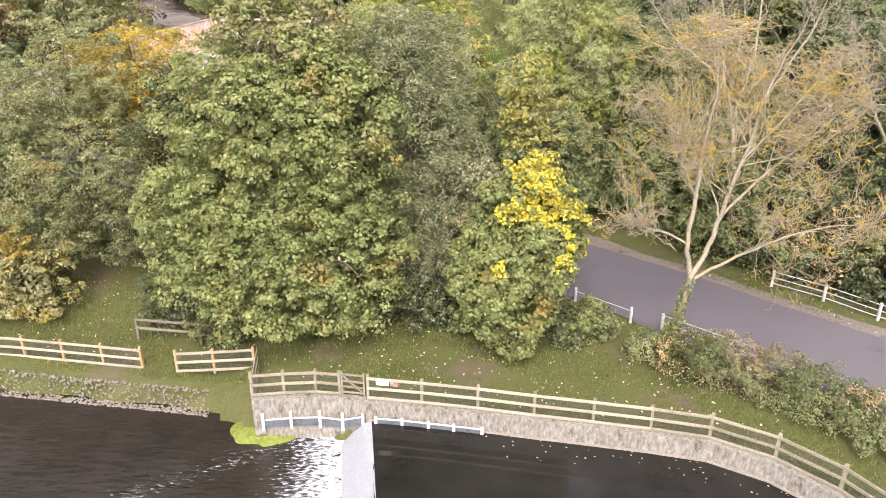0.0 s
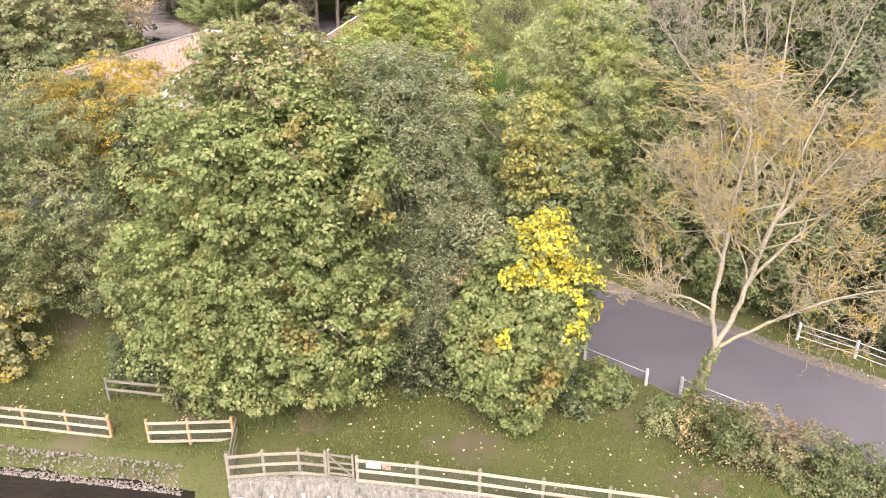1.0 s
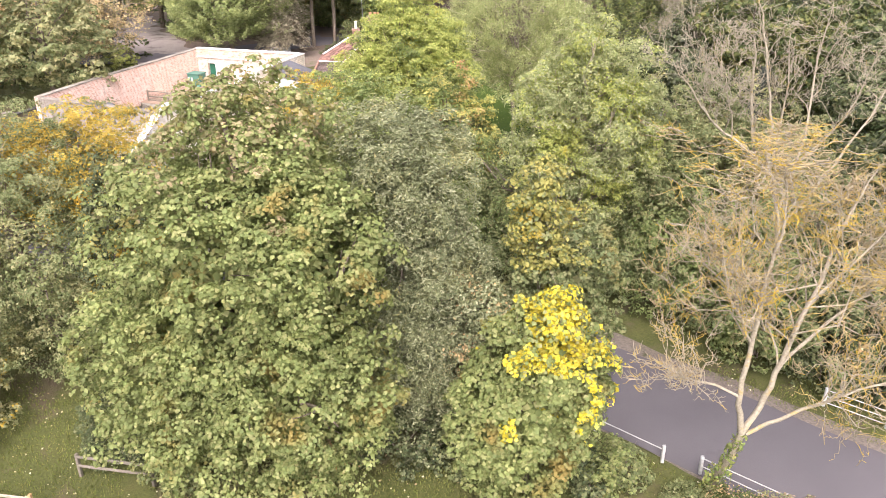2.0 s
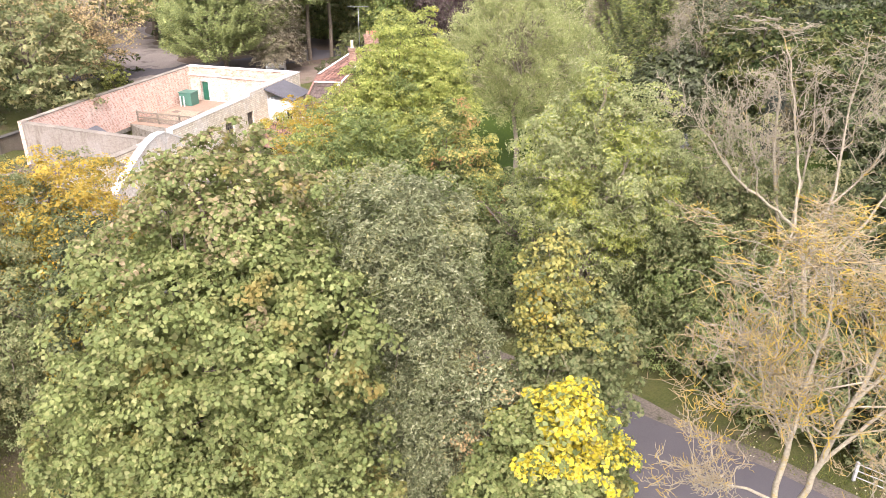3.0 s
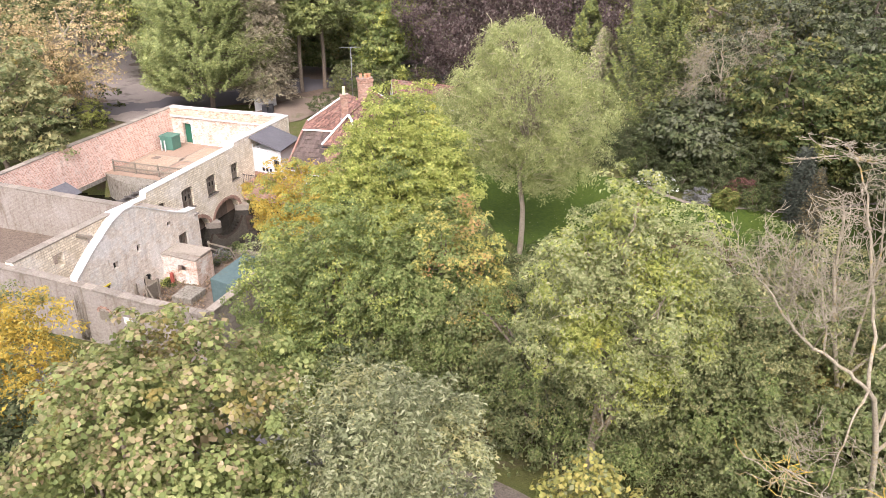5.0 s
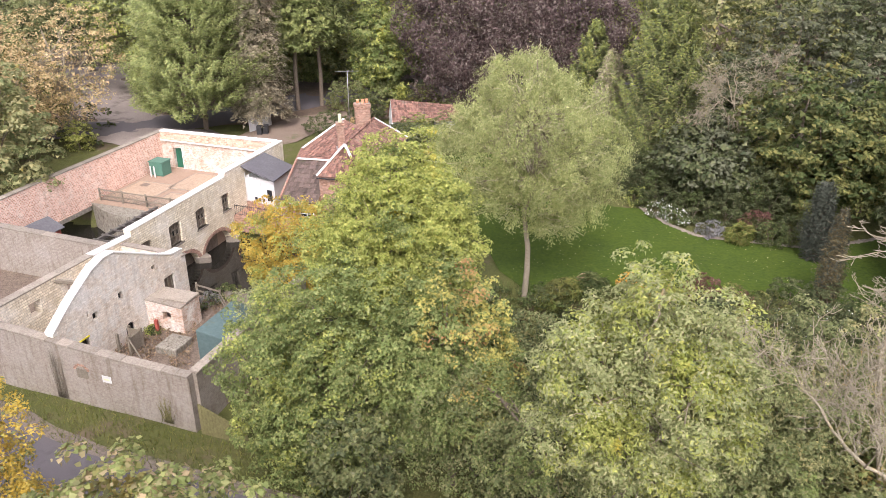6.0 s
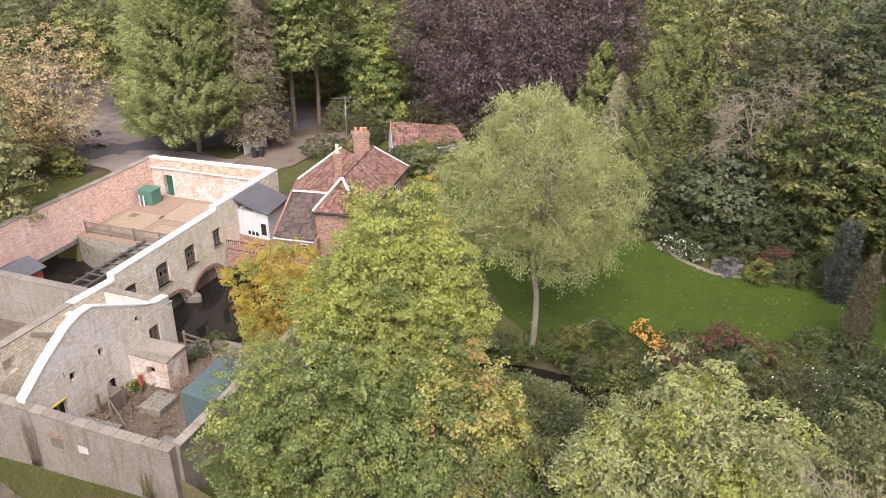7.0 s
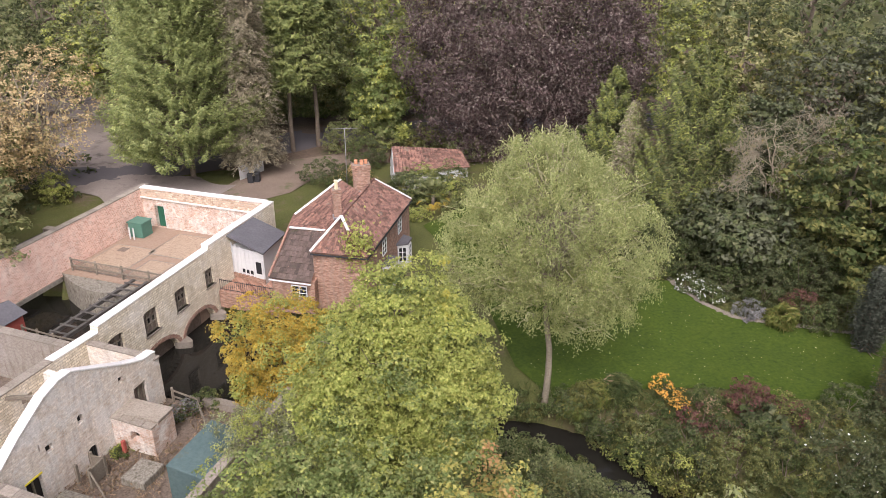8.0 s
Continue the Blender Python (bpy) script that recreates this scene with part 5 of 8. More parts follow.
vv = [bm.verts.new(mp(u, v, z)) for u, v, z in ((23.6, -12.9, 0.45), (27.3, -12.9, 0.45), (27.3, -10.3, 0.45), (23.6, -10.3, 0.45), (23.6, -12.9, 2.3), (27.3, -12.9, 2.3), (27.3, -10.3, 2.65), (23.6, -10.3, 2.65))]
for f in ((0, 1, 2, 3), (4, 7, 6, 5), (0, 4, 5, 1), (1, 5, 6, 2), (2, 6, 7, 3), (3, 7, 4, 0)):
    bm.faces.new([vv[k] for k in f])
bmesh.ops.bevel(bm, geom=bm.edges[:], offset=0.03, segments=1, affect='EDGES')
part("shell", bm, TEALP, tk)

# ---- house ----


def pantiles(a, b, c, d, rows, cols, material, parent, amp=0.03, lap=0.035, label=""):
    """Courses of wavy tiles over the slope a-b (eave) d-c (top), one part a course."""
    a, b, c, d = map(Vector, (a, b, c, d))
    nrm = (b - a).cross(d - a).normalized()
    if nrm.z < 0:
        nrm = -nrm
    for r in range(rows):
        bm = bmesh.new()
        t0, t1 = r / rows, (r + 1) / rows
        low = [a.lerp(d, t0).lerp(b.lerp(c, t0), k / (cols * 3)) for k in range(cols * 3 + 1)]
        top = [a.lerp(d, t1).lerp(b.lerp(c, t1), k / (cols * 3)) for k in range(cols * 3 + 1)]
        wob = [amp * (1 if k % 3 == 1 else (-0.4 if k % 3 == 2 else 0.2)) + 0.014 * noise.noise(Vector((k * 0.9, r * 1.7, a.x))) for k in range(cols * 3 + 1)]
        for j in range(cols):
            ks = range(3 * j, 3 * j + 4)
            jut = 0.012 * noise.noise(Vector((j * 3.1, r * 2.3, a.y)))
            lv = [bm.verts.new(low[k] + nrm * (wob[k] + lap + jut)) for k in ks]
            tv = [bm.verts.new(top[k] + nrm * (wob[k] + jut)) for k in ks]
            bv = [bm.verts.new(low[k] - nrm * 0.02) for k in ks]
            for k in range(3):
                bm.faces.new((lv[k], lv[k + 1], tv[k + 1], tv[k]))
                bm.faces.new((bv[k], bv[k + 1], lv[k + 1], lv[k]))
        part("tile_course", bm, material, parent, label)


house = thing("mill_house", "brick cottage with clay pantile roofs and two chimneys", "house", kind="")
A, B, C, D = Vector((-7.27, 77.16, 7.0)), Vector((-5.6, 84.6, 7.05)), Vector((-9.35, 75.75, 4.95)), Vector((-5.35, 74.9, 4.95))
Ee, T, K = Vector((-2.75, 85.3, 5.1)), Vector((-8.2, 84.8, 6.9)), Vector((-11.35, 81.5, 5.3))
SL, SR, EL, ER = Vector((-11.5, 79.8, 5.0)), Vector((-8.75, 79.1, 5.05)), Vector((-12.35, 75.8, 3.0)), Vector((-9.3, 74.95, 3.0))
H0 = 0.3
bm = bmesh.new()
prism(bm, [(C.x + 0.15, C.y + 0.15), (D.x - 0.15, D.y + 0.15), (Ee.x - 0.2, Ee.y - 0.1), (-7.0, 86.4), (-7.6, 84)], H0, 4.95)
part("wall", bm, HOUSEBRICK, house)
bm = bmesh.new()
prism(bm, [(EL.x + 0.15, EL.y + 0.15), (ER.x + 0.2, ER.y + 0.1), (-8.6, 79.5), (-7.2, 86), (-8.4, 85.2), (-11.2, 81.6)], H0, 2.95)
part("wall", bm, HOUSEBRICK, house)
bm = bmesh.new()
slab(bm, [EL + Vector((0.2, 0.2, -0.05)), ER + Vector((0, 0.2, -0.05)), SR + Vector((0, 0, -0.05)), SL + Vector((0.2, 0, -0.05))], 2.0)
slab(bm, [SL + Vector((0.2, 0, -0.08)), SR + Vector((0, 0, -0.08)), T + Vector((0, 0, -0.1)), K + Vector((0.1, 0, -0.1))], 2.5)
part("wall", bm, HOUSEBRICK, house)
bm = bmesh.new()
slab(bm, [B + Vector((-0.3, -0.2, -0.12)), Ee + Vector((-0.3, -0.1, -0.12)), Vector((-7.0, 86.4, 4.9))], 0.3)
part("wall", bm, HOUSEBRICK, house)
Dx = D + Vector((-0.02, 0, 0))
pantiles(Dx, Ee, B, A, 12, 30, TILE, house)
pantiles(C, D, A + Vector((0.02, 0, 0)), A - Vector((0.02, 0, 0)), 9, 14, TILE, house)
pantiles(SR, SR.lerp(C, 0.99), A - Vector((0.05, 0, 0)), A, 8, 8, TILE, house)
pantiles(SL, SR, A.lerp(B, 0.6), T, 12, 16, TILE, house)
pantiles(SR, A, B, A.lerp(B, 0.58), 6, 14, TILE, house)
pantiles(SL, SL.lerp(K, 0.98), T, T - Vector((0.02, 0, 0)), 6, 6, TILE, house)
pantiles(EL, ER, SR - Vector((0, 0, 0.06)), SL - Vector((0, 0, 0.06)), 9, 11, SLATE, house, 0.02)


def ridge_line(p, q, mat, w=0.2, h=0.12, name="ridge_tile"):
    k = max(1, int((q - p).length / 0.45))
    for i in range(k):
        bm = bmesh.new()
        box_between(bm, p.lerp(q, i / k), p.lerp(q, (i + 0.96) / k), w, h, 0.03)
        part(name, bm, mat, house)


up = Vector((0, 0, 0.06))
ridge_line(A + up, B + up, TILE)
for p, q in ((C, A), (A, A + Vector((0.55, -0.9, -0.75))), (B, Ee), (SL, SR), (K, T)):
    bm = bmesh.new()
    box_between(bm, p + up, q + up, 0.2 if p is not B else 0.12, 0.1, 0.02)
    part("flashing", bm, WHITE, house, "white mortar verge")
bm = bmesh.new()
box_between(bm, EL + up, SL + up, 0.16, 0.14, 0.02)
box_between(bm, SL + up, K + up, 0.16, 0.14, 0.02)
part("verge", bm, TILE, house)
for p, q in ((EL, ER), (C, D), (D, Ee)):
    bm = bmesh.new()
    box_between(bm, p + Vector((0, -0.08, -0.12)), q + Vector((0, -0.08, -0.12)), 0.1, 0.1, 0.02)
    part("gutter", bm, PAINTW if p is EL else BLACKP, house)


def chimney(x, y, z0, z1, w, d, rz, pots, pot_mat, name="chimney"):
    ch = part(name, box(bmesh.new(), (-w / 2, -d / 2, z0), (w / 2, d / 2, z1), 0.01), HOUSEBRICK, house, "brick chimney stack")
    ch.matrix_local = Matrix.Translation((x, y, 0)) @ Matrix.Rotation(rz, 4, 'Z')
    for zz, e in ((z1 - 0.3, 0.05), (z1 - 0.12, 0.08), (z1, 0.04)):
        part("course", box(bmesh.new(), (-w / 2 - e, -d / 2 - e, zz), (w / 2 + e, d / 2 + e, zz + 0.1), 0.01), HOUSEBRICK, ch)
    part("lead_skirt", box(bmesh.new(), (-w / 2 - 0.08, -d / 2 - 0.08, z0 + 0.55), (w / 2 + 0.08, d / 2 + 0.08, z0 + 0.75), 0.01), METAL, ch)
    for px_, py_, ph in pots:
        bm = bmesh.new()
        tube(bm, [(px_, py_, z1 + 0.1), (px_, py_, z1 + 0.2), (px_, py_, z1 + ph - 0.08), (px_, py_, z1 + ph)], [0.15, 0.13, 0.12, 0.15], 10)
        part("pot", bm, pot_mat, ch, "chimney pot")
    return ch


chimney(-6.45, 83.5, 5.9, 8.55, 1.25, 0.75, 0.23, [(-0.35, 0.1, 0.4), (0.05, -0.1, 0.42), (0.38, 0.05, 0.4)], TERRA)
chimney(-7.85, 79.6, 5.3, 8.0, 0.55, 0.55, 0.23, [(0, 0, 0.75)], CREAM)
bm = bmesh.new()
tube(bm, [(-7.75, 85.0, 6.5), (-7.72, 85.0, 11.0)], [0.03, 0.025], 6)
ant = part("aerial_mast", bm, METAL, house, "television aerial on a mast")
for k, (dx, dy, L) in enumerate(((1.0, 0.1, 1.0), (0.1, 1.0, 0.35), (0.1, 1.0, 0.3))):
    bm = bmesh.new()
    o = Vector((-7.72 + (k - 0.8) * 0.35 * (k > 0), 85.0, 10.95))
    box_between(bm, o - Vector((dx, dy, 0)) * L, o + Vector((dx, dy, 0)) * L, 0.03, 0.03)
    part("aerial_rod", bm, METAL, ant)


def sash(parent, at, right, w, h, name="window", deep=0.06, bars=(2, 3)):
    """A white sash window; right: the way along the wall."""
    at, right = Vector(at), Vector(right).normalized()
    outv = Vector((right.y, -right.x, 0))
    win = part(name, box_between(bmesh.new(), at + outv * 0.01, at + right * w + outv * 0.01, 0.02, h), GLASSD, parent, "white framed sash window")
    for i in range(bars[0] + 1):
        p = at + right * (w * i / bars[0]) + outv * 0.03
        part("frame", box_between(bmesh.new(), p - Vector((0, 0, h / 2)), p + Vector((0, 0, h / 2)), 0.06, 0.06), PAINTW, win)
    for i in range(bars[1] + 1):
        p = at + outv * 0.034 + Vector((0, 0, -h / 2 + h * i / bars[1]))
        part("frame", box_between(bmesh.new(), p, p + right * w, 0.05, 0.06 if i in (0, bars[1]) else 0.035), PAINTW, win)
    return win


fr = (ER - EL).normalized()
sash(house, EL + fr * 1.6 + Vector((0.1, -0.02, -0.75)), (fr.x, fr.y, 0), 1.1, 0.8, bars=(2, 3))
er = (Ee - D)
er.z = 0
er.normalize()
wr = Vector((er.y, -er.x, 0))
for s, zc in ((3.4, 4.0), (7.2, 4.1)):
    sash(house, D + er * s + wr * -0.1 + Vector((0, 0, zc - 4.95)), er, 0.9, 1.1)
for s in (3.3, 7.0):
    q = D + er * s + wr * -0.1
    q.z = 0
    o = [q, q + wr * 0.7 + er * 0.35, q + wr * 0.7 + er * 1.35, q + er * 1.7]
    bay = part("bay_window", prism(bmesh.new(), [(p.x, p.y) for p in o], 0.3, 2.7), PAINTW, house, "white bay window")
    c = sum(o, Vector()) / 4
    part("bay_roof", prism(bmesh.new(), [(p.x + (p.x - c.x) * 0.15, p.y + (p.y - c.y) * 0.15) for p in o], 2.7, 2.85), FELT, bay, "grey felt bay roof")
    for p, r in zip(o, o[1:]):
        sash(bay, p.lerp(r, 0.12) + Vector((0, 0, 1.9)) , r - p, (r - p).length * 0.76, 1.2, "pane", bars=(2, 3))
# lean-to porch of white boards
porch = thing("porch", "white boarded lean-to porch with grey felt roof", "porch")
p4 = [Vector((-16.15, 79.75, 4.45)), Vector((-13.2, 78.25, 3.65)), Vector((-12.2, 81.9, 3.7)), Vector((-14.9, 83.1, 4.5))]
part("roof", slab(bmesh.new(), p4, 0.12), FELT, porch)
f0, f1 = Vector((-16.0, 80.15, 0)), Vector((-13.35, 78.8, 0))
fd = (f1 - f0).normalized()
fo = Vector((fd.y, -fd.x, 0))
part("wall", prism(bmesh.new(), [(p.x, p.y) for p in (f0, f1, Vector((-12.5, 81.6, 0)), Vector((-14.9, 82.7, 0)))], 0.3, 3.4), PAINTW, porch)
part("plinth", box_between(bmesh.new(), f0 + fo * 0.03 + Vector((0, 0, 0.8)), f1 + fo * 0.03 + Vector((0, 0, 0.8)), 0.08, 1.0), HOUSEBRICK, porch, "low brick plinth")
part("glazing", box_between(bmesh.new(), f0 + fd * 0.15 + fo * 0.03 + Vector((0, 0, 2.35)), f0 + fd * 2.0 + fo * 0.03 + Vector((0, 0, 2.35)), 0.02, 1.9), PAINTW, porch)
for k in range(6):
    p = f0 + fd * (0.1 + 0.38 * k) + fo * 0.06
    part("mullion", box_between(bmesh.new(), p + Vector((0, 0, 1.3)), p + Vector((0, 0, 3.75 - 0.1 * k)), 0.07, 0.07), PAINTW, porch)
for k in (2, 3, 4):
    p = f0 + fd * (0.17 + 0.38 * k) + fo * 0.05
    part("pane", box_between(bmesh.new(), p + Vector((0, 0, 1.62)), p + fd * 0.26 + Vector((0, 0, 1.62)), 0.02, 0.3), GLASSD, porch)
pd = part("door", box_between(bmesh.new(), f0 + fd * 2.15 + fo * 0.04 + Vector((0, 0, 1.75)), f0 + fd * 2.9 + fo * 0.04 + Vector((0, 0, 1.75)), 0.05, 2.1), PAINTW, porch, "white half-glazed door")
part("pane", box_between(bmesh.new(), f0 + fd * 2.28 + fo * 0.08 + Vector((0, 0, 2.15)), f0 + fd * 2.77 + fo * 0.08 + Vector((0, 0, 2.15)), 0.02, 0.95), GLASSD, pd)
part("house_terrace", mill_box(bmesh.new(), 4.5, 8.6, -5.5, -0.4, -0.5, 0.85), HOUSEBRICK, porch, "raised brick terrace")
hf = thing("iron_fence", "dark iron railing on the terrace", "fence")
i0, i1 = mp(8.5, -0.5, 0.86), mp(8.5, -5.2, 0.86)
for k in range(28):
    p = i0.lerp(i1, k / 27)
    part("bar", box_between(bmesh.new(), p, p + Vector((0, 0, 0.95)), 0.025, 0.025), BLACKP, hf)
for h in (0.12, 0.85):
    part("rail", box_between(bmesh.new(), i0 + Vector((0, 0, h)), i1 + Vector((0, 0, h)), 0.03, 0.04), BLACKP, hf)
# outbuilding
out = thing("outbuilding", "low outbuilding with an orange pantile roof", "outbuilding")
o0, o1, o2, o3 = Vector((-4.9, 98.0, 2.9)), Vector((2.6, 102.4, 1.9)), Vector((1.6, 104.9, 3.0)), Vector((-5.2, 100.6, 4.7))
part("wall", prism(bmesh.new(), [(-4.8, 98.3), (2.3, 102.6), (1.0, 106.0), (-5.6, 103.0)], 0.0, 1.85), PAINTW, out)
part("gable", slab(bmesh.new(), [Vector((-4.95, 98.1, 2.7)), Vector((-5.2, 100.6, 4.6)), Vector((-5.6, 103.0, 2.2))], 0.2), PAINTW, out)
pantiles(o0, o1, o2, o3, 9, 22, TILE, out, 0.05)
pantiles(Vector((1.0, 106.4, 1.9)), Vector((-5.8, 103.2, 2.2)), o3, o2, 9, 22, TILE, out, 0.05)
# wheelie bins and a white screen by the lane
scr = thing("board_screen", "leaning white painted board screen", "screen")
s0, s1 = Vector((-20.6, 101.5, 0.7)), Vector((-18.8, 104.5, 0.7))
for k in range(5):
    p, q = s0.lerp(s1, k / 5), s0.lerp(s1, (k + 0.97) / 5)
    part("board", slab(bmesh.new(), [p, q, q + Vector((-0.06, 0.04, 1.6 - 0.08 * k)), p + Vector((-0.06, 0.04, 1.6 - 0.08 * k))], 0.04), PAINTW, scr)
for x, y in ((-19.4, 100.9), (-18.8, 101.2)):
    wb = thing("wheelie_bin", "black plastic wheelie bin beside the screen", "bin", group="bins")
    part("body", box(bmesh.new(), (x - 0.28, y - 0.3, 0.75), (x + 0.28, y + 0.3, 1.7), 0.04), BLACKP, wb)
    part("lid", box(bmesh.new(), (x - 0.3, y - 0.34, 1.705), (x + 0.3, y + 0.32, 1.79), 0.03), BLACKP, wb)
# lawn
LAWN_LINE = [(-2.0, 90.0), (2.5, 78.0), (4.2, 68.5), (6.0, 65.4), (9.0, 65.6), (12.5, 66.3), (17.0, 66.0), (21.0, 65.0), (25.0, 62.8), (30.0, 61.8), (40.0, 62.0), (40.0, 74.4), (33.2, 73.8), (29.9, 72.5), (27.0, 72.3), (24.5, 73.0), (22.2, 73.4), (19.9, 74.4), (18.2, 76.3), (17.2, 78.3), (16.8, 79.6), (14.5, 80.0), (11.0, 84.0), (8.0, 92.0), (4.0, 97.0)]
lw = sheet("lawn", LAWN_LINE, 0.0, LAWN, "smooth mown garden lawn", "lawn")
bmx = bmesh.new()
bmx.from_mesh(lw.data)
bmesh.ops.subdivide_edges(bmx, edges=bmx.edges[:], cuts=5, use_grid_fill=True)
for v in bmx.verts:
    v.co.z = gz(v.co.x, v.co.y) + 0.09
bmx.to_mesh(lw.data)
bmx.free()
# gravel edging between the lawn and the bed behind it
BED_EDGE = [(40.0, 74.5), (33.2, 73.9), (29.9, 72.6), (27.0, 72.4), (24.5, 73.1), (22.2, 73.5), (19.9, 74.5), (18.2, 76.4), (17.2, 78.4), (16.8, 80.0)]
bed = thing("bed_edging", "narrow grey gravel edging along the flower bed", "edging", kind="structure")
rng = np.random.default_rng(44)
vs, qs = [], []
cob = np.array([(-1, -1, -1), (1, -1, -1), (1, 1, -1), (-1, 1, -1), (-0.7, -0.7, 1), (0.7, -0.7, 1), (0.7, 0.7, 1), (-0.7, 0.7, 1)], float) * 0.5
cobf = np.array([(4, 5, 6, 7), (0, 1, 5, 4), (1, 2, 6, 5), (2, 3, 7, 6), (3, 0, 4, 7)])
for i in range(2200):
    t = rng.random() * (len(BED_EDGE) - 1.001)
    k = int(t)
    (xa, ya), (xb, yb) = BED_EDGE[k], BED_EDGE[k + 1]
    x = xa + (xb - xa) * (t - k) + rng.normal() * 0.08
    y = ya + (yb - ya) * (t - k) + rng.normal() * 0.08
    s = 0.06 + 0.08 * rng.random()
    qs.append(cobf + 8 * i)
    vs.append(cob * np.array([s * 1.3, s, s * 0.7]) + np.array([x, y, gz(x, y) + 0.12]))
link_mesh("pebbles", quick_mesh("pebbles", np.concatenate(vs), np.concatenate(qs)), STONE_C, bed)

bf = thing("board_fence", "low algae-green board fence at the wall corner", "fence")
for k in range(14):
    t0, t1 = k / 14, (k + 0.94) / 14
    xa, ya, xb, yb = -11.9 + 2.6 * t0, 51.5 - 1.05 * t0, -11.9 + 2.6 * t1, 51.5 - 1.05 * t1
    top = 1.75 - 0.9 * t0
    bm = bmesh.new()
    slab(bm, [(xa, ya, -0.1), (xb, yb, -0.1), (xb, yb, top), (xa, ya, top)], 0.03)
    part("board", bm, MOSSBOARD, bf)

# ---- trees ----


def unit(a):
    return a / np.maximum(np.linalg.norm(a, axis=-1, keepdims=True), 1e-9)


def leaf_quads(rng, c, n, leaf, aspect=0.75, droop=0.0, fold=0.15, spread=0.35, tri=False, along=None, heart=False):
    """A folded diamond, a pointed heart, or far off one three-cornered face, for every leaf."""
    k = len(c)
    a = rng.normal(size=(k, 3))
    if along is not None:
        a = a * 0.35 + along
    a[:, 2] -= droop * 3
    a = unit(a - n * np.sum(a * n, 1, keepdims=True))
    b = np.cross(n, a)
    L = (leaf * (1 - spread + 2 * spread * rng.random(k)))[:, None]
    W = L * aspect
    lift = n * L * fold
    if tri:
        v = np.stack([c - a * L * 0.42 + b * W * 0.3, c - b * W * 0.55 - a * L * 0.1 + lift, c + a * L * 0.6 + b * W * 0.1], 1)
        return v.reshape(-1, 3), np.arange(3 * k).reshape(-1, 3)
    if heart:
        v = np.stack([c - a * L * 0.4, c - a * L * 0.12 + b * W * 0.55 + lift, c + a * L * 0.5, c - a * L * 0.04 - b * W * 0.5 + lift], 1)
        return v.reshape(-1, 3), np.arange(4 * k).reshape(-1, 4)
    v = np.stack([c - a * L * 0.5, c + b * W * 0.5 + lift, c + a * L * 0.5, c - b * W * 0.5 + lift], 1)
    return v.reshape(-1, 3), np.arange(4 * k).reshape(-1, 4)


def clump_points(rng, blobs, clumps, shell=0.75):
    """Clump centres on the uneven outer shell of a set of ellipsoids, with their outward ways."""
    bl = np.array(blobs, float)
    area = (bl[:, 3] * bl[:, 4] + bl[:, 3] * bl[:, 5] + bl[:, 4] * bl[:, 5])
    pick = rng.choice(len(bl), clumps, p=area / area.sum())
    d = unit(rng.normal(size=(clumps, 3)))
    B = bl[pick]
    ph = rng.random(3) * 6
    rough = 1 + 0.12 * np.sin(d[:, 0] * 5 + ph[0]) * np.sin(d[:, 1] * 5 + ph[1]) + 0.1 * np.sin(d[:, 2] * 7 + ph[2])
    r = (shell + (1.04 - shell) * rng.random(clumps) ** 0.6) * rough
    c = B[:, :3] + d * B[:, 3:6] * r[:, None]
    keep = np.ones(clumps, bool)
    for i, q in enumerate(bl):
        inside = np.sqrt((((c - q[:3]) / q[3:6]) ** 2).sum(1))
        keep &= (inside > 0.62) | (pick == i)
    return c[keep], d[keep]


def crown_mesh(name, seed, blobs, clumps, per, clump_r, leaf, aspect=0.75, droop=0.0, up=0.5, flat=0.6, slot_fn=None, floor_z=0.15, shell=0.55, fold=0.15, tri=False, heart=False, inner=0.0):
    """Leaves in domed clumps over the blobs."""
    rng = np.random.default_rng(seed)
    c, d = clump_points(rng, blobs, clumps, shell)
    k = len(c)
    h = unit(rng.normal(size=(k, per, 3)) + d[:, None, :] * 0.9 + np.array([0, 0, up]))
    size = clump_r * (0.6 + 0.8 * rng.random((k, 1, 1)))
    p = c[:, None, :] + h * size * (0.55 + 0.5 * rng.random((k, per, 1))) * np.array([1, 1, flat])
    p[..., 2] -= droop * size[..., 0] * rng.random((k, per)) * 1.5
    n = unit(h * 0.75 + rng.normal(size=h.shape) * 0.42 + np.array([0, 0, up * 0.8]))
    p, n = p.reshape(-1, 3), n.reshape(-1, 3)
    size = np.full(len(p), leaf)
    if inner:
        bl = np.array(blobs, float)
        m = int(k * per * inner)
        vol = bl[:, 3] * bl[:, 4] * bl[:, 5]
        B = bl[rng.choice(len(bl), m, p=vol / vol.sum())]
        di = unit(rng.normal(size=(m, 3)))
        ci = B[:, :3] + di * B[:, 3:6] * (0.3 + 0.34 * rng.random((m, 1)))
        p, n = np.concatenate([p, ci]), np.concatenate([n, unit(di + rng.normal(size=di.shape) * 0.4 + np.array([0, 0, 0.5]))])
        size = np.concatenate([size, np.full(m, leaf * 1.7)])
    ok = p[:, 2] > floor_z
    p, n, size = p[ok], n[ok], size[ok]
    v, q = leaf_quads(rng, p, n, size, aspect, droop, fold, tri=tri, heart=heart)
    return quick_mesh(name, v, q, None if slot_fn is None else slot_fn(p, rng))


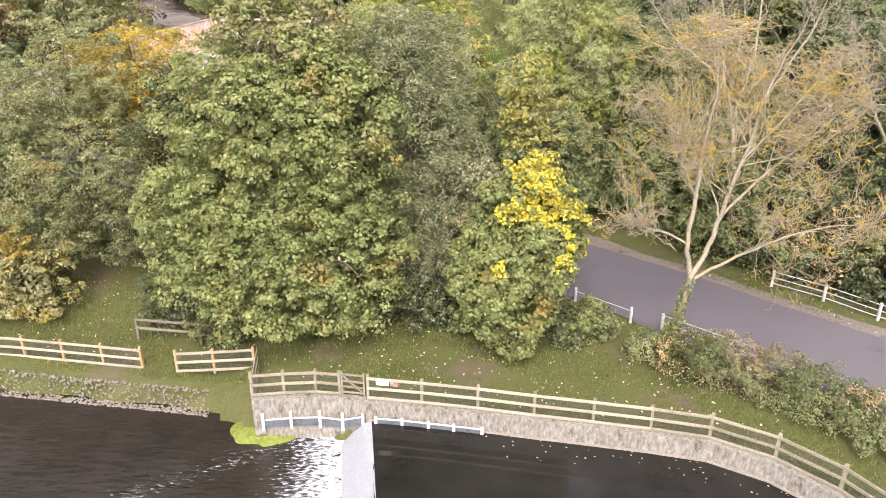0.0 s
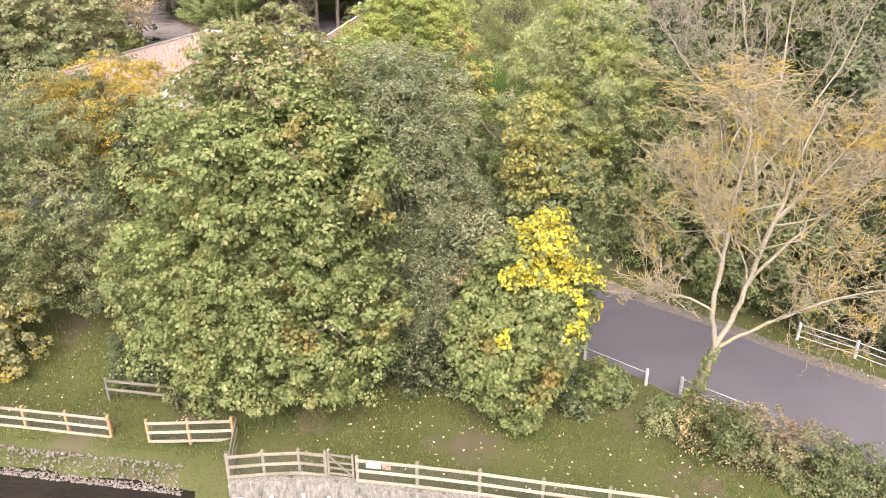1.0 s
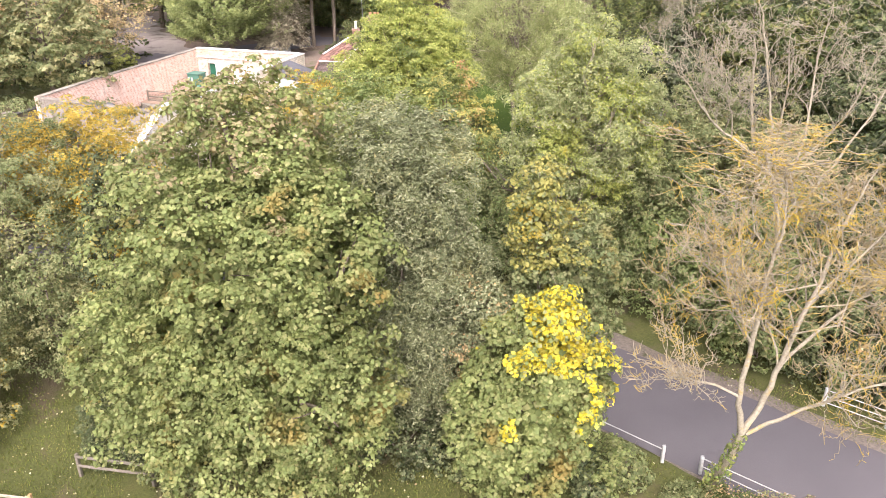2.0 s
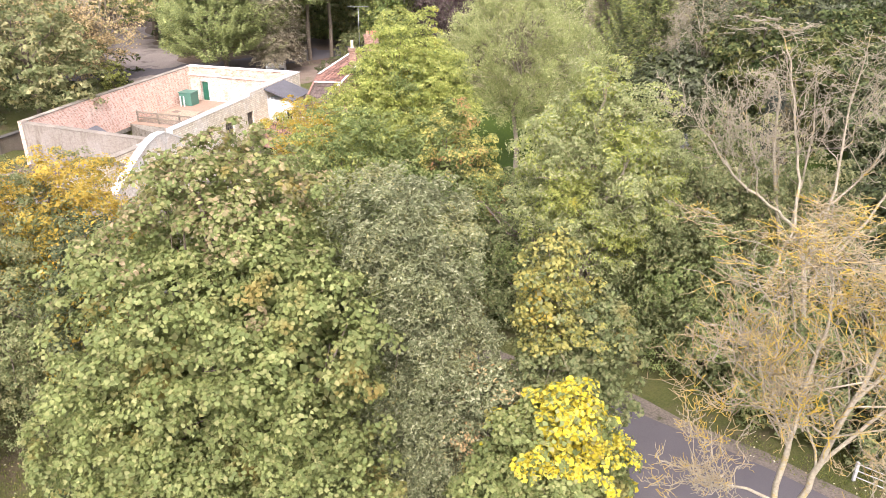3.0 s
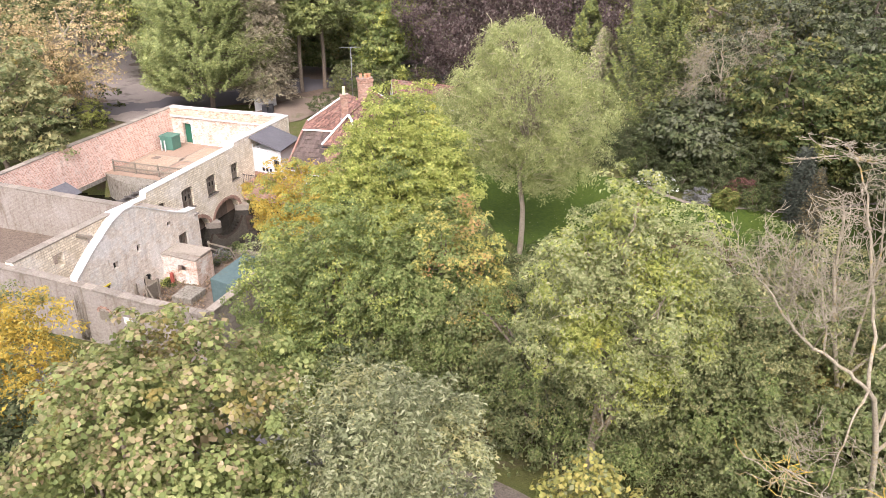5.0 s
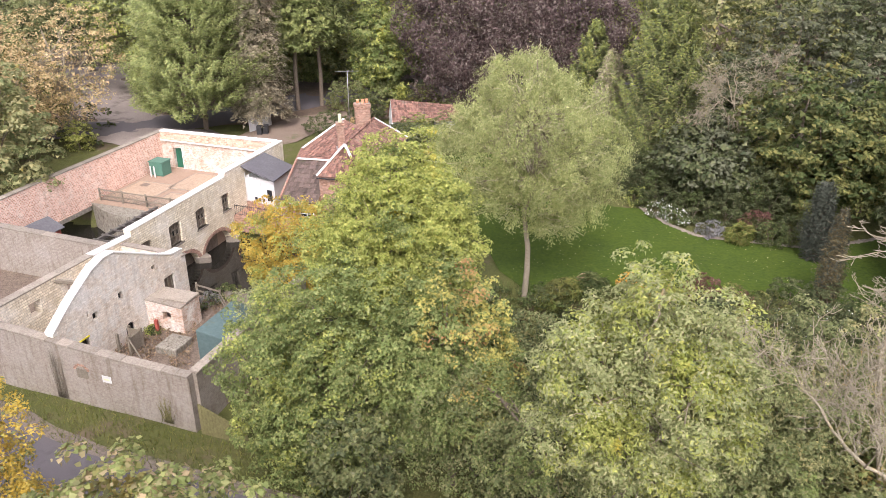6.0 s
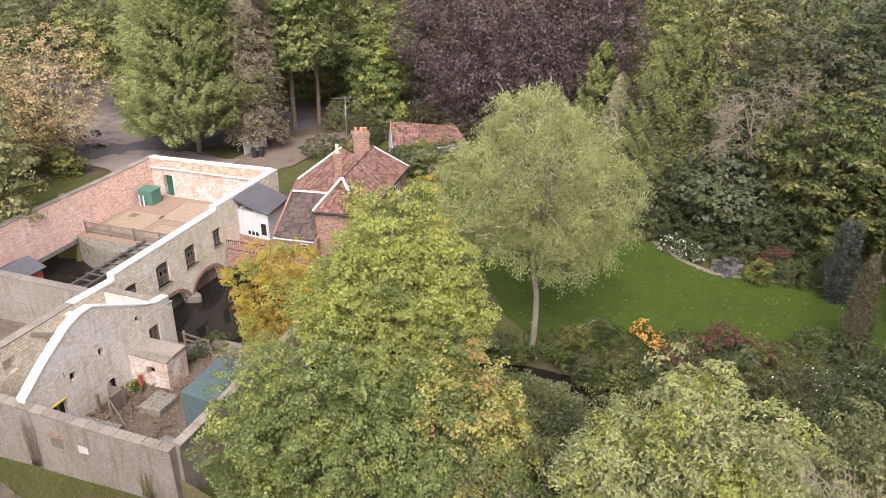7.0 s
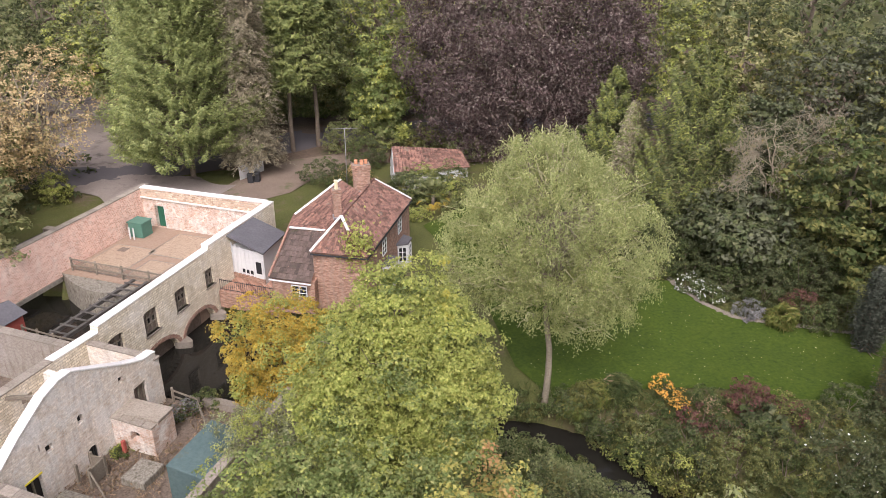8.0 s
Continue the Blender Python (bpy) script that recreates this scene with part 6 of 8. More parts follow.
def stick_mesh(name, sticks, smooth=True):
    """Round tapering sticks: (points, radii, sides) each."""
    V, Q, base = [], [], 0
    for pts, rad, sides in sticks:
        pts = np.asarray(pts, float)
        k = len(pts)
        d = np.gradient(pts, axis=0)
        d = unit(d)
        ref = np.array([0.31, 0.17, 0.93]) if abs(d[0, 2]) < 0.8 else np.array([1.0, 0.2, 0.0])
        a = unit(np.cross(d, ref))
        b = np.cross(d, a)
        t = np.arange(sides) * 2 * np.pi / sides
        ring = pts[:, None, :] + (a[:, None, :] * np.cos(t)[None, :, None] + b[:, None, :] * np.sin(t)[None, :, None]) * np.asarray(rad)[:, None, None]
        V.append(ring.reshape(-1, 3))
        ix = base + np.arange(k * sides).reshape(k, sides)
        nx = np.roll(ix, -1, axis=1)
        Q.append(np.stack([ix[:-1], nx[:-1], nx[1:], ix[1:]], -1).reshape(-1, 4))
        base += k * sides
    return quick_mesh(name, np.concatenate(V), np.concatenate(Q), smooth=smooth)


def bend(rng, a, b, k, wob):
    a, b = np.asarray(a, float), np.asarray(b, float)
    t = np.linspace(0, 1, k)[:, None]
    w = rng.normal(size=(k, 3)) * wob * np.linalg.norm(b - a) * np.sin(t * np.pi)
    return a + (b - a) * t + w


def wood_for(rng, base, blobs, r0, limbs=10, first=2):
    """Trunk and limbs that reach into the crown."""
    bl = np.array(blobs, float)
    w = bl[:, 3] * bl[:, 4] * bl[:, 5]
    mid = (bl[:, :3] * w[:, None]).sum(0) / w.sum()
    top = np.array([mid[0], mid[1], (bl[:, 2] + bl[:, 5] * 0.6).max()])
    base = np.asarray(base, float)
    trunk = bend(rng, base, top, 9, 0.02)
    st = [(trunk, np.linspace(r0, r0 * 0.2, 9), 9)]
    for i in range(limbs):
        k = rng.integers(first, 7)
        q = bl[rng.integers(len(bl))]
        dd = unit(rng.normal(size=3) + np.array([0, 0, 0.4]))
        end = q[:3] + dd * q[3:6] * 0.8
        end[2] = max(end[2], trunk[k][2] * 0.7)
        p = bend(rng, trunk[k], end, 6, 0.05)
        st.append((p, np.linspace(r0 * 0.42, r0 * 0.06, 6), 6))
        for _ in range(3):
            e2 = p[4] + unit(rng.normal(size=3) + np.array([0, 0, 0.3])) * (0.9 + rng.random() * 0.9)
            st.append((bend(rng, p[rng.integers(2, 5)], e2, 4, 0.05), np.linspace(r0 * 0.13, r0 * 0.03, 4), 4))
    return st


def tree(name, seed, base, blobs, clumps, per, clump_r, leaf, mats, label, category="tree", r0=0.22, limbs=10, bark=None, group="", **kw):
    """A tree: trunk and crown under one empty at its foot; far crowns have simpler leaves."""
    if base[1] > 36 and "tri" not in kw:
        kw["tri"], per, leaf = True, int(per * 1.45), leaf * 0.84
    if base[1] < 60:
        clumps, clump_r, leaf = int(clumps * 1.15), clump_r * 0.95, leaf * 0.88
    kw.setdefault("inner", 0.12 if base[1] < 60 else 0.04)
    th = thing(name, label, category, (0, 0, 0), group=group)
    rng = np.random.default_rng(seed + 1000)
    link_mesh("trunk", stick_mesh("trunk", wood_for(rng, base, blobs, r0, limbs)), bark or BARK, th)
    link_mesh("crown", crown_mesh("crown", seed, blobs, clumps, per, clump_r, leaf, **kw), mats, th)
    return th


def shrub(name, seed, x, y, r, h, mats, label, clumps=60, per=40, clump_r=0.3, leaf=0.1, sx=1.0, category="shrub", **kw):
    z = gz(x, y)
    th = thing(name, label, category)
    rng = np.random.default_rng(seed + 500)
    st = []
    for i in range(4):
        e = np.array([x, y, z]) + np.array([rng.normal() * r * sx * 0.5, rng.normal() * r * 0.5, h * (0.5 + 0.4 * rng.random())])
        st.append((bend(rng, (x + rng.normal() * 0.1, y + rng.normal() * 0.1, z - 0.05), e, 4, 0.05), np.linspace(0.035, 0.008, 4), 5))
    for one in st:
        link_mesh("stem", stick_mesh("stem", [one]), BARK, th)
    kw.setdefault("floor_z", z + 0.02)
    link_mesh("foliage", crown_mesh("foliage", seed, [(x, y, z + h * 0.45, r * sx, r, h * 0.55)], clumps, per, clump_r, leaf, **kw), mats, th)
    return th


def mixed(frac):
    """A share of the leaves, scattered by clump-sized drifts, takes the second material."""
    def fn(p, rng):
        w = np.sin(p[:, 0] * 1.3 + 1) * np.sin(p[:, 1] * 1.1 + 2) * np.sin(p[:, 2] * 1.5)
        return (w + rng.normal(size=len(p)) * 0.35 > (1 - 2 * frac) * 0.8).astype(int)
    return fn


def above(axis, lo, frac=0.85, noise_amp=0.5):
    axis = np.array(axis, float)

    def fn(p, rng):
        w = p @ axis + noise_amp * np.sin(p[:, 0] * 2.3) * np.sin(p[:, 1] * 2.1 + 1) * 2 + noise_amp * np.sin(p[:, 2] * 3.1)
        return ((w > lo) & (rng.random(len(p)) < frac)).astype(int)
    return fn


# big sycamore on the river green
tree("sycamore", 11, (-6.6, 30.2, -0.5), [(-6.7, 29.8, 8.0, 4.2, 3.9, 5.6), (-4.2, 29.0, 8.5, 2.6, 2.8, 4.2), (-9.2, 29.4, 4.8, 3.1, 3.1, 3.6), (-6.0, 28.6, 3.6, 4.6, 2.8, 3.2), (-6.2, 31.2, 11.4, 3.1, 3.1, 3.2)], 2150, 66, 0.52, 0.155, [F_SYC, F_SYC2], "large green sycamore with leaves starting to turn", r0=0.4, limbs=18, slot_fn=above((-0.12, 0, 1.0), 13.2, 0.4, 0.9), flat=0.6, up=0.6, aspect=1.0, heart=True)
tree("sallow", 12, (-0.6, 32.4, 0), [(-0.9, 31.2, 9.3, 2.2, 2.1, 3.9), (0.1, 31.4, 5.2, 2.1, 2.1, 3.6), (-1.7, 31.4, 4.0, 2.3, 2.2, 3.3), (-1.7, 30.6, 11.2, 1.6, 1.6, 2.3)], 1500, 70, 0.4, 0.15, [F_WIL, F_BIR], "grey-green goat willow beside the sycamore", r0=0.2, limbs=16, aspect=0.42, up=1.1, flat=1.25, tri=True, slot_fn=mixed(0.12))
tree("maple", 13, (3.0, 28.2, 0), [(2.9, 27.5, 4.0, 2.1, 1.9, 3.6), (3.3, 27.4, 6.6, 1.3, 1.2, 1.9), (4.2, 27.6, 5.2, 1.4, 1.3, 1.9), (1.7, 27.4, 3.6, 1.5, 1.4, 2.4)], 760, 56, 0.38, 0.155, [F_SYC, F_YEL], "young maple with a bright yellow top and green skirt", r0=0.13, limbs=12, slot_fn=above((0.55, -0.1, 1.0), 5.5, 0.72, 1.0), flat=0.7, aspect=1.0, heart=True)
tree("birch", 14, (3.4, 30.4, 0), [(3.2, 30.1, 9.8, 0.8, 0.8, 2.3), (4.4, 30.6, 6.8, 1.9, 1.6, 3.2), (2.9, 30.6, 4.8, 1.4, 1.4, 2.4)], 640, 46, 0.36, 0.15, [F_GRN, F_YOL], "slender yellowing tree behind the maple", r0=0.1, limbs=14, slot_fn=above((-0.6, 0, 1.0), 6.4, 0.75, 0.6), bark=PALEBARK)
tree("sallow", 15, (1.5, 30.3, 0), [(1.6, 29.9, 5.6, 1.1, 1.1, 2.2), (1.2, 30.4, 3.6, 1.4, 1.2, 2.4)], 330, 50, 0.36, 0.15, [F_WIL, F_RUS], "thin sallow with pale brown withering leaves", r0=0.09, limbs=8, slot_fn=mixed(0.15), aspect=0.5)
tree("field_tree", 16, (-16.9, 36.6, -0.6), [(-16.4, 35.2, 5.2, 3.2, 3.0, 4.6), (-19.6, 34.6, 5.2, 3.4, 3.0, 4.6), (-14.4, 36.2, 4.4, 2.2, 2.4, 3.6), (-17.2, 36.2, 9.0, 2.8, 2.6, 2.9), (-21.6, 35.6, 7.2, 2.8, 2.6, 4.0)], 1350, 44, 0.46, 0.155, [F_GRN, F_BIR], "olive green tree on the bank lawn", r0=0.22, limbs=16, slot_fn=mixed(0.3), floor_z=0.2)
tree("field_maple", 17, (-14.6, 38.2, -0.3), [(-14.8, 38.0, 8.6, 2.8, 2.6, 3.4), (-12.9, 36.4, 7.0, 1.9, 1.9, 2.8), (-17.0, 38.6, 8.2, 2.6, 2.6, 3.0)], 700, 46, 0.44, 0.155, [F_GRN, F_ORA], "field maple with amber autumn leaves", r0=0.18, limbs=12, slot_fn=mixed(0.75))
tree("thorn", 18, (-12.6, 34.6, -0.6), [(-12.4, 34.6, 6.4, 1.9, 1.9, 3.4), (-12.0, 33.8, 9.0, 1.3, 1.4, 1.8)], 300, 44, 0.42, 0.14, [F_DRK, F_ORA], "dark thorn tree with an amber branch", r0=0.12, slot_fn=mixed(0.2))
tree("hazel", 19, (-20.0, 33.0, -1.1), [(-19.6, 32.4, 1.0, 2.0, 1.6, 2.4), (-21.4, 32.2, 2.0, 2.4, 1.7, 2.9), (-24.0, 32.2, 2.4, 2.6, 1.8, 3.0)], 420, 44, 0.42, 0.155, [F_BIR, F_ORA], "yellow-green hazel bush on the bank", r0=0.08, slot_fn=mixed(0.28), floor_z=-1.1)
# beyond the road
tree("walnut", 21, (6.2, 42.0, 0), [(6.5, 41.2, 12.4, 1.5, 1.5, 2.3), (4.9, 41.2, 10.6, 1.7, 1.8, 2.2), (8.1, 40.2, 10.6, 2.0, 2.0, 2.9), (5.6, 40.9, 8.6, 2.5, 1.9, 1.9), (7.4, 41.0, 8.0, 2.6, 2.0, 2.6)], 900, 44, 0.44, 0.2, [F_PAL, F_LIM], "pale green ash tree beyond the road", r0=0.22, limbs=26, bark=PALEBARK, slot_fn=mixed(0.35), aspect=0.5, droop=0.2)
tree("elm", 22, (5.2, 44.0, 0), [(5.6, 43.6, 3.8, 3.2, 2.0, 3.6), (7.4, 41.9, 4.2, 2.2, 1.5, 3.8), (10.4, 41.0, 4.4, 3.0, 2.0, 4.2), (1.8, 46.4, 4.2, 2.8, 2.0, 4.0), (-0.8, 48.2, 4.4, 2.6, 2.0, 4.2)], 900, 44, 0.46, 0.165, [F_GRN, F_MAP], "dense green hedge trees by the road", r0=0.2, limbs=14, slot_fn=mixed(0.45), flat=1.1, droop=0.4)
tree("lime", 23, (-2.0, 54.4, 0.2), [(-1.7, 53.8, 10.9, 2.9, 3.0, 3.6), (-3.9, 53.2, 9.2, 2.3, 2.6, 3.0), (0.0, 53.2, 9.4, 1.8, 2.4, 2.9), (-2.0, 54.2, 7.6, 3.2, 3.0, 3.2)], 2300, 36, 0.46, 0.165, [F_LIM, F_MAP], "bright lime-green tree beside the mill stream", r0=0.3, limbs=16, slot_fn=mixed(0.2), flat=0.5, aspect=0.9)
tree("maple", 24, (0.6, 47.8, 0), [(0.7, 47.4, 7.2, 1.8, 1.8, 3.8), (-1.0, 47.8, 6.4, 1.8, 1.8, 3.8), (1.9, 47.6, 6.2, 1.4, 1.6, 3.4)], 620, 36, 0.44, 0.185, [F_MAP, F_AUT], "green maple with yellow and pink autumn edge", r0=0.18, limbs=16, slot_fn=above((1.0, 0, 0.55), 5.4, 0.6, 0.9), aspect=0.9)
tree("elder", 25, (-5.0, 48.8, 0), [(-5.0, 48.6, 6.4, 2.8, 2.4, 4.2), (-7.6, 49.4, 5.0, 2.2, 2.2, 4.0), (-2.9, 48.2, 6.0, 2.2, 2.0, 4.2), (-5.6, 47.8, 3.2, 3.2, 2.0, 3.0)], 1000, 36, 0.46, 0.18, [F_MAP, F_LIM], "rounded green tree by the boundary wall", r0=0.18, limbs=14, slot_fn=mixed(0.22), aspect=0.9)
tree("elder", 29, (-9.4, 58.4, 0.2), [(-10.2, 58.6, 2.7, 1.5, 1.5, 1.8), (-8.6, 57.4, 3.2, 1.9, 1.8, 2.6), (-9.0, 60.4, 2.4, 1.4, 1.5, 1.8)], 300, 36, 0.42, 0.14, [F_WIL, F_LIM], "loose grey-green elder beside the tank", r0=0.09, limbs=12, slot_fn=mixed(0.35), inner=0.05)
tree("hornbeam", 27, (4.4, 53.6, 0), [(4.6, 53.2, 3.0, 1.8, 1.6, 2.7), (6.4, 51.6, 3.0, 1.8, 1.8, 2.7)], 340, 46, 0.5, 0.17, [F_GRN, F_DRK], "deep green tree by the stream bend", r0=0.16, limbs=10, slot_fn=mixed(0.4))
tree("alder", 28, (12.0, 44.0, 0), [(10.4, 42.0, 8.2, 2.0, 1.9, 3.6), (12.5, 42.2, 8.6, 1.9, 1.9, 3.2), (14.8, 42.8, 7.2, 2.4, 2.0, 3.8), (17.2, 43.0, 6.2, 2.4, 2.0, 3.6)], 900, 46, 0.46, 0.165, [F_GRN, F_BIR], "olive green alders in the roadside copse", r0=0.18, limbs=20, bark=PALEBARK, slot_fn=mixed(0.3))
tree("cherry", 26, (-9.6, 66.0, 0.3), [(-9.6, 65.4, 4.0, 3.3, 2.8, 3.1), (-7.4, 65.2, 3.2, 2.6, 2.4, 2.7), (-9.2, 63.6, 2.4, 2.6, 2.0, 2.0)], 860, 44, 0.44, 0.16, [F_ORA, F_LIM], "small amber-yellow tree near the house", r0=0.14, slot_fn=mixed(0.28))
# bare ash trees


def bare_tree(name, seed, stems, label, wood, twig, levels=4, ivy=None, scale=1.0, reach=3.6, thick=0.62, cap=None, thin=0.006, forks=(12, 9, 6, 3), bare_stems=0, bias=(0, 0, 0.25), wob=0.1, crook=0.06):
    """A leafless tree: stems are (points, radii); twigs fork from them again and again."""
    rng = np.random.default_rng(seed)
    big, small = [], []
    queue = []
    for pts, rad in stems:
        t = np.linspace(0, len(pts) - 1, 4 * len(pts) - 3)
        fine = np.stack([np.interp(t, np.arange(len(pts)), np.asarray(pts, float)[:, a]) for a in range(3)], -1)
        for _ in range(2):
            fine[1:-1] = (fine[:-2] + 2 * fine[1:-1] + fine[2:]) / 4
        rad = np.interp(t, np.arange(len(rad)), [r * thick for r in rad])
        fine[1:-1] += rng.normal(size=(len(t) - 2, 3)) * crook
        pts = fine
        big.append((pts, rad, 9))
        L = np.linalg.norm(np.diff(pts, axis=0), axis=1).sum()
        if len(big) > bare_stems:
            queue.append((pts, rad, L, 0))
    bias = np.array(bias)
    while queue:
        pts, rad, L, lev = queue.pop()
        if lev >= levels:
            continue
        kids = forks[lev]
        for _ in range(kids):
            f = 0.28 + 0.72 * rng.random()
            i = min(int(f * (len(pts) - 1)), len(pts) - 2)
            g = f * (len(pts) - 1) - i
            p = pts[i] * (1 - g) + pts[i + 1] * g
            d = unit(pts[i + 1] - pts[i])
            out = unit(d * 0.7 + rng.normal(size=3) * 0.6 + bias)
            ln = min(L * (0.3 + 0.3 * rng.random()) * (1.2 - 0.5 * f), reach / (lev + 1))
            if ln < 0.22 * scale:
                continue
            k = 6 if lev < 2 else 4 if lev == 2 else 3
            q = bend(rng, p, p + out * ln, k, wob)
            q[-1] += np.array([0, 0, 0.12 * ln])
            r = max(thin, (rad[i] * (1 - g) + rad[i + 1] * g) * 0.45)
            rr = np.linspace(r, max(r * 0.35, thin * 0.75), k)
            (big if lev <= 1 else small).append((q, rr, 6 if lev == 0 else (4 if lev == 1 else 3)))
            queue.append((q, rr, ln, lev + 1))
    if cap:
        lo, hi = cap
        for pts, _, _ in big + small:
            z = pts[:, 2]
            pts[:, 2] = np.where(z > lo, lo + (hi - lo) * np.tanh((z - lo) / (hi - lo)), z)
    th = thing(name, label, "tree")
    link_mesh("trunk", stick_mesh("trunk", big), wood, th)
    link_mesh("crown", stick_mesh("crown", small), twig, th, "fine lichen-yellow twigs")
    if ivy is not None:
        c = []
        for pts, rad, n in ivy:
            pts = np.asarray(pts, float)
            t = rng.random(n) * (len(pts) - 1)
            i = np.minimum(t.astype(int), len(pts) - 2)
            c.append(pts[i] + (pts[i + 1] - pts[i]) * (t - i)[:, None] + unit(rng.normal(size=(n, 3))) * rad)
        c = np.concatenate(c)
        v, q = leaf_quads(rng, c, unit(rng.normal(size=c.shape)), 0.12)
        link_mesh("ivy", quick_mesh("ivy", v, q), F_IVY, th, "ivy climbing the trunk")
    return th


ash = [
    ([(9.75, 28.2, -0.1), (9.7, 27.7, 1.2), (9.62, 27.0, 2.6), (9.6, 26.5, 3.9)], [0.3, 0.24, 0.22, 0.22]),
    ([(9.6, 26.5, 3.9), (9.2, 26.4, 5.5), (9.3, 26.3, 7.6), (9.2, 26.1, 9.6), (9.4, 26.0, 11.6), (9.2, 26.0, 13.2)], [0.19, 0.16, 0.14, 0.1, 0.07, 0.03]),
    ([(9.6, 26.5, 3.9), (10.2, 26.6, 5.2), (10.5, 26.6, 7.0), (11.0, 26.5, 9.2), (11.3, 26.6, 11.2), (11.9, 26.6, 13.4)], [0.19, 0.17, 0.15, 0.12, 0.08, 0.03]),
    ([(9.75, 26.5, 3.9), (10.6, 26.4, 4.5), (11.8, 26.3, 5.3), (13.2, 26.3, 5.9), (14.8, 26.2, 6.3), (16.2, 26.2, 6.2)], [0.13, 0.11, 0.09, 0.07, 0.05, 0.02]),
    ([(9.25, 26.4, 5.4), (8.2, 26.3, 6.0), (7.2, 26.3, 6.2), (6.4, 26.3, 6.9)], [0.09, 0.07, 0.05, 0.02]),
    ([(10.4, 26.6, 6.4), (11.6, 26.8, 7.8), (13.2, 27.0, 9.2), (14.6, 27.2, 10.6)], [0.11, 0.09, 0.06, 0.02]),
    ([(10.9, 26.5, 8.8), (12.4, 26.6, 10.6), (13.4, 26.6, 12.4)], [0.09, 0.06, 0.02]),
    ([(9.25, 26.3, 7.4), (8.2, 26.0, 9.2), (7.6, 25.9, 11.2)], [0.09, 0.06, 0.02]),
]
bare_tree("ash_tree", 31, ash, "bare pale ash tree with yellow lichen and ivy trunk", PALEBARK, TWIG, 4, [(ash[0][0], 0.22, 420), (ash[0][0][:2], 0.45, 260)], bare_stems=1, forks=(16, 9, 5, 2), reach=4.0, thick=0.55, cap=(9.5, 14.2), bias=(0, 0, 0.12), thin=0.011, crook=0.025)
ash2 = [
    ([(15.2, 37.2, 0), (14.8, 37.0, 4.0), (14.2, 36.7, 7.5), (13.3, 36.4, 9.3)], [0.3, 0.26, 0.22, 0.18]),
    ([(13.3, 36.4, 9.3), (12.2, 36.3, 10.3), (10.9, 36.4, 11.1), (10.0, 36.5, 12.3), (9.05, 36.7, 13.5)], [0.15, 0.13, 0.11, 0.08, 0.02]),
    ([(13.3, 36.4, 9.3), (13.3, 37.0, 11.5), (12.8, 37.5, 14.0), (12.3, 38.0, 16.5), (12.0, 38.2, 17.8)], [0.15, 0.12, 0.09, 0.06, 0.02]),
    ([(14.2, 36.7, 7.5), (14.9, 37.2, 10.5), (15.0, 37.6, 13.5), (15.4, 38.0, 17.2)], [0.16, 0.12, 0.08, 0.02]),
    ([(14.4, 36.8, 6.6), (16.2, 36.8, 9.5), (17.6, 37.0, 12.0), (18.4, 37.2, 15.0)], [0.15, 0.12, 0.08, 0.02]),
    ([(13.3, 36.4, 9.3), (12.6, 35.8, 8.2), (12.05, 35.2, 6.95), (11.7, 34.9, 5.9)], [0.1, 0.07, 0.05, 0.02]),
    ([(11.6, 36.35, 10.7), (11.2, 36.0, 12.0), (10.6, 35.8, 13.4), (10.5, 35.8, 14.6)], [0.08, 0.06, 0.04, 0.02]),
]
bare_tree("ash_tree", 32, ash2, "tall grey half-dead ash tree beyond the road", PALEBARK, GREYTWIG, 4, reach=2.0, thick=0.42, bare_stems=1, forks=(13, 7, 4, 1), thin=0.01, cap=(14.0, 16.8), crook=0.04)
bare_tree("ash_tree", 33, [([(16.4, 41.6, 0), (15.6, 41.4, 5.0), (14.2, 41.0, 9.8), (13.7, 40.7, 12.6), (13.4, 40.4, 15.6)], [0.3, 0.25, 0.18, 0.12, 0.03]), ([(15.6, 41.4, 5.5), (15.8, 41.4, 10.5), (15.4, 41.4, 14.8)], [0.16, 0.11, 0.02]), ([(15.6, 41.3, 6.5), (18.6, 41.2, 10.0), (19.8, 41.4, 14.0)], [0.16, 0.11, 0.02])], "tall bare grey tree in the roadside copse", PALEBARK, GREYTWIG, 4, reach=1.8, thick=0.42, forks=(11, 6, 4, 1), thin=0.01, cap=(11.5, 14.6), crook=0.04)
bare_tree("ash_tree", 34, [([(22.5, 36.5, 0), (22.3, 36.2, 6.0), (22.0, 36.0, 10.0), (22.3, 36.0, 13.0)], [0.3, 0.25, 0.16, 0.03]), ([(22.2, 36.2, 5.5), (20.2, 35.6, 8.5), (19.0, 35.4, 10.5)], [0.16, 0.11, 0.02]), ([(22.2, 36.1, 6.5), (24.6, 36.2, 9.5), (25.6, 36.4, 12.5)], [0.16, 0.11, 0.02])], "bare rusty-twigged tree over the railing", PALEBARK, GREYTWIG, 4)
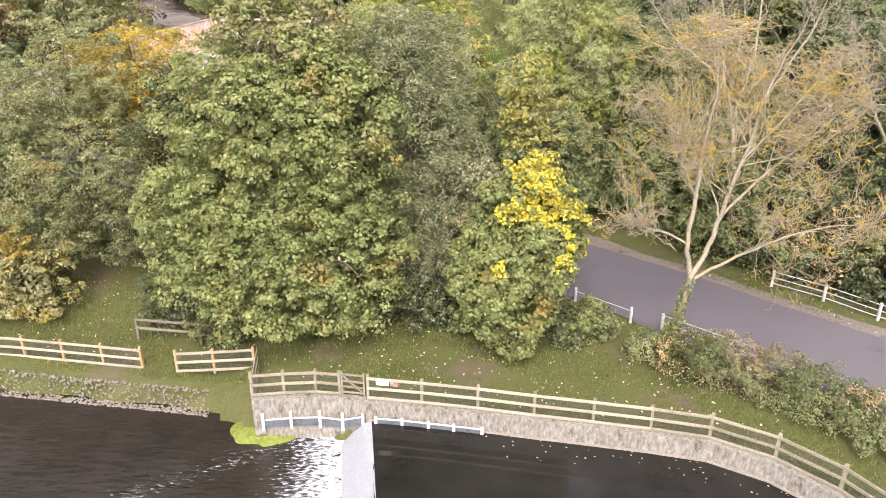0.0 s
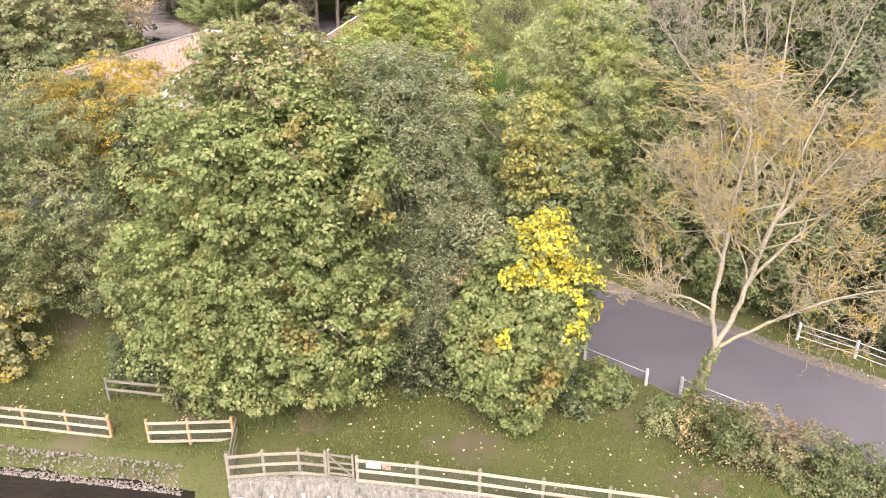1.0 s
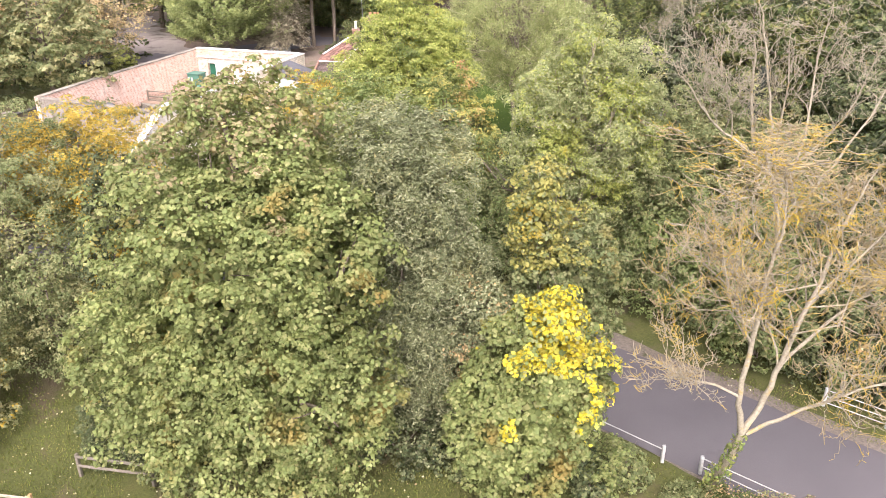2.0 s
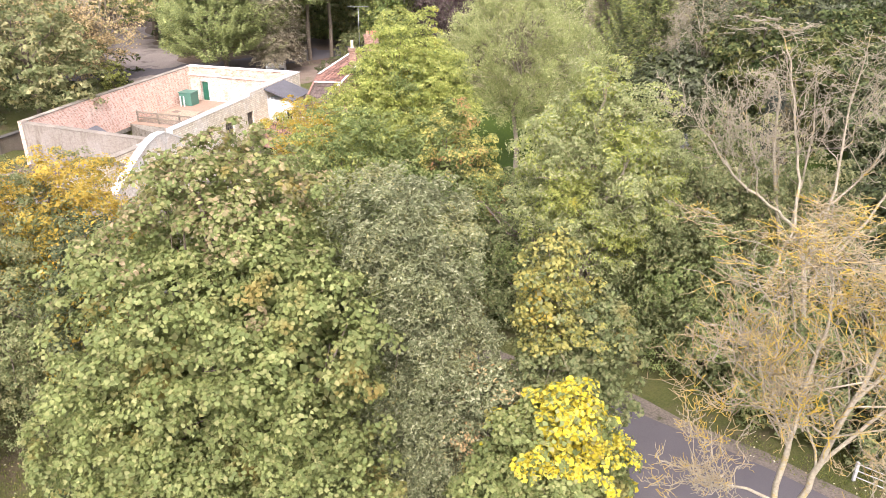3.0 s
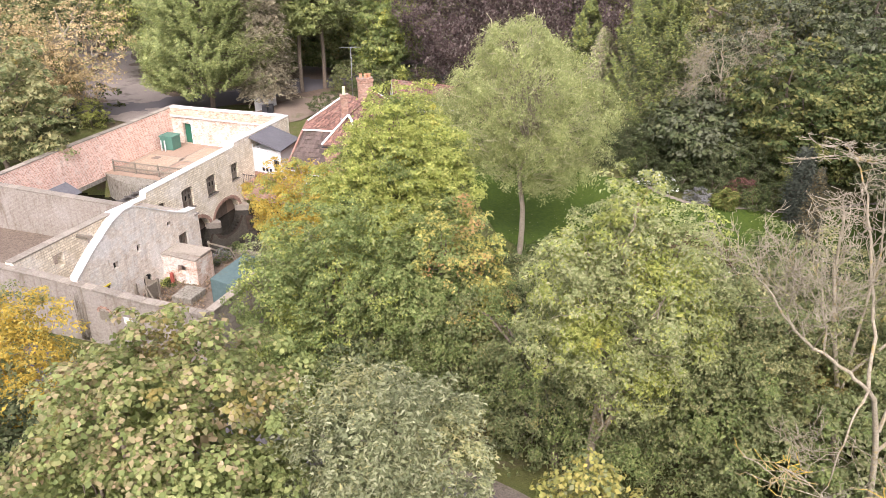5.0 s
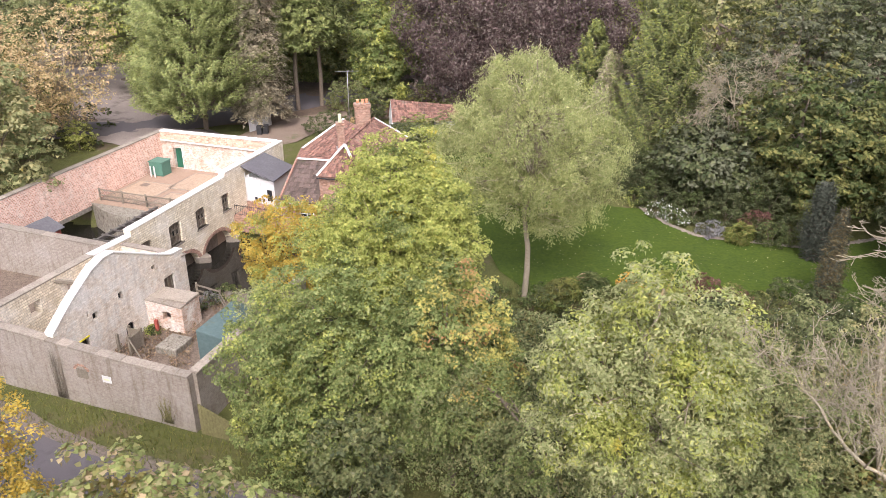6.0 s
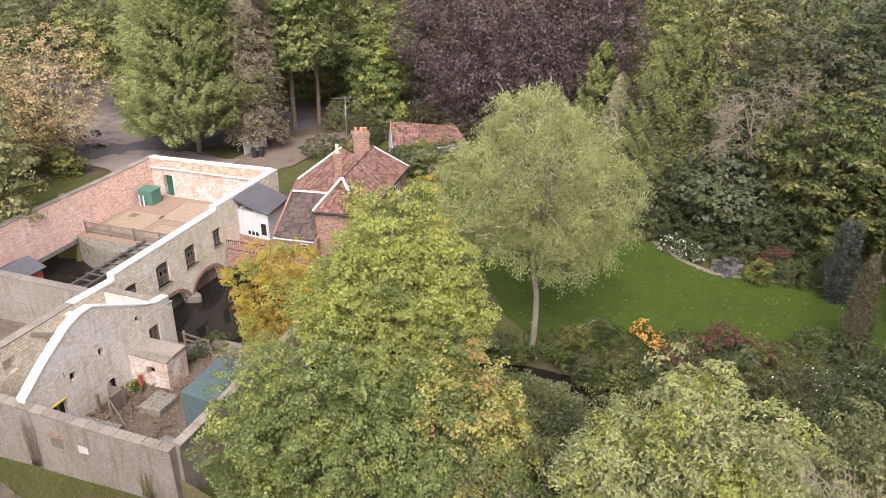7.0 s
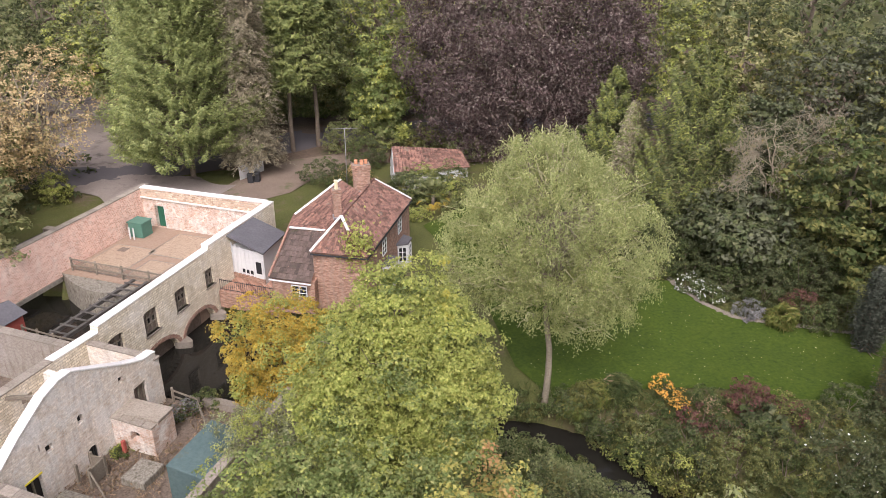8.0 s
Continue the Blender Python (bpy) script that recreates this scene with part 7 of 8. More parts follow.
bare_tree("grey_willow", 35, [([(24.6, 83.0, 0.3), (24.6, 82.8, 4.0), (24.4, 82.6, 7.5), (24.0, 82.4, 10.2), (23.6, 82.2, 12.4)], [0.26, 0.22, 0.17, 0.1, 0.03]), ([(24.5, 82.8, 5.0), (23.4, 81.4, 8.4), (22.2, 80.6, 9.6), (21.2, 80.0, 8.6)], [0.14, 0.11, 0.07, 0.02]), ([(24.4, 82.7, 6.6), (25.2, 81.6, 10.0), (26.4, 80.8, 11.4), (27.4, 80.2, 10.6)], [0.14, 0.1, 0.06, 0.02]), ([(24.2, 82.5, 8.6), (22.8, 81.6, 11.4), (21.6, 81.0, 11.0)], [0.11, 0.07, 0.02])], "grey half-bare willow with arching twigs", PALEBARK, GREYTWIG, 4, reach=3.0, thick=0.5, bias=(-0.1, -0.25, -0.18), thin=0.012, forks=(11, 8, 5, 2))
# weeping willow in the garden


def weeping(name, seed, base, blobs, strands, per, leaf, mat, label):
    rng = np.random.default_rng(seed)
    th = thing(name, label, "tree")
    link_mesh("trunk", stick_mesh("trunk", wood_for(rng, base, blobs, 0.21, 44, 4)), WILLOWBARK, th)
    c, d = clump_points(rng, blobs, strands, 0.55)
    gap = np.sin(c[:, 0] * 1.9 + 0.6 * c[:, 2]) * np.sin(c[:, 1] * 1.7 + 1.2) * np.sin(c[:, 2] * 2.1 + 0.5 * c[:, 0])
    c, d = c[gap < 0.3], d[gap < 0.3]
    mid = np.array([base[0], base[1] + 1.0, 0.0])
    twigs = []
    for i in range(0, len(c), max(1, len(c) // 260)):
        foot = mid + (c[i] - mid) * np.array([0.35, 0.35, 0.86])
        tip = c[i] + d[i] * (0.3 + 0.7 * rng.random())
        q = bend(rng, foot, tip, 8, 0.07)
        q[5:, 2] -= np.array([0.05, 0.2, 0.5]) * rng.random()
        twigs.append((q, np.linspace(0.045, 0.012, 8), 4))
    link_mesh("branchwork", stick_mesh("branchwork", twigs), WILLOWTWIG, th, "curling pale outer branches")
    k = len(c)
    t = rng.random((k, per, 1))
    ln = (0.15 + 0.6 * rng.random((k, 1, 1)))
    p = c[:, None, :] + d[:, None, :] * np.array([1, 1, 0]) * t * 0.5 + np.array([0, 0, -1.0]) * (t ** 1.4) * ln + rng.normal(size=(k, per, 3)) * 0.14
    n = unit(rng.normal(size=p.shape) + d[:, None, :] * 0.8 + np.array([0, 0, 0.5]))
    v, q = leaf_quads(rng, p.reshape(-1, 3), n.reshape(-1, 3), leaf, 0.3, 0.6, tri=True)
    link_mesh("crown", quick_mesh("crown", v, q), mat, th)
    return th


weeping("willow", 41, (5.6, 65.1, 0.3), [(5.6, 66.4, 11.4, 4.2, 4.0, 4.4), (8.4, 66.4, 9.4, 3.1, 3.2, 3.6), (2.6, 66.6, 9.6, 2.9, 3.0, 3.4), (5.2, 66.6, 14.2, 2.6, 2.6, 2.2), (7.0, 66.2, 7.6, 3.2, 3.0, 2.8)], 4700, 40, 0.165, F_WEEP, "pale green willow with a slim trunk on the lawn edge")


# conifers and woodland behind


def conifer(name, seed, x, y, h, r, mats, label, boughs=900, per=30, leaf=0.4, bare=0.08, aspect=0.4, bark=None, power=1.0, girth=0.009, lift=0.12, tips=0.5, wide=0.32):
    """Flat drooping boughs, one above the other, on a straight trunk; the ends carry the lighter growth."""
    rng = np.random.default_rng(seed)
    z = gz(x, y)
    th = thing(name, label, "conifer")
    st = [(bend(rng, (x, y, z), (x, y, z + h * 0.97), 8, 0.004), np.linspace(h * girth, 0.03, 8), 8)]
    f = bare + (1 - bare) * rng.random(boughs) ** 1.1
    a = rng.random(boughs) * 2 * np.pi
    rad = r * ((1 - f) ** power + 0.05) * (0.7 + 0.4 * rng.random(boughs)) * (1 + 0.12 * np.sin(a * 3 + seed) + 0.08 * np.sin(f * 40))
    out = np.stack([np.cos(a), np.sin(a), np.zeros(boughs)], -1)
    side = np.stack([-np.sin(a), np.cos(a), np.zeros(boughs)], -1)
    foot = np.array([x, y, z]) + np.array([0, 0, 1.0]) * (f * h)[:, None]
    for i in range(0, boughs, 6):
        st.append((np.stack([foot[i], foot[i] + out[i] * rad[i] * 0.5 - [0, 0, 0.05 * rad[i]], foot[i] + out[i] * rad[i] * 0.85]), [0.05, 0.035, 0.012], 4))
    link_mesh("trunk", stick_mesh("trunk", st), bark or BARK, th)
    near = np.maximum(0.35, 1 - 2.6 / np.maximum(rad, 0.3))
    s = near[:, None] + (1 - near[:, None]) * rng.random((boughs, per)) ** 0.8
    w = (rng.random((boughs, per)) - 0.5) * 2 * wide * np.minimum(rad, 3.5)[:, None] * (1.15 - s)
    sag = (-0.22 * s + lift * 2.2 * s ** 3) * np.minimum(rad, 3.0)[:, None]
    p = foot[:, None] + out[:, None] * (s * rad[:, None])[..., None] + side[:, None] * w[..., None]
    p[..., 2] += sag - 0.25 * np.abs(w) + rng.normal(size=sag.shape) * 0.15
    al = out[:, None] + side[:, None] * np.sign(w)[..., None] * 0.6 + np.array([0, 0, 0.1 + lift])
    n = unit(np.array([0, 0, 1.0]) + out[:, None] * 0.45 + rng.normal(size=p.shape) * 0.3)
    v, q = leaf_quads(rng, p.reshape(-1, 3), n.reshape(-1, 3), leaf, aspect, 0.0, 0.1, tri=True, along=al.reshape(-1, 3))
    slots = ((s > 0.8) & (rng.random(s.shape) < tips)).ravel().astype(int) if len(mats) > 1 else None
    link_mesh("crown", quick_mesh("crown", v, q, slots), mats, th)
    return th


conifer("cypress_tree", 51, -25.6, 102.5, 32, 7.9, [F_CYP, F_TIP], "huge dense green cypress beside the lane", 3000, 72, 0.34, power=0.6, tips=0.08, lift=0.35, wide=0.26, aspect=0.34)
conifer("spruce_tree", 52, -19.6, 104.0, 27, 3.6, [F_GRYB, F_GRYB], "tall thin brownish conifer beside the lane", 1700, 30, 0.36, bare=0.08, power=0.6, lift=-0.05, tips=0.25)
conifer("pine_tree", 53, -16.9, 111.0, 30, 5.8, [F_CYP, F_TIP], "tall green pine with a bare lower trunk", 1700, 34, 0.5, bare=0.26, power=0.6, tips=0.2)
conifer("pine_tree", 54, -14.4, 113.0, 30, 4.8, [F_CYP, F_CON], "tall green pine with a thin bare trunk", 1500, 34, 0.5, bare=0.3, power=0.6)
conifer("cypress_tree", 55, 19.7, 86.5, 15.6, 5.6, [F_CON, F_TIP], "broad bright-tipped conifer behind the garden", 480, 120, 0.34, wide=0.42, power=0.62, tips=0.6, lift=0.45, aspect=0.3)
conifer("cypress_tree", 56, 14.4, 92.5, 13.0, 3.8, [F_CON, F_TIP], "green conifer beside the copper beech", 360, 86, 0.34, wide=0.42, power=0.7, tips=0.7, lift=0.3)
conifer("grey_cypress", 59, 15.2, 89.0, 11.0, 2.6, [F_GRYB, F_CYP], "feathery grey-green conifer behind the willow", 900, 30, 0.3, power=0.55, lift=0.2)
conifer("yew_column", 57, 26.9, 70.4, 5.5, 1.15, [F_YEW, F_YEW], "dark columnar yew on the lawn", 700, 22, 0.2, bare=0.0, power=0.4, lift=0.9)
conifer("yew_column", 58, 24.9, 64.0, 6.3, 0.95, [F_BRN, F_YEW], "browning columnar cypress on the lawn", 700, 22, 0.18, bare=0.0, power=0.5, lift=0.9)
tree("copper_beech", 61, (8.5, 113.0, 0.6), [(8.5, 112.0, 15.0, 12.0, 9.0, 11.5), (2.5, 110.5, 11.0, 7.0, 6.0, 8.5), (14.5, 110.5, 11.5, 7.0, 6.0, 8.5), (7.5, 109.5, 8.0, 8.5, 6.0, 6.5)], 2800, 54, 1.0, 0.26, [F_COP], "great dark purple copper beech", r0=0.7, limbs=20, up=0.1, flat=1.0, droop=0.35, tri=True)


def wood_tree(name, seed, x, y, h, r, mats, label, frac=0.25, clumps=360, per=46, leaf=0.37, group="woodland trees", bare=0.25, limbs=10, bark=None):
    rng = np.random.default_rng(seed + 7)
    z = gz(x, y)
    bl = [(x, y, z + h * 0.58, r, r * 0.95, h * (1 - bare) * 0.52)]
    for i in range(3):
        a = rng.random() * 6.28
        bl.append((x + math.cos(a) * r * 0.55, y + math.sin(a) * r * 0.55, z + h * (0.28 + 0.32 * rng.random()), r * 0.62, r * 0.62, h * 0.24))
    return tree(name, seed, (x, y, z), bl, clumps, per, 0.9, leaf, mats, label, r0=0.02 * h, limbs=limbs, bark=bark, slot_fn=mixed(frac), group=group, flat=0.45, up=0.7, tri=True)


WOODS = [
    ("ash_maple", -38.0, 98.5, 14.5, 6.0, [F_TAN, F_BIR], "tan autumn tree with thin pale limbs", 0.15),
    ("ash_maple", -42.0, 92.0, 13, 5.2, [F_TAN, F_OLV], "tan brown tree in autumn leaf", 0.35),
    ("oak_tree", -52.0, 112.0, 19, 7.5, [F_GRN, F_BIR], "green broadleaf tree in the woodland", 0.3),
    ("oak_tree", -42.0, 126.0, 20, 7.5, [F_GRN, F_LIM], "green woodland tree with yellow sprays", 0.3),
    ("oak_tree", -33.0, 130.0, 21, 7.5, [F_DRK, F_GRN], "dark green woodland tree", 0.4),
    ("oak_tree", -30.0, 120.0, 15, 5.0, [F_LIM, F_GRN], "yellowing tree beside the drive", 0.5),
    ("oak_tree", -8.5, 124.0, 20, 5.6, [F_LIM, F_GRN], "light green tree over the lane", 0.5),
    ("oak_tree", -13.0, 136.0, 17, 5.0, [F_GRN, F_DRK], "green broadleaf tree in the woodland", 0.4),
    ("oak_tree", -23.0, 138.0, 23, 8.0, [F_GRN, F_CYP], "green broadleaf tree in the woodland", 0.4),
    ("oak_tree", 22.0, 116.0, 20, 6.5, [F_GRN, F_LIM], "tall green tree with yellow tips", 0.45),
    ("oak_tree", 32.5, 112.0, 17.5, 6.5, [F_OLV, F_BIR], "tall yellow-brown woodland tree", 0.45),
    ("feathery_tree", 39.0, 105.0, 14.5, 5.6, [F_GGR, F_OLV], "feathery grey-green tree behind the garden", 0.3),
    ("oak_tree", 47.0, 104.0, 17, 6.5, [F_DRK, F_GGR], "dark grey-green tree in the woodland", 0.3),
    ("oak_tree", 55.0, 112.0, 22, 8.0, [F_DRK, F_GRY], "dark green tree in the woodland", 0.3),
    ("oak_tree", 46.0, 86.0, 14, 6.0, [F_SHR, F_OLV], "green leafy tree at the garden edge", 0.3),
    ("oak_tree", 28.6, 79.5, 12.2, 4.8, [F_SHR, F_OLV], "spreading olive tree over the garden bed", 0.55),
    ("oak_tree", 34.5, 79.0, 11.0, 4.6, [F_SHR, F_OLV], "spreading olive tree at the garden end", 0.4),
    ("holly", 22.0, 81.0, 7.0, 3.6, [F_DRK, F_GGR], "dense dark green holly tree", 0.4),
    ("oak_tree", 38.5, 88.0, 12, 5.0, [F_DRK, F_GGR], "dark grey-green tree in the garden", 0.4),
    ("oak_tree", 40.0, 70.0, 12, 5.0, [F_DRK, F_GRN], "dark green tree at the garden edge", 0.3),
    ("oak_tree", 33.0, 62.0, 9, 3.8, [F_DRK, F_GRN], "dark green tree at the lawn end", 0.3),
    ("oak_tree", 36.0, 68.0, 11, 4.4, [F_DRK, F_GRN], "dark green tree at the lawn end", 0.3),
    ("oak_tree", 31.0, 51.0, 10, 4.6, [F_DRK, F_SHR], "dark leafy tree beside the stream", 0.4),
    ("oak_tree", 24.0, 43.0, 12, 4.6, [F_DRK, F_GRN], "dark leafy tree beside the road", 0.4),
    ("oak_tree", 27.0, 34.0, 11, 4.6, [F_DRK, F_RUS], "dark leafy tree beside the road", 0.25),
    ("oak_tree", -26.0, 40.0, 11, 4.8, [F_GRN, F_BIR], "green leafy tree on the bank", 0.4),
    ("oak_tree", -34.0, 44.0, 13, 5.5, [F_GRN, F_BIR], "green leafy tree on the bank", 0.3),
    ("oak_tree", -36.0, 78.0, 13, 5.0, [F_GRN, F_BIR], "brownish tree behind the mill", 0.5),
    ("oak_tree", -46.0, 82.0, 14, 5.5, [F_RUS, F_GRN], "rusty tree behind the mill", 0.5),
    ("oak_tree", -58.0, 122.0, 21, 7.5, [F_GRN, F_DRK], "green broadleaf tree in the woodland", 0.4),
    ("oak_tree", -50.0, 132.0, 22, 7.5, [F_DRK, F_GRN], "dark green tree in the woodland", 0.4),
    ("oak_tree", -36.5, 119.0, 16, 5.5, [F_GRN, F_LIM], "yellow-green tree beside the drive", 0.35),
    ("oak_tree", -24.0, 124.0, 19, 6.0, [F_DRK, F_GRN], "dark green tree behind the cypress", 0.4),
    ("oak_tree", -18.0, 128.0, 18, 5.5, [F_GRN, F_GRY], "green tree beyond the back lane", 0.4),
    ("oak_tree", -3.0, 130.0, 21, 7.0, [F_GRN, F_LIM], "light green tree beyond the back lane", 0.4),
    ("oak_tree", 20.0, 128.0, 25, 8.0, [F_DRK, F_GRN], "tall dark tree beyond the beech", 0.3),
    ("oak_tree", 44.0, 122.0, 24, 8.5, [F_DRK, F_GRN], "tall dark tree in the woodland", 0.3),
    ("oak_tree", 31.0, 101.0, 8.5, 4.5, [F_DRK, F_GGR], "dark tree behind the garden", 0.3),
    ("oak_tree", 52.0, 92.0, 17, 6.5, [F_DRK, F_GRY], "dark grey-green tree behind the garden", 0.3),
    ("oak_tree", -7.2, 114.0, 13.0, 3.2, [F_MAP, F_LIM], "bright green tree beside the back lane", 0.3),
    ("oak_tree", -12.5, 124.5, 12.0, 4.2, [F_GRN, F_OLV], "low green tree beyond the back lane", 0.3),
    ("laurel", -20.5, 121.5, 6.5, 2.8, [F_GRN, F_OLV], "green laurel bush along the back lane", 0.3),
    ("laurel", -16.0, 123.5, 6.0, 2.8, [F_MAP, F_GRN], "green laurel bush along the back lane", 0.3),
    ("laurel", -11.0, 125.0, 6.5, 3.0, [F_GRN, F_LIM], "green laurel bush along the back lane", 0.2),
    ("laurel", -5.5, 126.5, 6.5, 3.0, [F_MAP, F_OLV], "green laurel bush along the back lane", 0.3),
    ("oak_tree", -56.0, 98.0, 17, 6.5, [F_RUS, F_GRN], "brownish tree beside the drive", 0.5),
]
for i, (nm, x, y, h, r, ms, lb, fr2) in enumerate(WOODS):
    if nm == "ash_maple":
        wood_tree(nm, 100 + i, x, y, h, r, ms, lb, fr2, 760, 22, 0.23, limbs=60, bark=PALEBARK)
    else:
        wood_tree(nm, 100 + i, x, y, h, r, ms, lb, fr2)
# far belt of woodland, nobody could count it
rng = np.random.default_rng(5)
bl = []
for i in range(150):
    a = -1.25 + 2.5 * rng.random()
    dist = 150 + 130 * rng.random()
    if rng.random() < 0.3:
        a = rng.random() * 6.28
        dist = 190 + 100 * rng.random()
    h = 15 + 12 * rng.random()
    bl.append((math.sin(a) * dist, 20 + math.cos(a) * dist, h * 0.55, 8 + 4 * rng.random(), 8 + 4 * rng.random(), h * 0.55))
tagged(link_mesh("far_woods", crown_mesh("far_woods", 77, bl, 4200, 26, 2.2, 1.4, slot_fn=mixed(0.35), tri=True), [F_GRN, F_DRK]), "belt of mixed green woodland in the distance", "woods", kind="stuff")

# ---- shrubs, borders, hedges ----


def noise_mask(x, y):
    return np.sin(x * 0.8 + 1.3 * np.sin(y * 0.5)) * np.sin(y * 0.9 + 1.1 * np.sin(x * 0.6))


for i, (x, y, r, h, ms, lb, fr2) in enumerate([
    (9.9, 25.9, 1.2, 1.7, [F_SHR, F_RUS], "bramble bush with brown patches on the green", 0.45),
    (11.2, 25.2, 1.4, 1.9, [F_GRN, F_DEAD], "dull olive bramble bush", 0.5),
    (12.6, 24.3, 1.5, 1.7, [F_GRN, F_DEAD], "green bramble with dry stems", 0.3),
    (14.0, 23.2, 1.5, 1.5, [F_GRN, F_SHR], "green bramble beside the white railing", 0.3),
    (15.3, 21.8, 1.5, 1.4, [F_GRN, F_RUS], "green bramble with reddish leaves", 0.1),
    (16.6, 20.2, 1.5, 1.4, [F_GRN, F_SHR], "rough green bramble by the road", 0.3),
    (8.6, 26.9, 0.9, 1.0, [F_GRN, F_BIR], "low rough growth at the ash foot", 0.3),
    (6.3, 28.6, 1.1, 1.7, [F_GRN, F_SYC], "green elder shoots beside the maple", 0.5),
    (5.4, 28.3, 1.0, 1.3, [F_GRN, F_DRK], "leafy green shoots under the maple", 0.3),
    (-12.6, 31.6, 1.5, 3.0, [F_DRK, F_GRN], "dark bushy shrub under the sycamore", 0.3),
    (-10.0, 30.0, 1.3, 2.3, [F_GRN, F_OLV], "olive shrub under the sycamore", 0.5),
    (-4.0, 29.6, 1.2, 1.6, [F_GRN, F_RUS], "low reddish growth below the sycamore", 0.3),
    (-1.5, 30.2, 1.8, 2.4, [F_DRK, F_WIL], "dark undergrowth below the sallow", 0.4),
    (0.8, 29.8, 1.4, 1.8, [F_DRK, F_GRN], "dark undergrowth between the trees", 0.3),
    (-15.0, 38.6, 1.8, 2.4, [F_DRK, F_BIR], "dark shrub on the bank lawn edge", 0.3),
    (-19.0, 39.0, 1.8, 2.6, [F_GRN, F_BIR], "olive shrub on the bank lawn edge", 0.4),
]):
    shrub("bramble" if i < 7 else "shrub", 200 + i, x, y, r, h, ms, lb, clumps=int((110 if i < 7 else 70) * r * max(1, h / 2)), per=40, clump_r=0.28, leaf=0.085 if i < 7 else 0.13, slot_fn=mixed(fr2), up=0.5, flat=0.8)
# hedge trees on the far side of the road
for i, (x, y, r, h, ms, fr2) in enumerate([
    (12.6, 40.2, 2.0, 6.0, [F_GRN, F_MAP], 0.4), (14.6, 36.9, 2.2, 5.2, [F_GRN, F_MAP], 0.3), (16.8, 35.2, 2.0, 4.6, [F_GRN, F_DRK], 0.4), (18.6, 33.6, 1.9, 4.2, [F_DRK, F_RUS], 0.3),
    (20.6, 32.0, 2.0, 4.6, [F_DRK, F_GRN], 0.3), (22.6, 30.2, 2.2, 5.0, [F_DRK, F_BIR], 0.3), (25.0, 28.6, 2.4, 5.0, [F_DRK, F_GRN], 0.3),
    (15.5, 40.5, 2.8, 7.5, [F_GRN, F_MAP], 0.4), (19.0, 38.6, 2.8, 7.0, [F_DRK, F_GRN], 0.4), (23.0, 34.8, 3.0, 7.0, [F_DRK, F_GRN], 0.4),
    (4.4, 45.4, 2.4, 6.5, [F_GRN, F_DRK], 0.3), (-3.6, 46.4, 1.9, 5.0, [F_GRN, F_DRK], 0.4), (12.5, 44.0, 3.0, 8.0, [F_GRN, F_PAL], 0.4), (17.0, 45.5, 3.2, 8.5, [F_GRN, F_DRK], 0.4), (9.0, 46.0, 2.6, 8.0, [F_GRN, F_BIR], 0.3),
    (21.5, 46.5, 3.0, 8.0, [F_DRK, F_GRN], 0.4)]):
    shrub("hedge_tree", 230 + i, x, y, r, h, ms, "dense green hedgerow tree beside the road", clumps=int(20 * r * h), per=40, clump_r=0.47, leaf=0.19, slot_fn=mixed(fr2), tri=True, category="tree")
# dark shrubbery behind the lawn bed
for i, (x, y, r, h) in enumerate([(15.5, 84.0, 2.4, 4.0), (18.2, 82.8, 2.4, 4.4), (20.8, 80.6, 2.4, 4.6), (23.4, 79.2, 2.4, 4.8), (26.0, 77.8, 2.3, 4.4), (30.0, 84.0, 2.4, 3.0), (13.0, 87.0, 2.2, 3.6), (10.8, 90.6, 2.2, 3.4), (30.5, 59.4, 2.0, 2.4), (29.5, 57.0, 2.4, 3.0), (27.0, 56.0, 2.4, 2.8), (23.5, 55.6, 2.2, 2.6), (20.4, 55.8, 2.0, 2.2)]):
    shrub("rhododendron", 270 + i, x, y, r, h, [F_DRK, F_SHR], "dark evergreen shrubbery round the garden", clumps=int(26 * r * h), per=40, clump_r=0.45, leaf=0.18, slot_fn=mixed(0.3), tri=True, aspect=0.5)
bmx = bmesh.new()
for k in range(24):
    for j in range(12):
        bmx.verts.new((-75 + k * 6.2, 106 + j * 6.0, 0))
bmx.verts.ensure_lookup_table()
for k in range(23):
    for j in range(11):
        bmx.faces.new([bmx.verts[q] for q in (k * 12 + j, (k + 1) * 12 + j, (k + 1) * 12 + j + 1, k * 12 + j + 1)])
for vv in bmx.verts:
    vv.co.y += 3.0 * noise.noise(vv.co * 0.07)
    vv.co.z = gz(vv.co.x, vv.co.y) + 0.1
tagged(part("woodland_floor", bmx, WOODFLOOR), "brown leafy floor under the trees", "woodland floor", kind="structure")
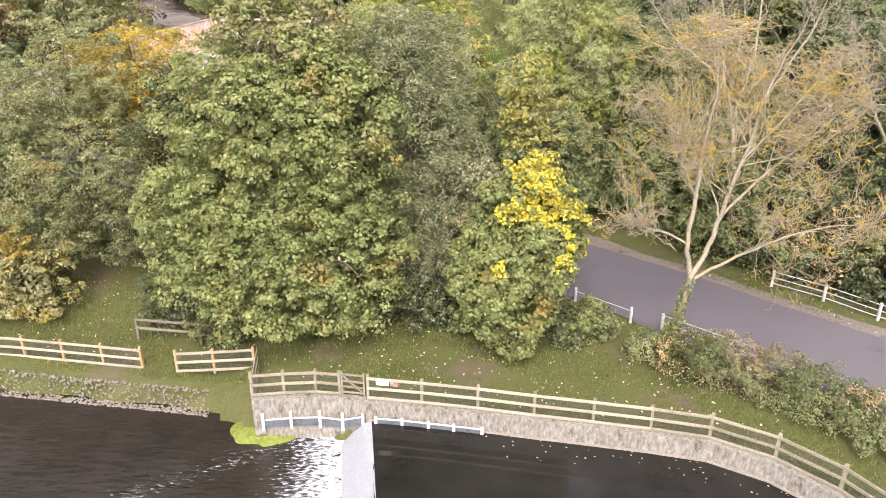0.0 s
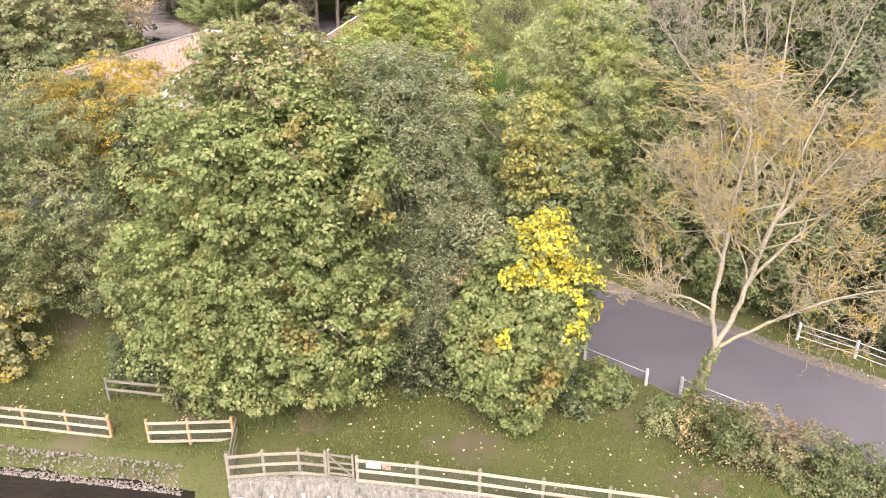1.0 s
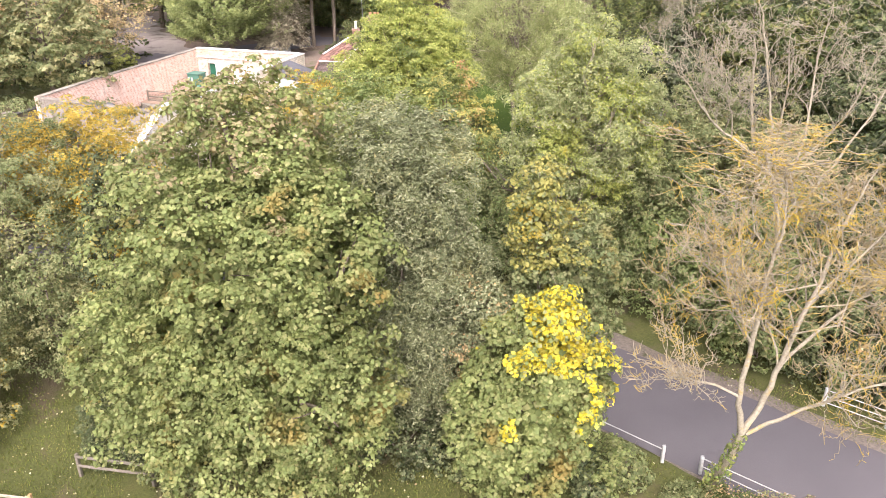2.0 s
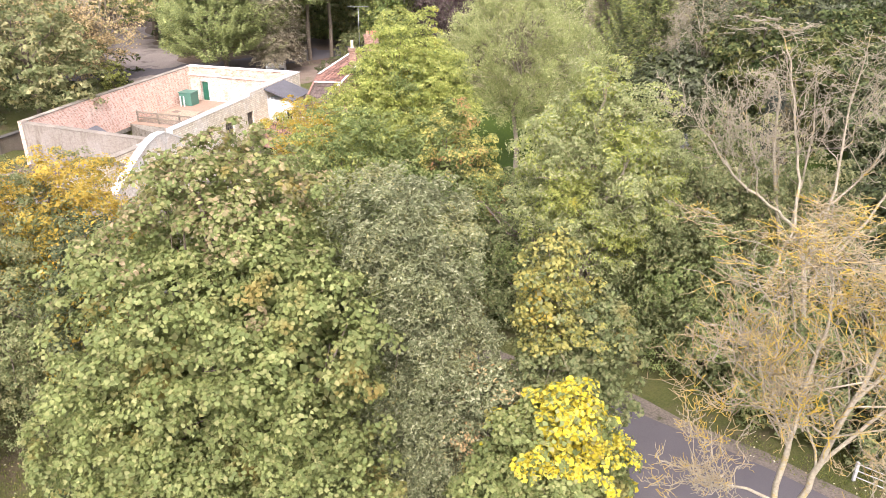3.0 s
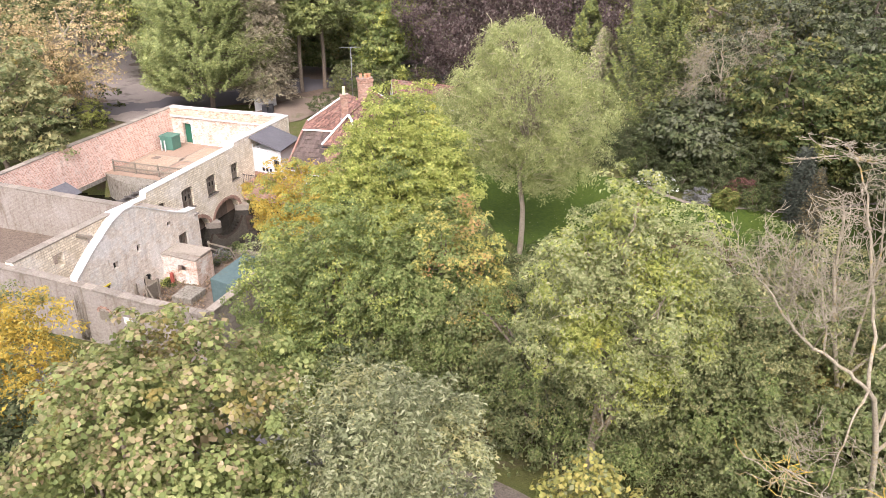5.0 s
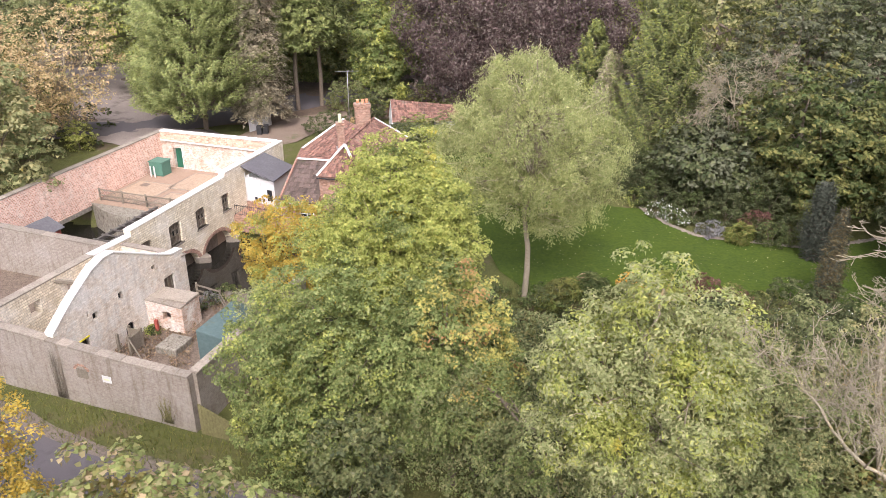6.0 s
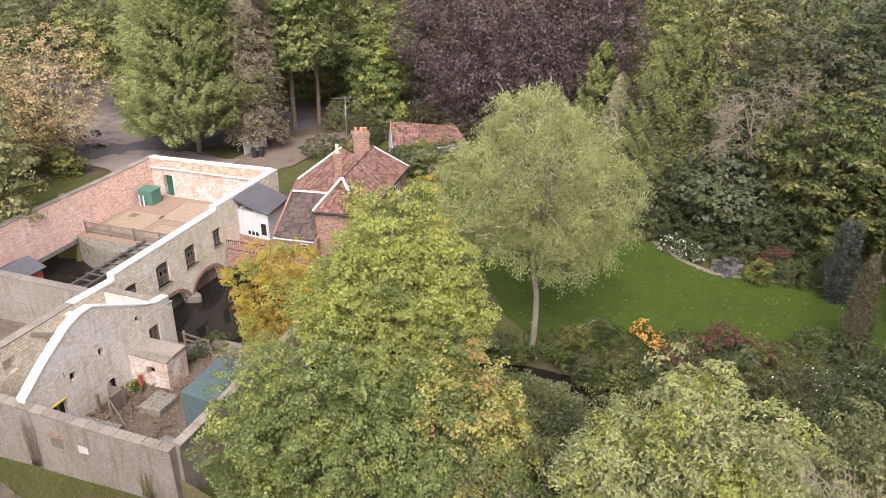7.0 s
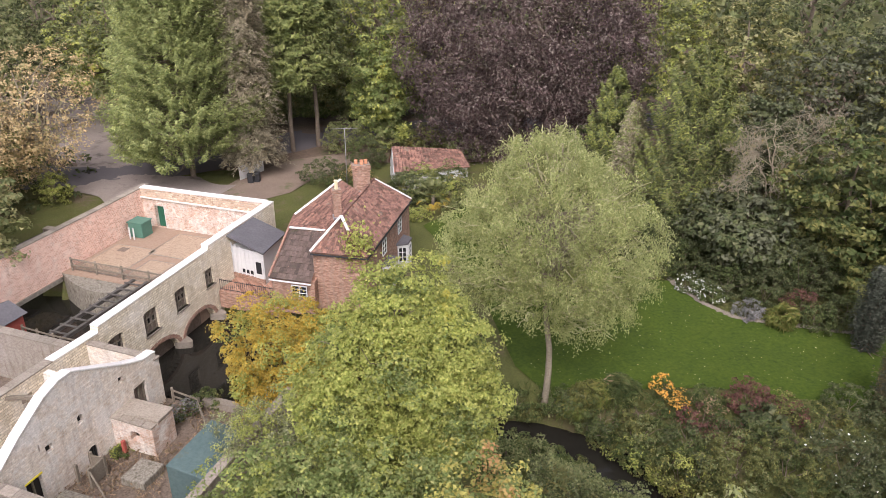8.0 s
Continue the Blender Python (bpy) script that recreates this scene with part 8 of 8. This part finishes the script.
# garden front border
BORDER = [
    (7.2, 64.6, 0.8, 1.1, [F_GRS, F_OLV], "grassy reed clump on the bank", dict(aspect=0.15, leaf=0.7, up=1.2)),
    (8.3, 64.9, 0.8, 1.0, [F_GRS, F_OLV], "tall dry ornamental grass clump", dict(aspect=0.12, leaf=0.8, up=1.3)),
    (10.0, 65.4, 0.9, 1.2, [F_SHR, F_DEAD], "brown ornamental grass clump", dict(aspect=0.12, leaf=0.8, up=1.3)),
    (12.6, 65.3, 0.95, 1.2, [F_SHR, F_ORF], "orange daisies in the garden border", dict(slot_fn=above((0, 0, 1.0), 0.95, 0.6, 0.15))),
    (12.9, 63.9, 0.7, 0.9, [F_SHR, F_ORF], "small clump of orange flowers", dict(slot_fn=above((0, 0, 1.0), 0.8, 0.4, 0.15))),
    (10.0, 61.9, 1.5, 1.5, [F_SHR, F_LIM], "yellow-green shrub in the border", {}),
    (10.8, 63.4, 1.2, 1.2, [F_SHR, F_OLV], "olive border shrub by the stream", {}),
    (13.8, 62.6, 1.1, 1.2, [F_PUR, F_SHR], "purple leaved shrub in the border", {}),
    (14.8, 61.5, 1.1, 1.1, [F_PUR, F_DRK], "dark purple heuchera clump", {}),
    (15.0, 64.4, 1.0, 1.1, [F_SHR, F_DEAD], "green and brown border plants", {}),
    (17.1, 64.2, 1.3, 1.7, [F_PUR, F_PUR], "dark red smoke bush", {}),
    (18.7, 63.2, 1.2, 1.5, [F_OLV, F_PUR], "reddish brown border shrub", {}),
    (17.0, 62.2, 1.2, 1.3, [F_DRK, F_SHR], "large leaved dark green plant", dict(leaf=0.35)),
    (20.3, 62.2, 1.4, 1.6, [F_OLV, F_SHR], "yellow-brown azalea bush in the border", {}),
    # deep green leaves here also put the dimness of the right end into colour
    (22.5, 63.6, 1.5, 1.6, [F_DRK, F_DRK], "dark green shrub in the border", {}),
    (24.6, 62.6, 1.7, 1.8, [F_DRK, F_DRK], "green border shrub by the lawn end", {}),
    (11.6, 57.2, 1.3, 1.6, [F_OLV, F_LIM], "streamside shrub with yellow leaves", {}),
    (11.8, 59.4, 1.8, 2.0, [F_OLV, F_LIM], "broad olive streamside shrub", {}),
    (14.4, 58.8, 1.9, 2.1, [F_OLV, F_GRN], "broad olive streamside hedge shrub", {}),
    (17.0, 58.6, 1.9, 2.1, [F_OLV, F_SHR], "broad green streamside hedge shrub", {}),
    # past x 19 the darker leaf colour again stands for the dim right side
    (19.8, 58.6, 2.0, 2.2, [F_DRK, F_WHF], "green shrub dotted with white roses", dict(slot_fn=lambda p, rng: (rng.random(len(p)) < 0.012).astype(int))),
    (22.8, 59.0, 2.0, 2.3, [F_DRK, F_WHF], "dark shrub dotted with white flowers", dict(slot_fn=lambda p, rng: (rng.random(len(p)) < 0.01).astype(int))),
    (12.6, 61.0, 1.2, 1.2, [F_DRK, F_SHR], "low green plants by the stream", {}),
    (16.8, 60.4, 1.4, 1.4, [F_SHR, F_DRK], "low green plants by the stream", {}),
    (25.8, 59.6, 2.2, 2.6, [F_DRK, F_SHR], "dark green bush by the stream", {}),
    (8.8, 63.6, 1.0, 1.0, [F_DRK, F_SHR], "dark ferns on the stream bank", {}),
    (8.3, 63.0, 0.9, 1.0, [F_SHR, F_OLV], "low ferns on the stream bank", {}),
    (9.2, 61.6, 1.0, 1.2, [F_OLV, F_SHR], "olive shrub on the stream bank", {}),
    (9.9, 60.3, 1.1, 1.3, [F_SHR, F_OLV], "green shrub on the stream bank", {}),
    (11.0, 58.6, 1.2, 1.4, [F_OLV, F_LIM], "yellow-green shrub on the stream bank", {}),
    (12.6, 56.6, 1.4, 1.6, [F_OLV, F_SHR], "olive shrub on the stream bank", {}),
    (14.6, 56.2, 1.5, 1.7, [F_SHR, F_OLV], "green shrub on the stream bank", {}),
    (17.2, 55.8, 1.6, 1.8, [F_SHR, F_OLV], "green shrub on the stream bank", {}),
    (3.0, 59.8, 1.3, 1.6, [F_SHR, F_GRN], "leafy green shrub beside the stream", {}),
    (5.0, 58.0, 1.2, 1.5, [F_GRN, F_SHR], "leafy green shrub beside the stream", {}),
    # bed behind the lawn
    (16.6, 80.4, 1.0, 1.6, [F_SHR, F_LIM], "small green shrub beside the lawn path", {}),
    (17.8, 78.2, 1.0, 1.3, [F_SHR, F_WHF], "white flowering shrub in the bed", dict(slot_fn=lambda p, rng: (rng.random(len(p)) < 0.16).astype(int))),
    (19.0, 76.8, 1.0, 1.2, [F_SHR, F_WHF], "white dahlia clump in the bed", dict(slot_fn=lambda p, rng: (rng.random(len(p)) < 0.1).astype(int))),
    (20.9, 74.6, 1.0, 1.1, [F_LAV, F_LAV], "rounded grey lavender bush", {}),
    (22.7, 73.5, 0.9, 1.2, [F_GRS, F_OLV], "spiky grass clump in the bed", dict(aspect=0.12, leaf=0.7, up=1.2)),
    (24.2, 74.4, 1.2, 2.0, [F_PUR, F_OLV], "dark red acer in the bed", {}),
    (24.9, 72.9, 1.1, 1.9, [F_SHR, F_DRK], "glossy green shrub in the bed", {}),
    (26.8, 73.4, 1.3, 2.4, [F_DRK, F_SHR], "green ivy-clad shrub in the bed", {}),
    (28.2, 74.4, 1.2, 2.2, [F_OLV, F_SHR], "golden shrub in the bed", {}),
    (20.4, 77.6, 1.5, 2.4, [F_DRK, F_SHR], "dark shrub behind the flowers", {}),
    (22.6, 76.6, 1.5, 2.6, [F_DRK, F_SHR], "dark green shrub behind the lavender", {}),
    (18.4, 80.4, 1.6, 2.6, [F_DRK, F_SHR], "dark green shrub behind the bed", {}),
    # around the house
    (-2.2, 96.0, 2.2, 3.4, [F_GRN, F_LIM], "big green shrub beside the house", {}),
    (0.6, 95.0, 1.7, 2.8, [F_GRN, F_LIM], "leafy green shrub beside the palm", {}),
    (-2.3, 91.4, 1.0, 1.3, [F_LIM, F_GRN], "low yellow-green shrub beside the house", {}),
    (-3.4, 95.6, 1.8, 3.2, [F_DRK, F_SHR], "dark green shrub behind the house", {}),
    (0.6, 97.6, 2.0, 3.0, [F_SHR, F_BIR], "olive shrub behind the house", {}),
    (2.6, 86.8, 1.2, 1.2, [F_SHR, F_ORA], "low shrub with yellow leaves", {}),
    (-14.8, 74.4, 1.2, 1.6, [F_DRK, F_SHR], "dark green bush beside the mill pond", {}),
    (-13.4, 84.4, 1.4, 1.5, [F_GRY, F_SHR], "grey-green shrub behind the porch", {}),
    (-11.0, 111.0, 2.4, 3.6, [F_GRN, F_OLV], "leafy green shrub beside the back lane", {}),
    (-6.4, 112.6, 2.6, 3.4, [F_GRN, F_LIM], "light green shrub beside the back lane", {}),
    (-2.0, 112.0, 2.4, 3.0, [F_OLV, F_GRN], "olive shrub beside the back lane", {}),
    (2.2, 108.5, 2.2, 2.6, [F_GRN, F_OLV], "green shrub under the copper beech", {}),
    (-12.0, 101.0, 2.4, 2.2, [F_DRK, F_SHR], "broad dark shrub on the back lawn", {}),
    (-9.0, 100.6, 2.0, 2.0, [F_SHR, F_RUS], "green shrub with reddish leaves", {}),
    (-8.2, 106.0, 2.0, 3.4, [F_DRK, F_SHR], "tall dark shrub by the lane", {}),
    (-15.8, 65.8, 0.9, 1.6, [F_LAV, F_LAV], "blue-grey spruce bush beside the gable", {}),
    (-15.0, 63.7, 0.8, 0.9, [F_LAV, F_SHR], "mauve lavender in the yard", {}),
    (-13.8, 64.6, 0.7, 1.0, [F_SHR, F_BIR], "green yard shrub beside the pond", {}),
    (2.4, 60.3, 1.1, 1.3, [F_SHR, F_GRN], "leafy bank plants beside the stream", {}),
    (4.4, 59.9, 1.0, 1.3, [F_GRN, F_SHR], "leafy bank plants beside the stream", {}),
    (-36.4, 95.6, 1.6, 3.0, [F_LIM, F_OLV], "yellow-green bush under the tan tree", {}),
    (-17.2, 60.6, 0.5, 0.4, [F_LIM, F_SHR], "low mossy green weeds beside the buttress", {}),
]
for i, (x, y, r, h, ms, lb, kw) in enumerate(BORDER):
    kw = dict(kw)
    kw.setdefault("slot_fn", mixed(0.35))
    kw.setdefault("tri", True)
    while 30 > x > 6 and 66 > y > 50 and seg_dist(np.array([x]), np.array([y]), STREAM)[0] < 1.7 + 0.25 * r:
        x, y = x + 0.2, y + 0.15
    lf = kw.pop("leaf", 0.13)
    shrub("border_plant" if i < 48 else "garden_shrub", 300 + i, x, y, r, h, ms, lb, clumps=int(60 * r * max(0.8, h / 1.6)), per=34, clump_r=0.28, leaf=lf, **kw)
# low plants along both banks of the stream
rng = np.random.default_rng(47)
for i, k in enumerate(np.arange(3.2, 8.0, 0.22)):
    j = int(k)
    (xa, ya), (xb, yb) = STREAM[j], STREAM[j + 1]
    d = unit(np.array([xb - xa, yb - ya]))
    for side in (-1, 1):
        x, y = np.array([xa + (xb - xa) * (k - j), ya + (yb - ya) * (k - j)]) + side * np.array([-d[1], d[0]]) * (2.25 + 0.3 * rng.random())
        shrub("bank_plant", 700 + 2 * i + (side > 0), x, y, 0.75 + 0.3 * rng.random(), 0.8 + 0.5 * rng.random(), [F_SHR, (F_OLV, F_GRN, F_DRK)[i % 3]], "leafy waterside plants on the stream bank", clumps=44, per=32, clump_r=0.26, leaf=0.14, slot_fn=mixed(0.4), tri=True)
# tree fern by the house
pf = thing("palm", "small palm with yellow-green fan leaves", "palm")
bm = bmesh.new()
tube(bm, [(-1.2, 93.0, 0.4), (-1.15, 93.0, 1.4), (-1.1, 93.0, 2.4)], [0.16, 0.15, 0.14], 8)
part("trunk", bm, BARK, pf)
rng = np.random.default_rng(9)
for k in range(34):
    a, el = rng.random() * 6.28, -0.5 + 1.6 * rng.random()
    d = np.array([math.cos(a) * math.cos(el), math.sin(a) * math.cos(el), math.sin(el)])
    c = np.array([-1.1, 93.0, 2.4]) + d * 1.0
    side = unit(np.cross(d, [0, 0, 1.0]))
    t = np.linspace(-1, 1, 9)
    dirs = unit(d[None] * 1.0 + side[None] * t[:, None] * 0.9)
    v, q = [], []
    for dd in dirs:
        w = unit(np.cross(dd, [0.2, 0.1, 1.0])) * 0.04
        i0 = len(v)
        v += [c, c + dd * 0.4 + w, c + dd * 0.8 - np.array([0, 0, 0.12]), c + dd * 0.4 - w]
        q.append((i0, i0 + 1, i0 + 2, i0 + 3))
    link_mesh("frond", quick_mesh("frond", v, q), F_ORA if el < -0.1 else F_GRN, pf)
# creeper on the house gable
rng = np.random.default_rng(21)
c = np.array([-6.0, 75.4, 5.2]) + rng.normal(size=(900, 3)) * np.array([0.55, 0.35, 1.0])
c = c[c[:, 2] > 0.5]
v, q = leaf_quads(rng, c, unit(rng.normal(size=c.shape) + np.array([0, -0.8, 0.6])), 0.2)
cr = thing("creeper", "bright green creeper climbing over the roof", "creeper")
link_mesh("foliage", quick_mesh("foliage", v, q), F_LIM, cr)

rng = np.random.default_rng(33)
n = 5000
uu, vv = 20.8 + 10.6 * rng.random(n), -12.9 + 8.0 * rng.random(n)
ok = (noise_mask(uu * 1.6, vv * 1.6) > -0.25) & ~((uu > 23.4) & (uu < 27.5) & (vv < -10.1))
base = np.array([MO.x, MO.y]) + np.outer(uu, [E1.x, E1.y]) + np.outer(vv, [E2.x, E2.y])
c = np.column_stack([base, 0.5 + 0.22 * rng.random(n)])[ok]
v, q = leaf_quads(rng, c, unit(rng.normal(size=c.shape) + np.array([0, 0, 0.5])), 0.2, 0.3)
tagged(link_mesh("dry_weeds", quick_mesh("dry_weeds", v, q), F_DEAD), "brown dry weeds over the mill yard", "weeds", kind="stuff")
# ---- undergrowth, litter, grass, foam ----
rng = np.random.default_rng(31)
bl = []
for i in range(300):
    x, y = -70 + 140 * rng.random(), 104 + 62 * rng.random()
    p = np.array([x]), np.array([y])
    if seg_dist(*p, LANE)[0] < 4.5 or seg_dist(*p, DRIVE)[0] < 6.5 or (y < 112 and -24 < x < -3) or (-22 < x < -12 and y < 160):
        continue
    h = 2.0 + 3.0 * rng.random()
    bl.append((x, y, h * 0.4, 2.2 + 1.5 * rng.random(), 2.2 + 1.5 * rng.random(), h * 0.6))
for i in range(120):
    x, y = 32 + 40 * rng.random(), 82 + 30 * rng.random()
    h = 2.5 + 4.0 * rng.random()
    bl.append((x, y, h * 0.4, 2.4, 2.4, h * 0.6))
for i in range(40):
    x, y = -62 + 26 * rng.random(), 60 + 44 * rng.random()
    h = 2.0 + 3.0 * rng.random()
    bl.append((x, y, h * 0.4, 2.4, 2.4, h * 0.6))
tagged(link_mesh("undergrowth", crown_mesh("undergrowth", 78, bl, 4800, 30, 0.9, 0.42, slot_fn=mixed(0.3), tri=True), [F_DRK, F_SHR]), "dark leafy undergrowth between the woodland trees", "undergrowth", kind="stuff")
n = 1300
x, y = -20 + 40 * rng.random(n), 22 + 14 * rng.random(n)
ok = (y > np.where(x < -7.3, 28.2, line_y(np.clip(x, -7.3, 16), WALL_LINE[:15]) + 0.3)) & (seg_dist(x, y, ROAD) > 3.2)
c = np.stack([x, y, ground_z(x, y) + 0.03], -1)[ok]
v, q = leaf_quads(rng, c, unit(rng.normal(size=c.shape) * 0.25 + np.array([0, 0, 1.0])), 0.1, 0.8)
tagged(link_mesh("fallen_leaf_litter", quick_mesh("fallen_leaf_litter", v, q), F_LITTER), "pale fallen leaves scattered on the grass", "leaves", kind="stuff")


def tufts(name, seed, n, x0, x1, y0, y1, keep, mat, label, h=0.16):
    rng = np.random.default_rng(seed)
    x, y = x0 + (x1 - x0) * rng.random(n), y0 + (y1 - y0) * rng.random(n)
    ok = keep(x, y)
    x, y = x[ok], y[ok]
    z = ground_z(x, y)
    k = len(x)
    base = np.stack([x, y, z], -1)
    lean = rng.normal(size=(k, 3)) * 0.45
    lean[:, 2] = 1
    tip = base + unit(lean) * (h * (0.5 + rng.random(k)))[:, None]
    side = unit(np.cross(unit(lean), rng.normal(size=(k, 3)))) * 0.022
    mid = (base + tip) / 2
    v = np.stack([base - side, base + side, tip + side * 0.2, tip - side * 0.2], 1).reshape(-1, 3)
    return tagged(link_mesh(name, quick_mesh(name, v, np.arange(4 * k).reshape(-1, 4)), mat), label, "grass", kind="stuff")


def on_green(x, y):
    return (y > np.where(x < -7.3, line_y(np.clip(x, -60, -7.3), BANK_LINE) + 0.6, line_y(np.clip(x, -7.3, 16), WALL_LINE[:15]) + 0.2)) & (seg_dist(x, y, ROAD) > 3.3) & (noise_mask(x, y) > -0.35)


tufts("grass", 62, 9000, -27, -7, 46, 57, lambda x, y: (seg_dist(x, y, ROAD) > 3.1) & ((x - MO.x) * E1.x + (y - MO.y) * E1.y > 32.1), F_GRS, "rough grass verge under the boundary wall", 0.22)
tufts("reeds", 63, 7000, 0, 17, 52, 68, lambda x, y: (seg_dist(x, y, STREAM) > 1.9) & (seg_dist(x, y, STREAM) < 3.8), F_SHR, "rough reeds and weeds along the stream banks", 0.55)
tufts("grass", 61, 70000, -24, 18, 18, 36, on_green, F_GRS, "uneven grass on the river green", 0.1)
# stones along the bank and the mossy spit
rng = np.random.default_rng(71)
stones = thing("bank_stones", "grey-brown stones along the foot of the bank", "stones", kind="stuff")
vs, qs = [], []
cube = np.array([(-1, -1, -1), (1, -1, -1), (1, 1, -1), (-1, 1, -1), (-1, -1, 1), (1, -1, 1), (1, 1, 1), (-1, 1, 1)], float) * 0.5
fc = np.array([(0, 3, 2, 1), (4, 5, 6, 7), (0, 1, 5, 4), (1, 2, 6, 5), (2, 3, 7, 6), (3, 0, 4, 7)])
for i in range(2600):
    x = -27 + 17.4 * rng.random()
    y = line_y(x, BANK_LINE) - 0.6 + 0.75 * rng.random() ** 1.6
    s = 0.035 + 0.055 * rng.random() ** 2
    z = max(gz(x, y), LOW_WATER - 0.02)
    R3 = np.array(Euler(rng.random(3) * 6).to_matrix())
    p = (cube * (1 + 0.3 * rng.normal(size=cube.shape) * 0.5)) * np.array([1.2, 1.0, 0.7]) * s
    qs.append(fc + 8 * i)
    vs.append(p @ R3.T + np.array([x, y, z + s * 0.35]))
link_mesh("stone", quick_mesh("stone", np.concatenate(vs), np.concatenate(qs)), STONE_C, stones)
spit = thing("mossy_spit", "green mossy spit of stones below the wall", "bank", kind="structure")
bm = bmesh.new()
bmesh.ops.create_icosphere(bm, subdivisions=4, radius=1, matrix=Matrix.Translation((-7.0, 24.6, -1.95)) @ Matrix.Diagonal((1.5, 1.0, 0.35, 1)))
for vv in bm.verts:
    vv.co += Vector((0.25, 0.25, 0.12)) * noise.noise(vv.co * 1.7)
part("mound", bm, MOSS, spit)
# foam below the weir
k = 60
fx, fy = np.linspace(-12.5, -2.6, k), np.linspace(5.0, 24.4, k)
FX, FY = np.meshgrid(fx, fy)
edge = np.interp(FY, [6, 14, 19.6, 23.8], [-1.6, -2.1, -3.0, -3.55])
FX = np.minimum(FX, edge + 0.25)
fz = LOW_WATER + 0.02 + 0.05 * np.exp(-((edge - FX) / 1.2) ** 2) * np.sin(FX * 9) * np.sin(FY * 7)
ix = np.arange(k * k).reshape(k, k)
tagged(link_mesh("river_foam", quick_mesh("river_foam", np.stack([FX, FY, fz], -1).reshape(-1, 3), np.stack([ix[:-1, :-1], ix[:-1, 1:], ix[1:, 1:], ix[1:, :-1]], -1).reshape(-1, 4), smooth=True), FOAMGAP), "white foam streaks below the weir", "foam", kind="stuff")
rng = np.random.default_rng(91)
x, y = 5 + 24 * rng.random(320), 65.5 + 14 * rng.random(320)
ok = (y < np.interp(x, [5, 17, 18.2, 20, 24.5, 29], [84, 79, 76, 74, 72.6, 72])) & (y > 66.5)
c = np.stack([x, y, ground_z(x, y) + 0.11], -1)[ok]
v, q = leaf_quads(rng, c, unit(rng.normal(size=c.shape) * 0.25 + np.array([0, 0, 1.0])), 0.07, 0.8)
tagged(link_mesh("lawn_leaf_litter", quick_mesh("lawn_leaf_litter", v, q), F_LITTER), "pale fallen leaves scattered on the lawn", "leaves", kind="stuff")
rail = thing("lawn_rail", "low dark timber rail at the lawn end", "fence")
for xa, ya, xb, yb in ((24.6, 62.2, 27.4, 61.0), (27.4, 61.0, 30.2, 59.8)):
    za, zb = gz(xa, ya), gz(xb, yb)
    part("post", box_between(bmesh.new(), (xa, ya, za - 0.1), (xa, ya, za + 0.8), 0.1, 0.1), BARK, rail)
    part("bar", box_between(bmesh.new(), (xa, ya, za + 0.7), (xb, yb, zb + 0.7), 0.08, 0.1), BARK, rail)
rng = np.random.default_rng(93)
x = 1.5 + 12.5 * rng.random(110)
y = np.interp(x, [1.3, 5.5, 9.5, 11.5, 13.1, 14.3], [23.7, 22.9, 22.0, 20.95, 19.4, 17.4]) - 0.25 - 1.6 * rng.random(110) ** 2
c = np.stack([x, y, np.full(110, UP_WATER + 0.012)], -1)
v, q = leaf_quads(rng, c, np.tile([0.0, 0.0, 1.0], (110, 1)), 0.075, 0.8, fold=0.0)
tagged(link_mesh("floating_leaves", quick_mesh("floating_leaves", v, q), F_TAN), "fallen leaves afloat on the mill pond", "leaves", kind="stuff")
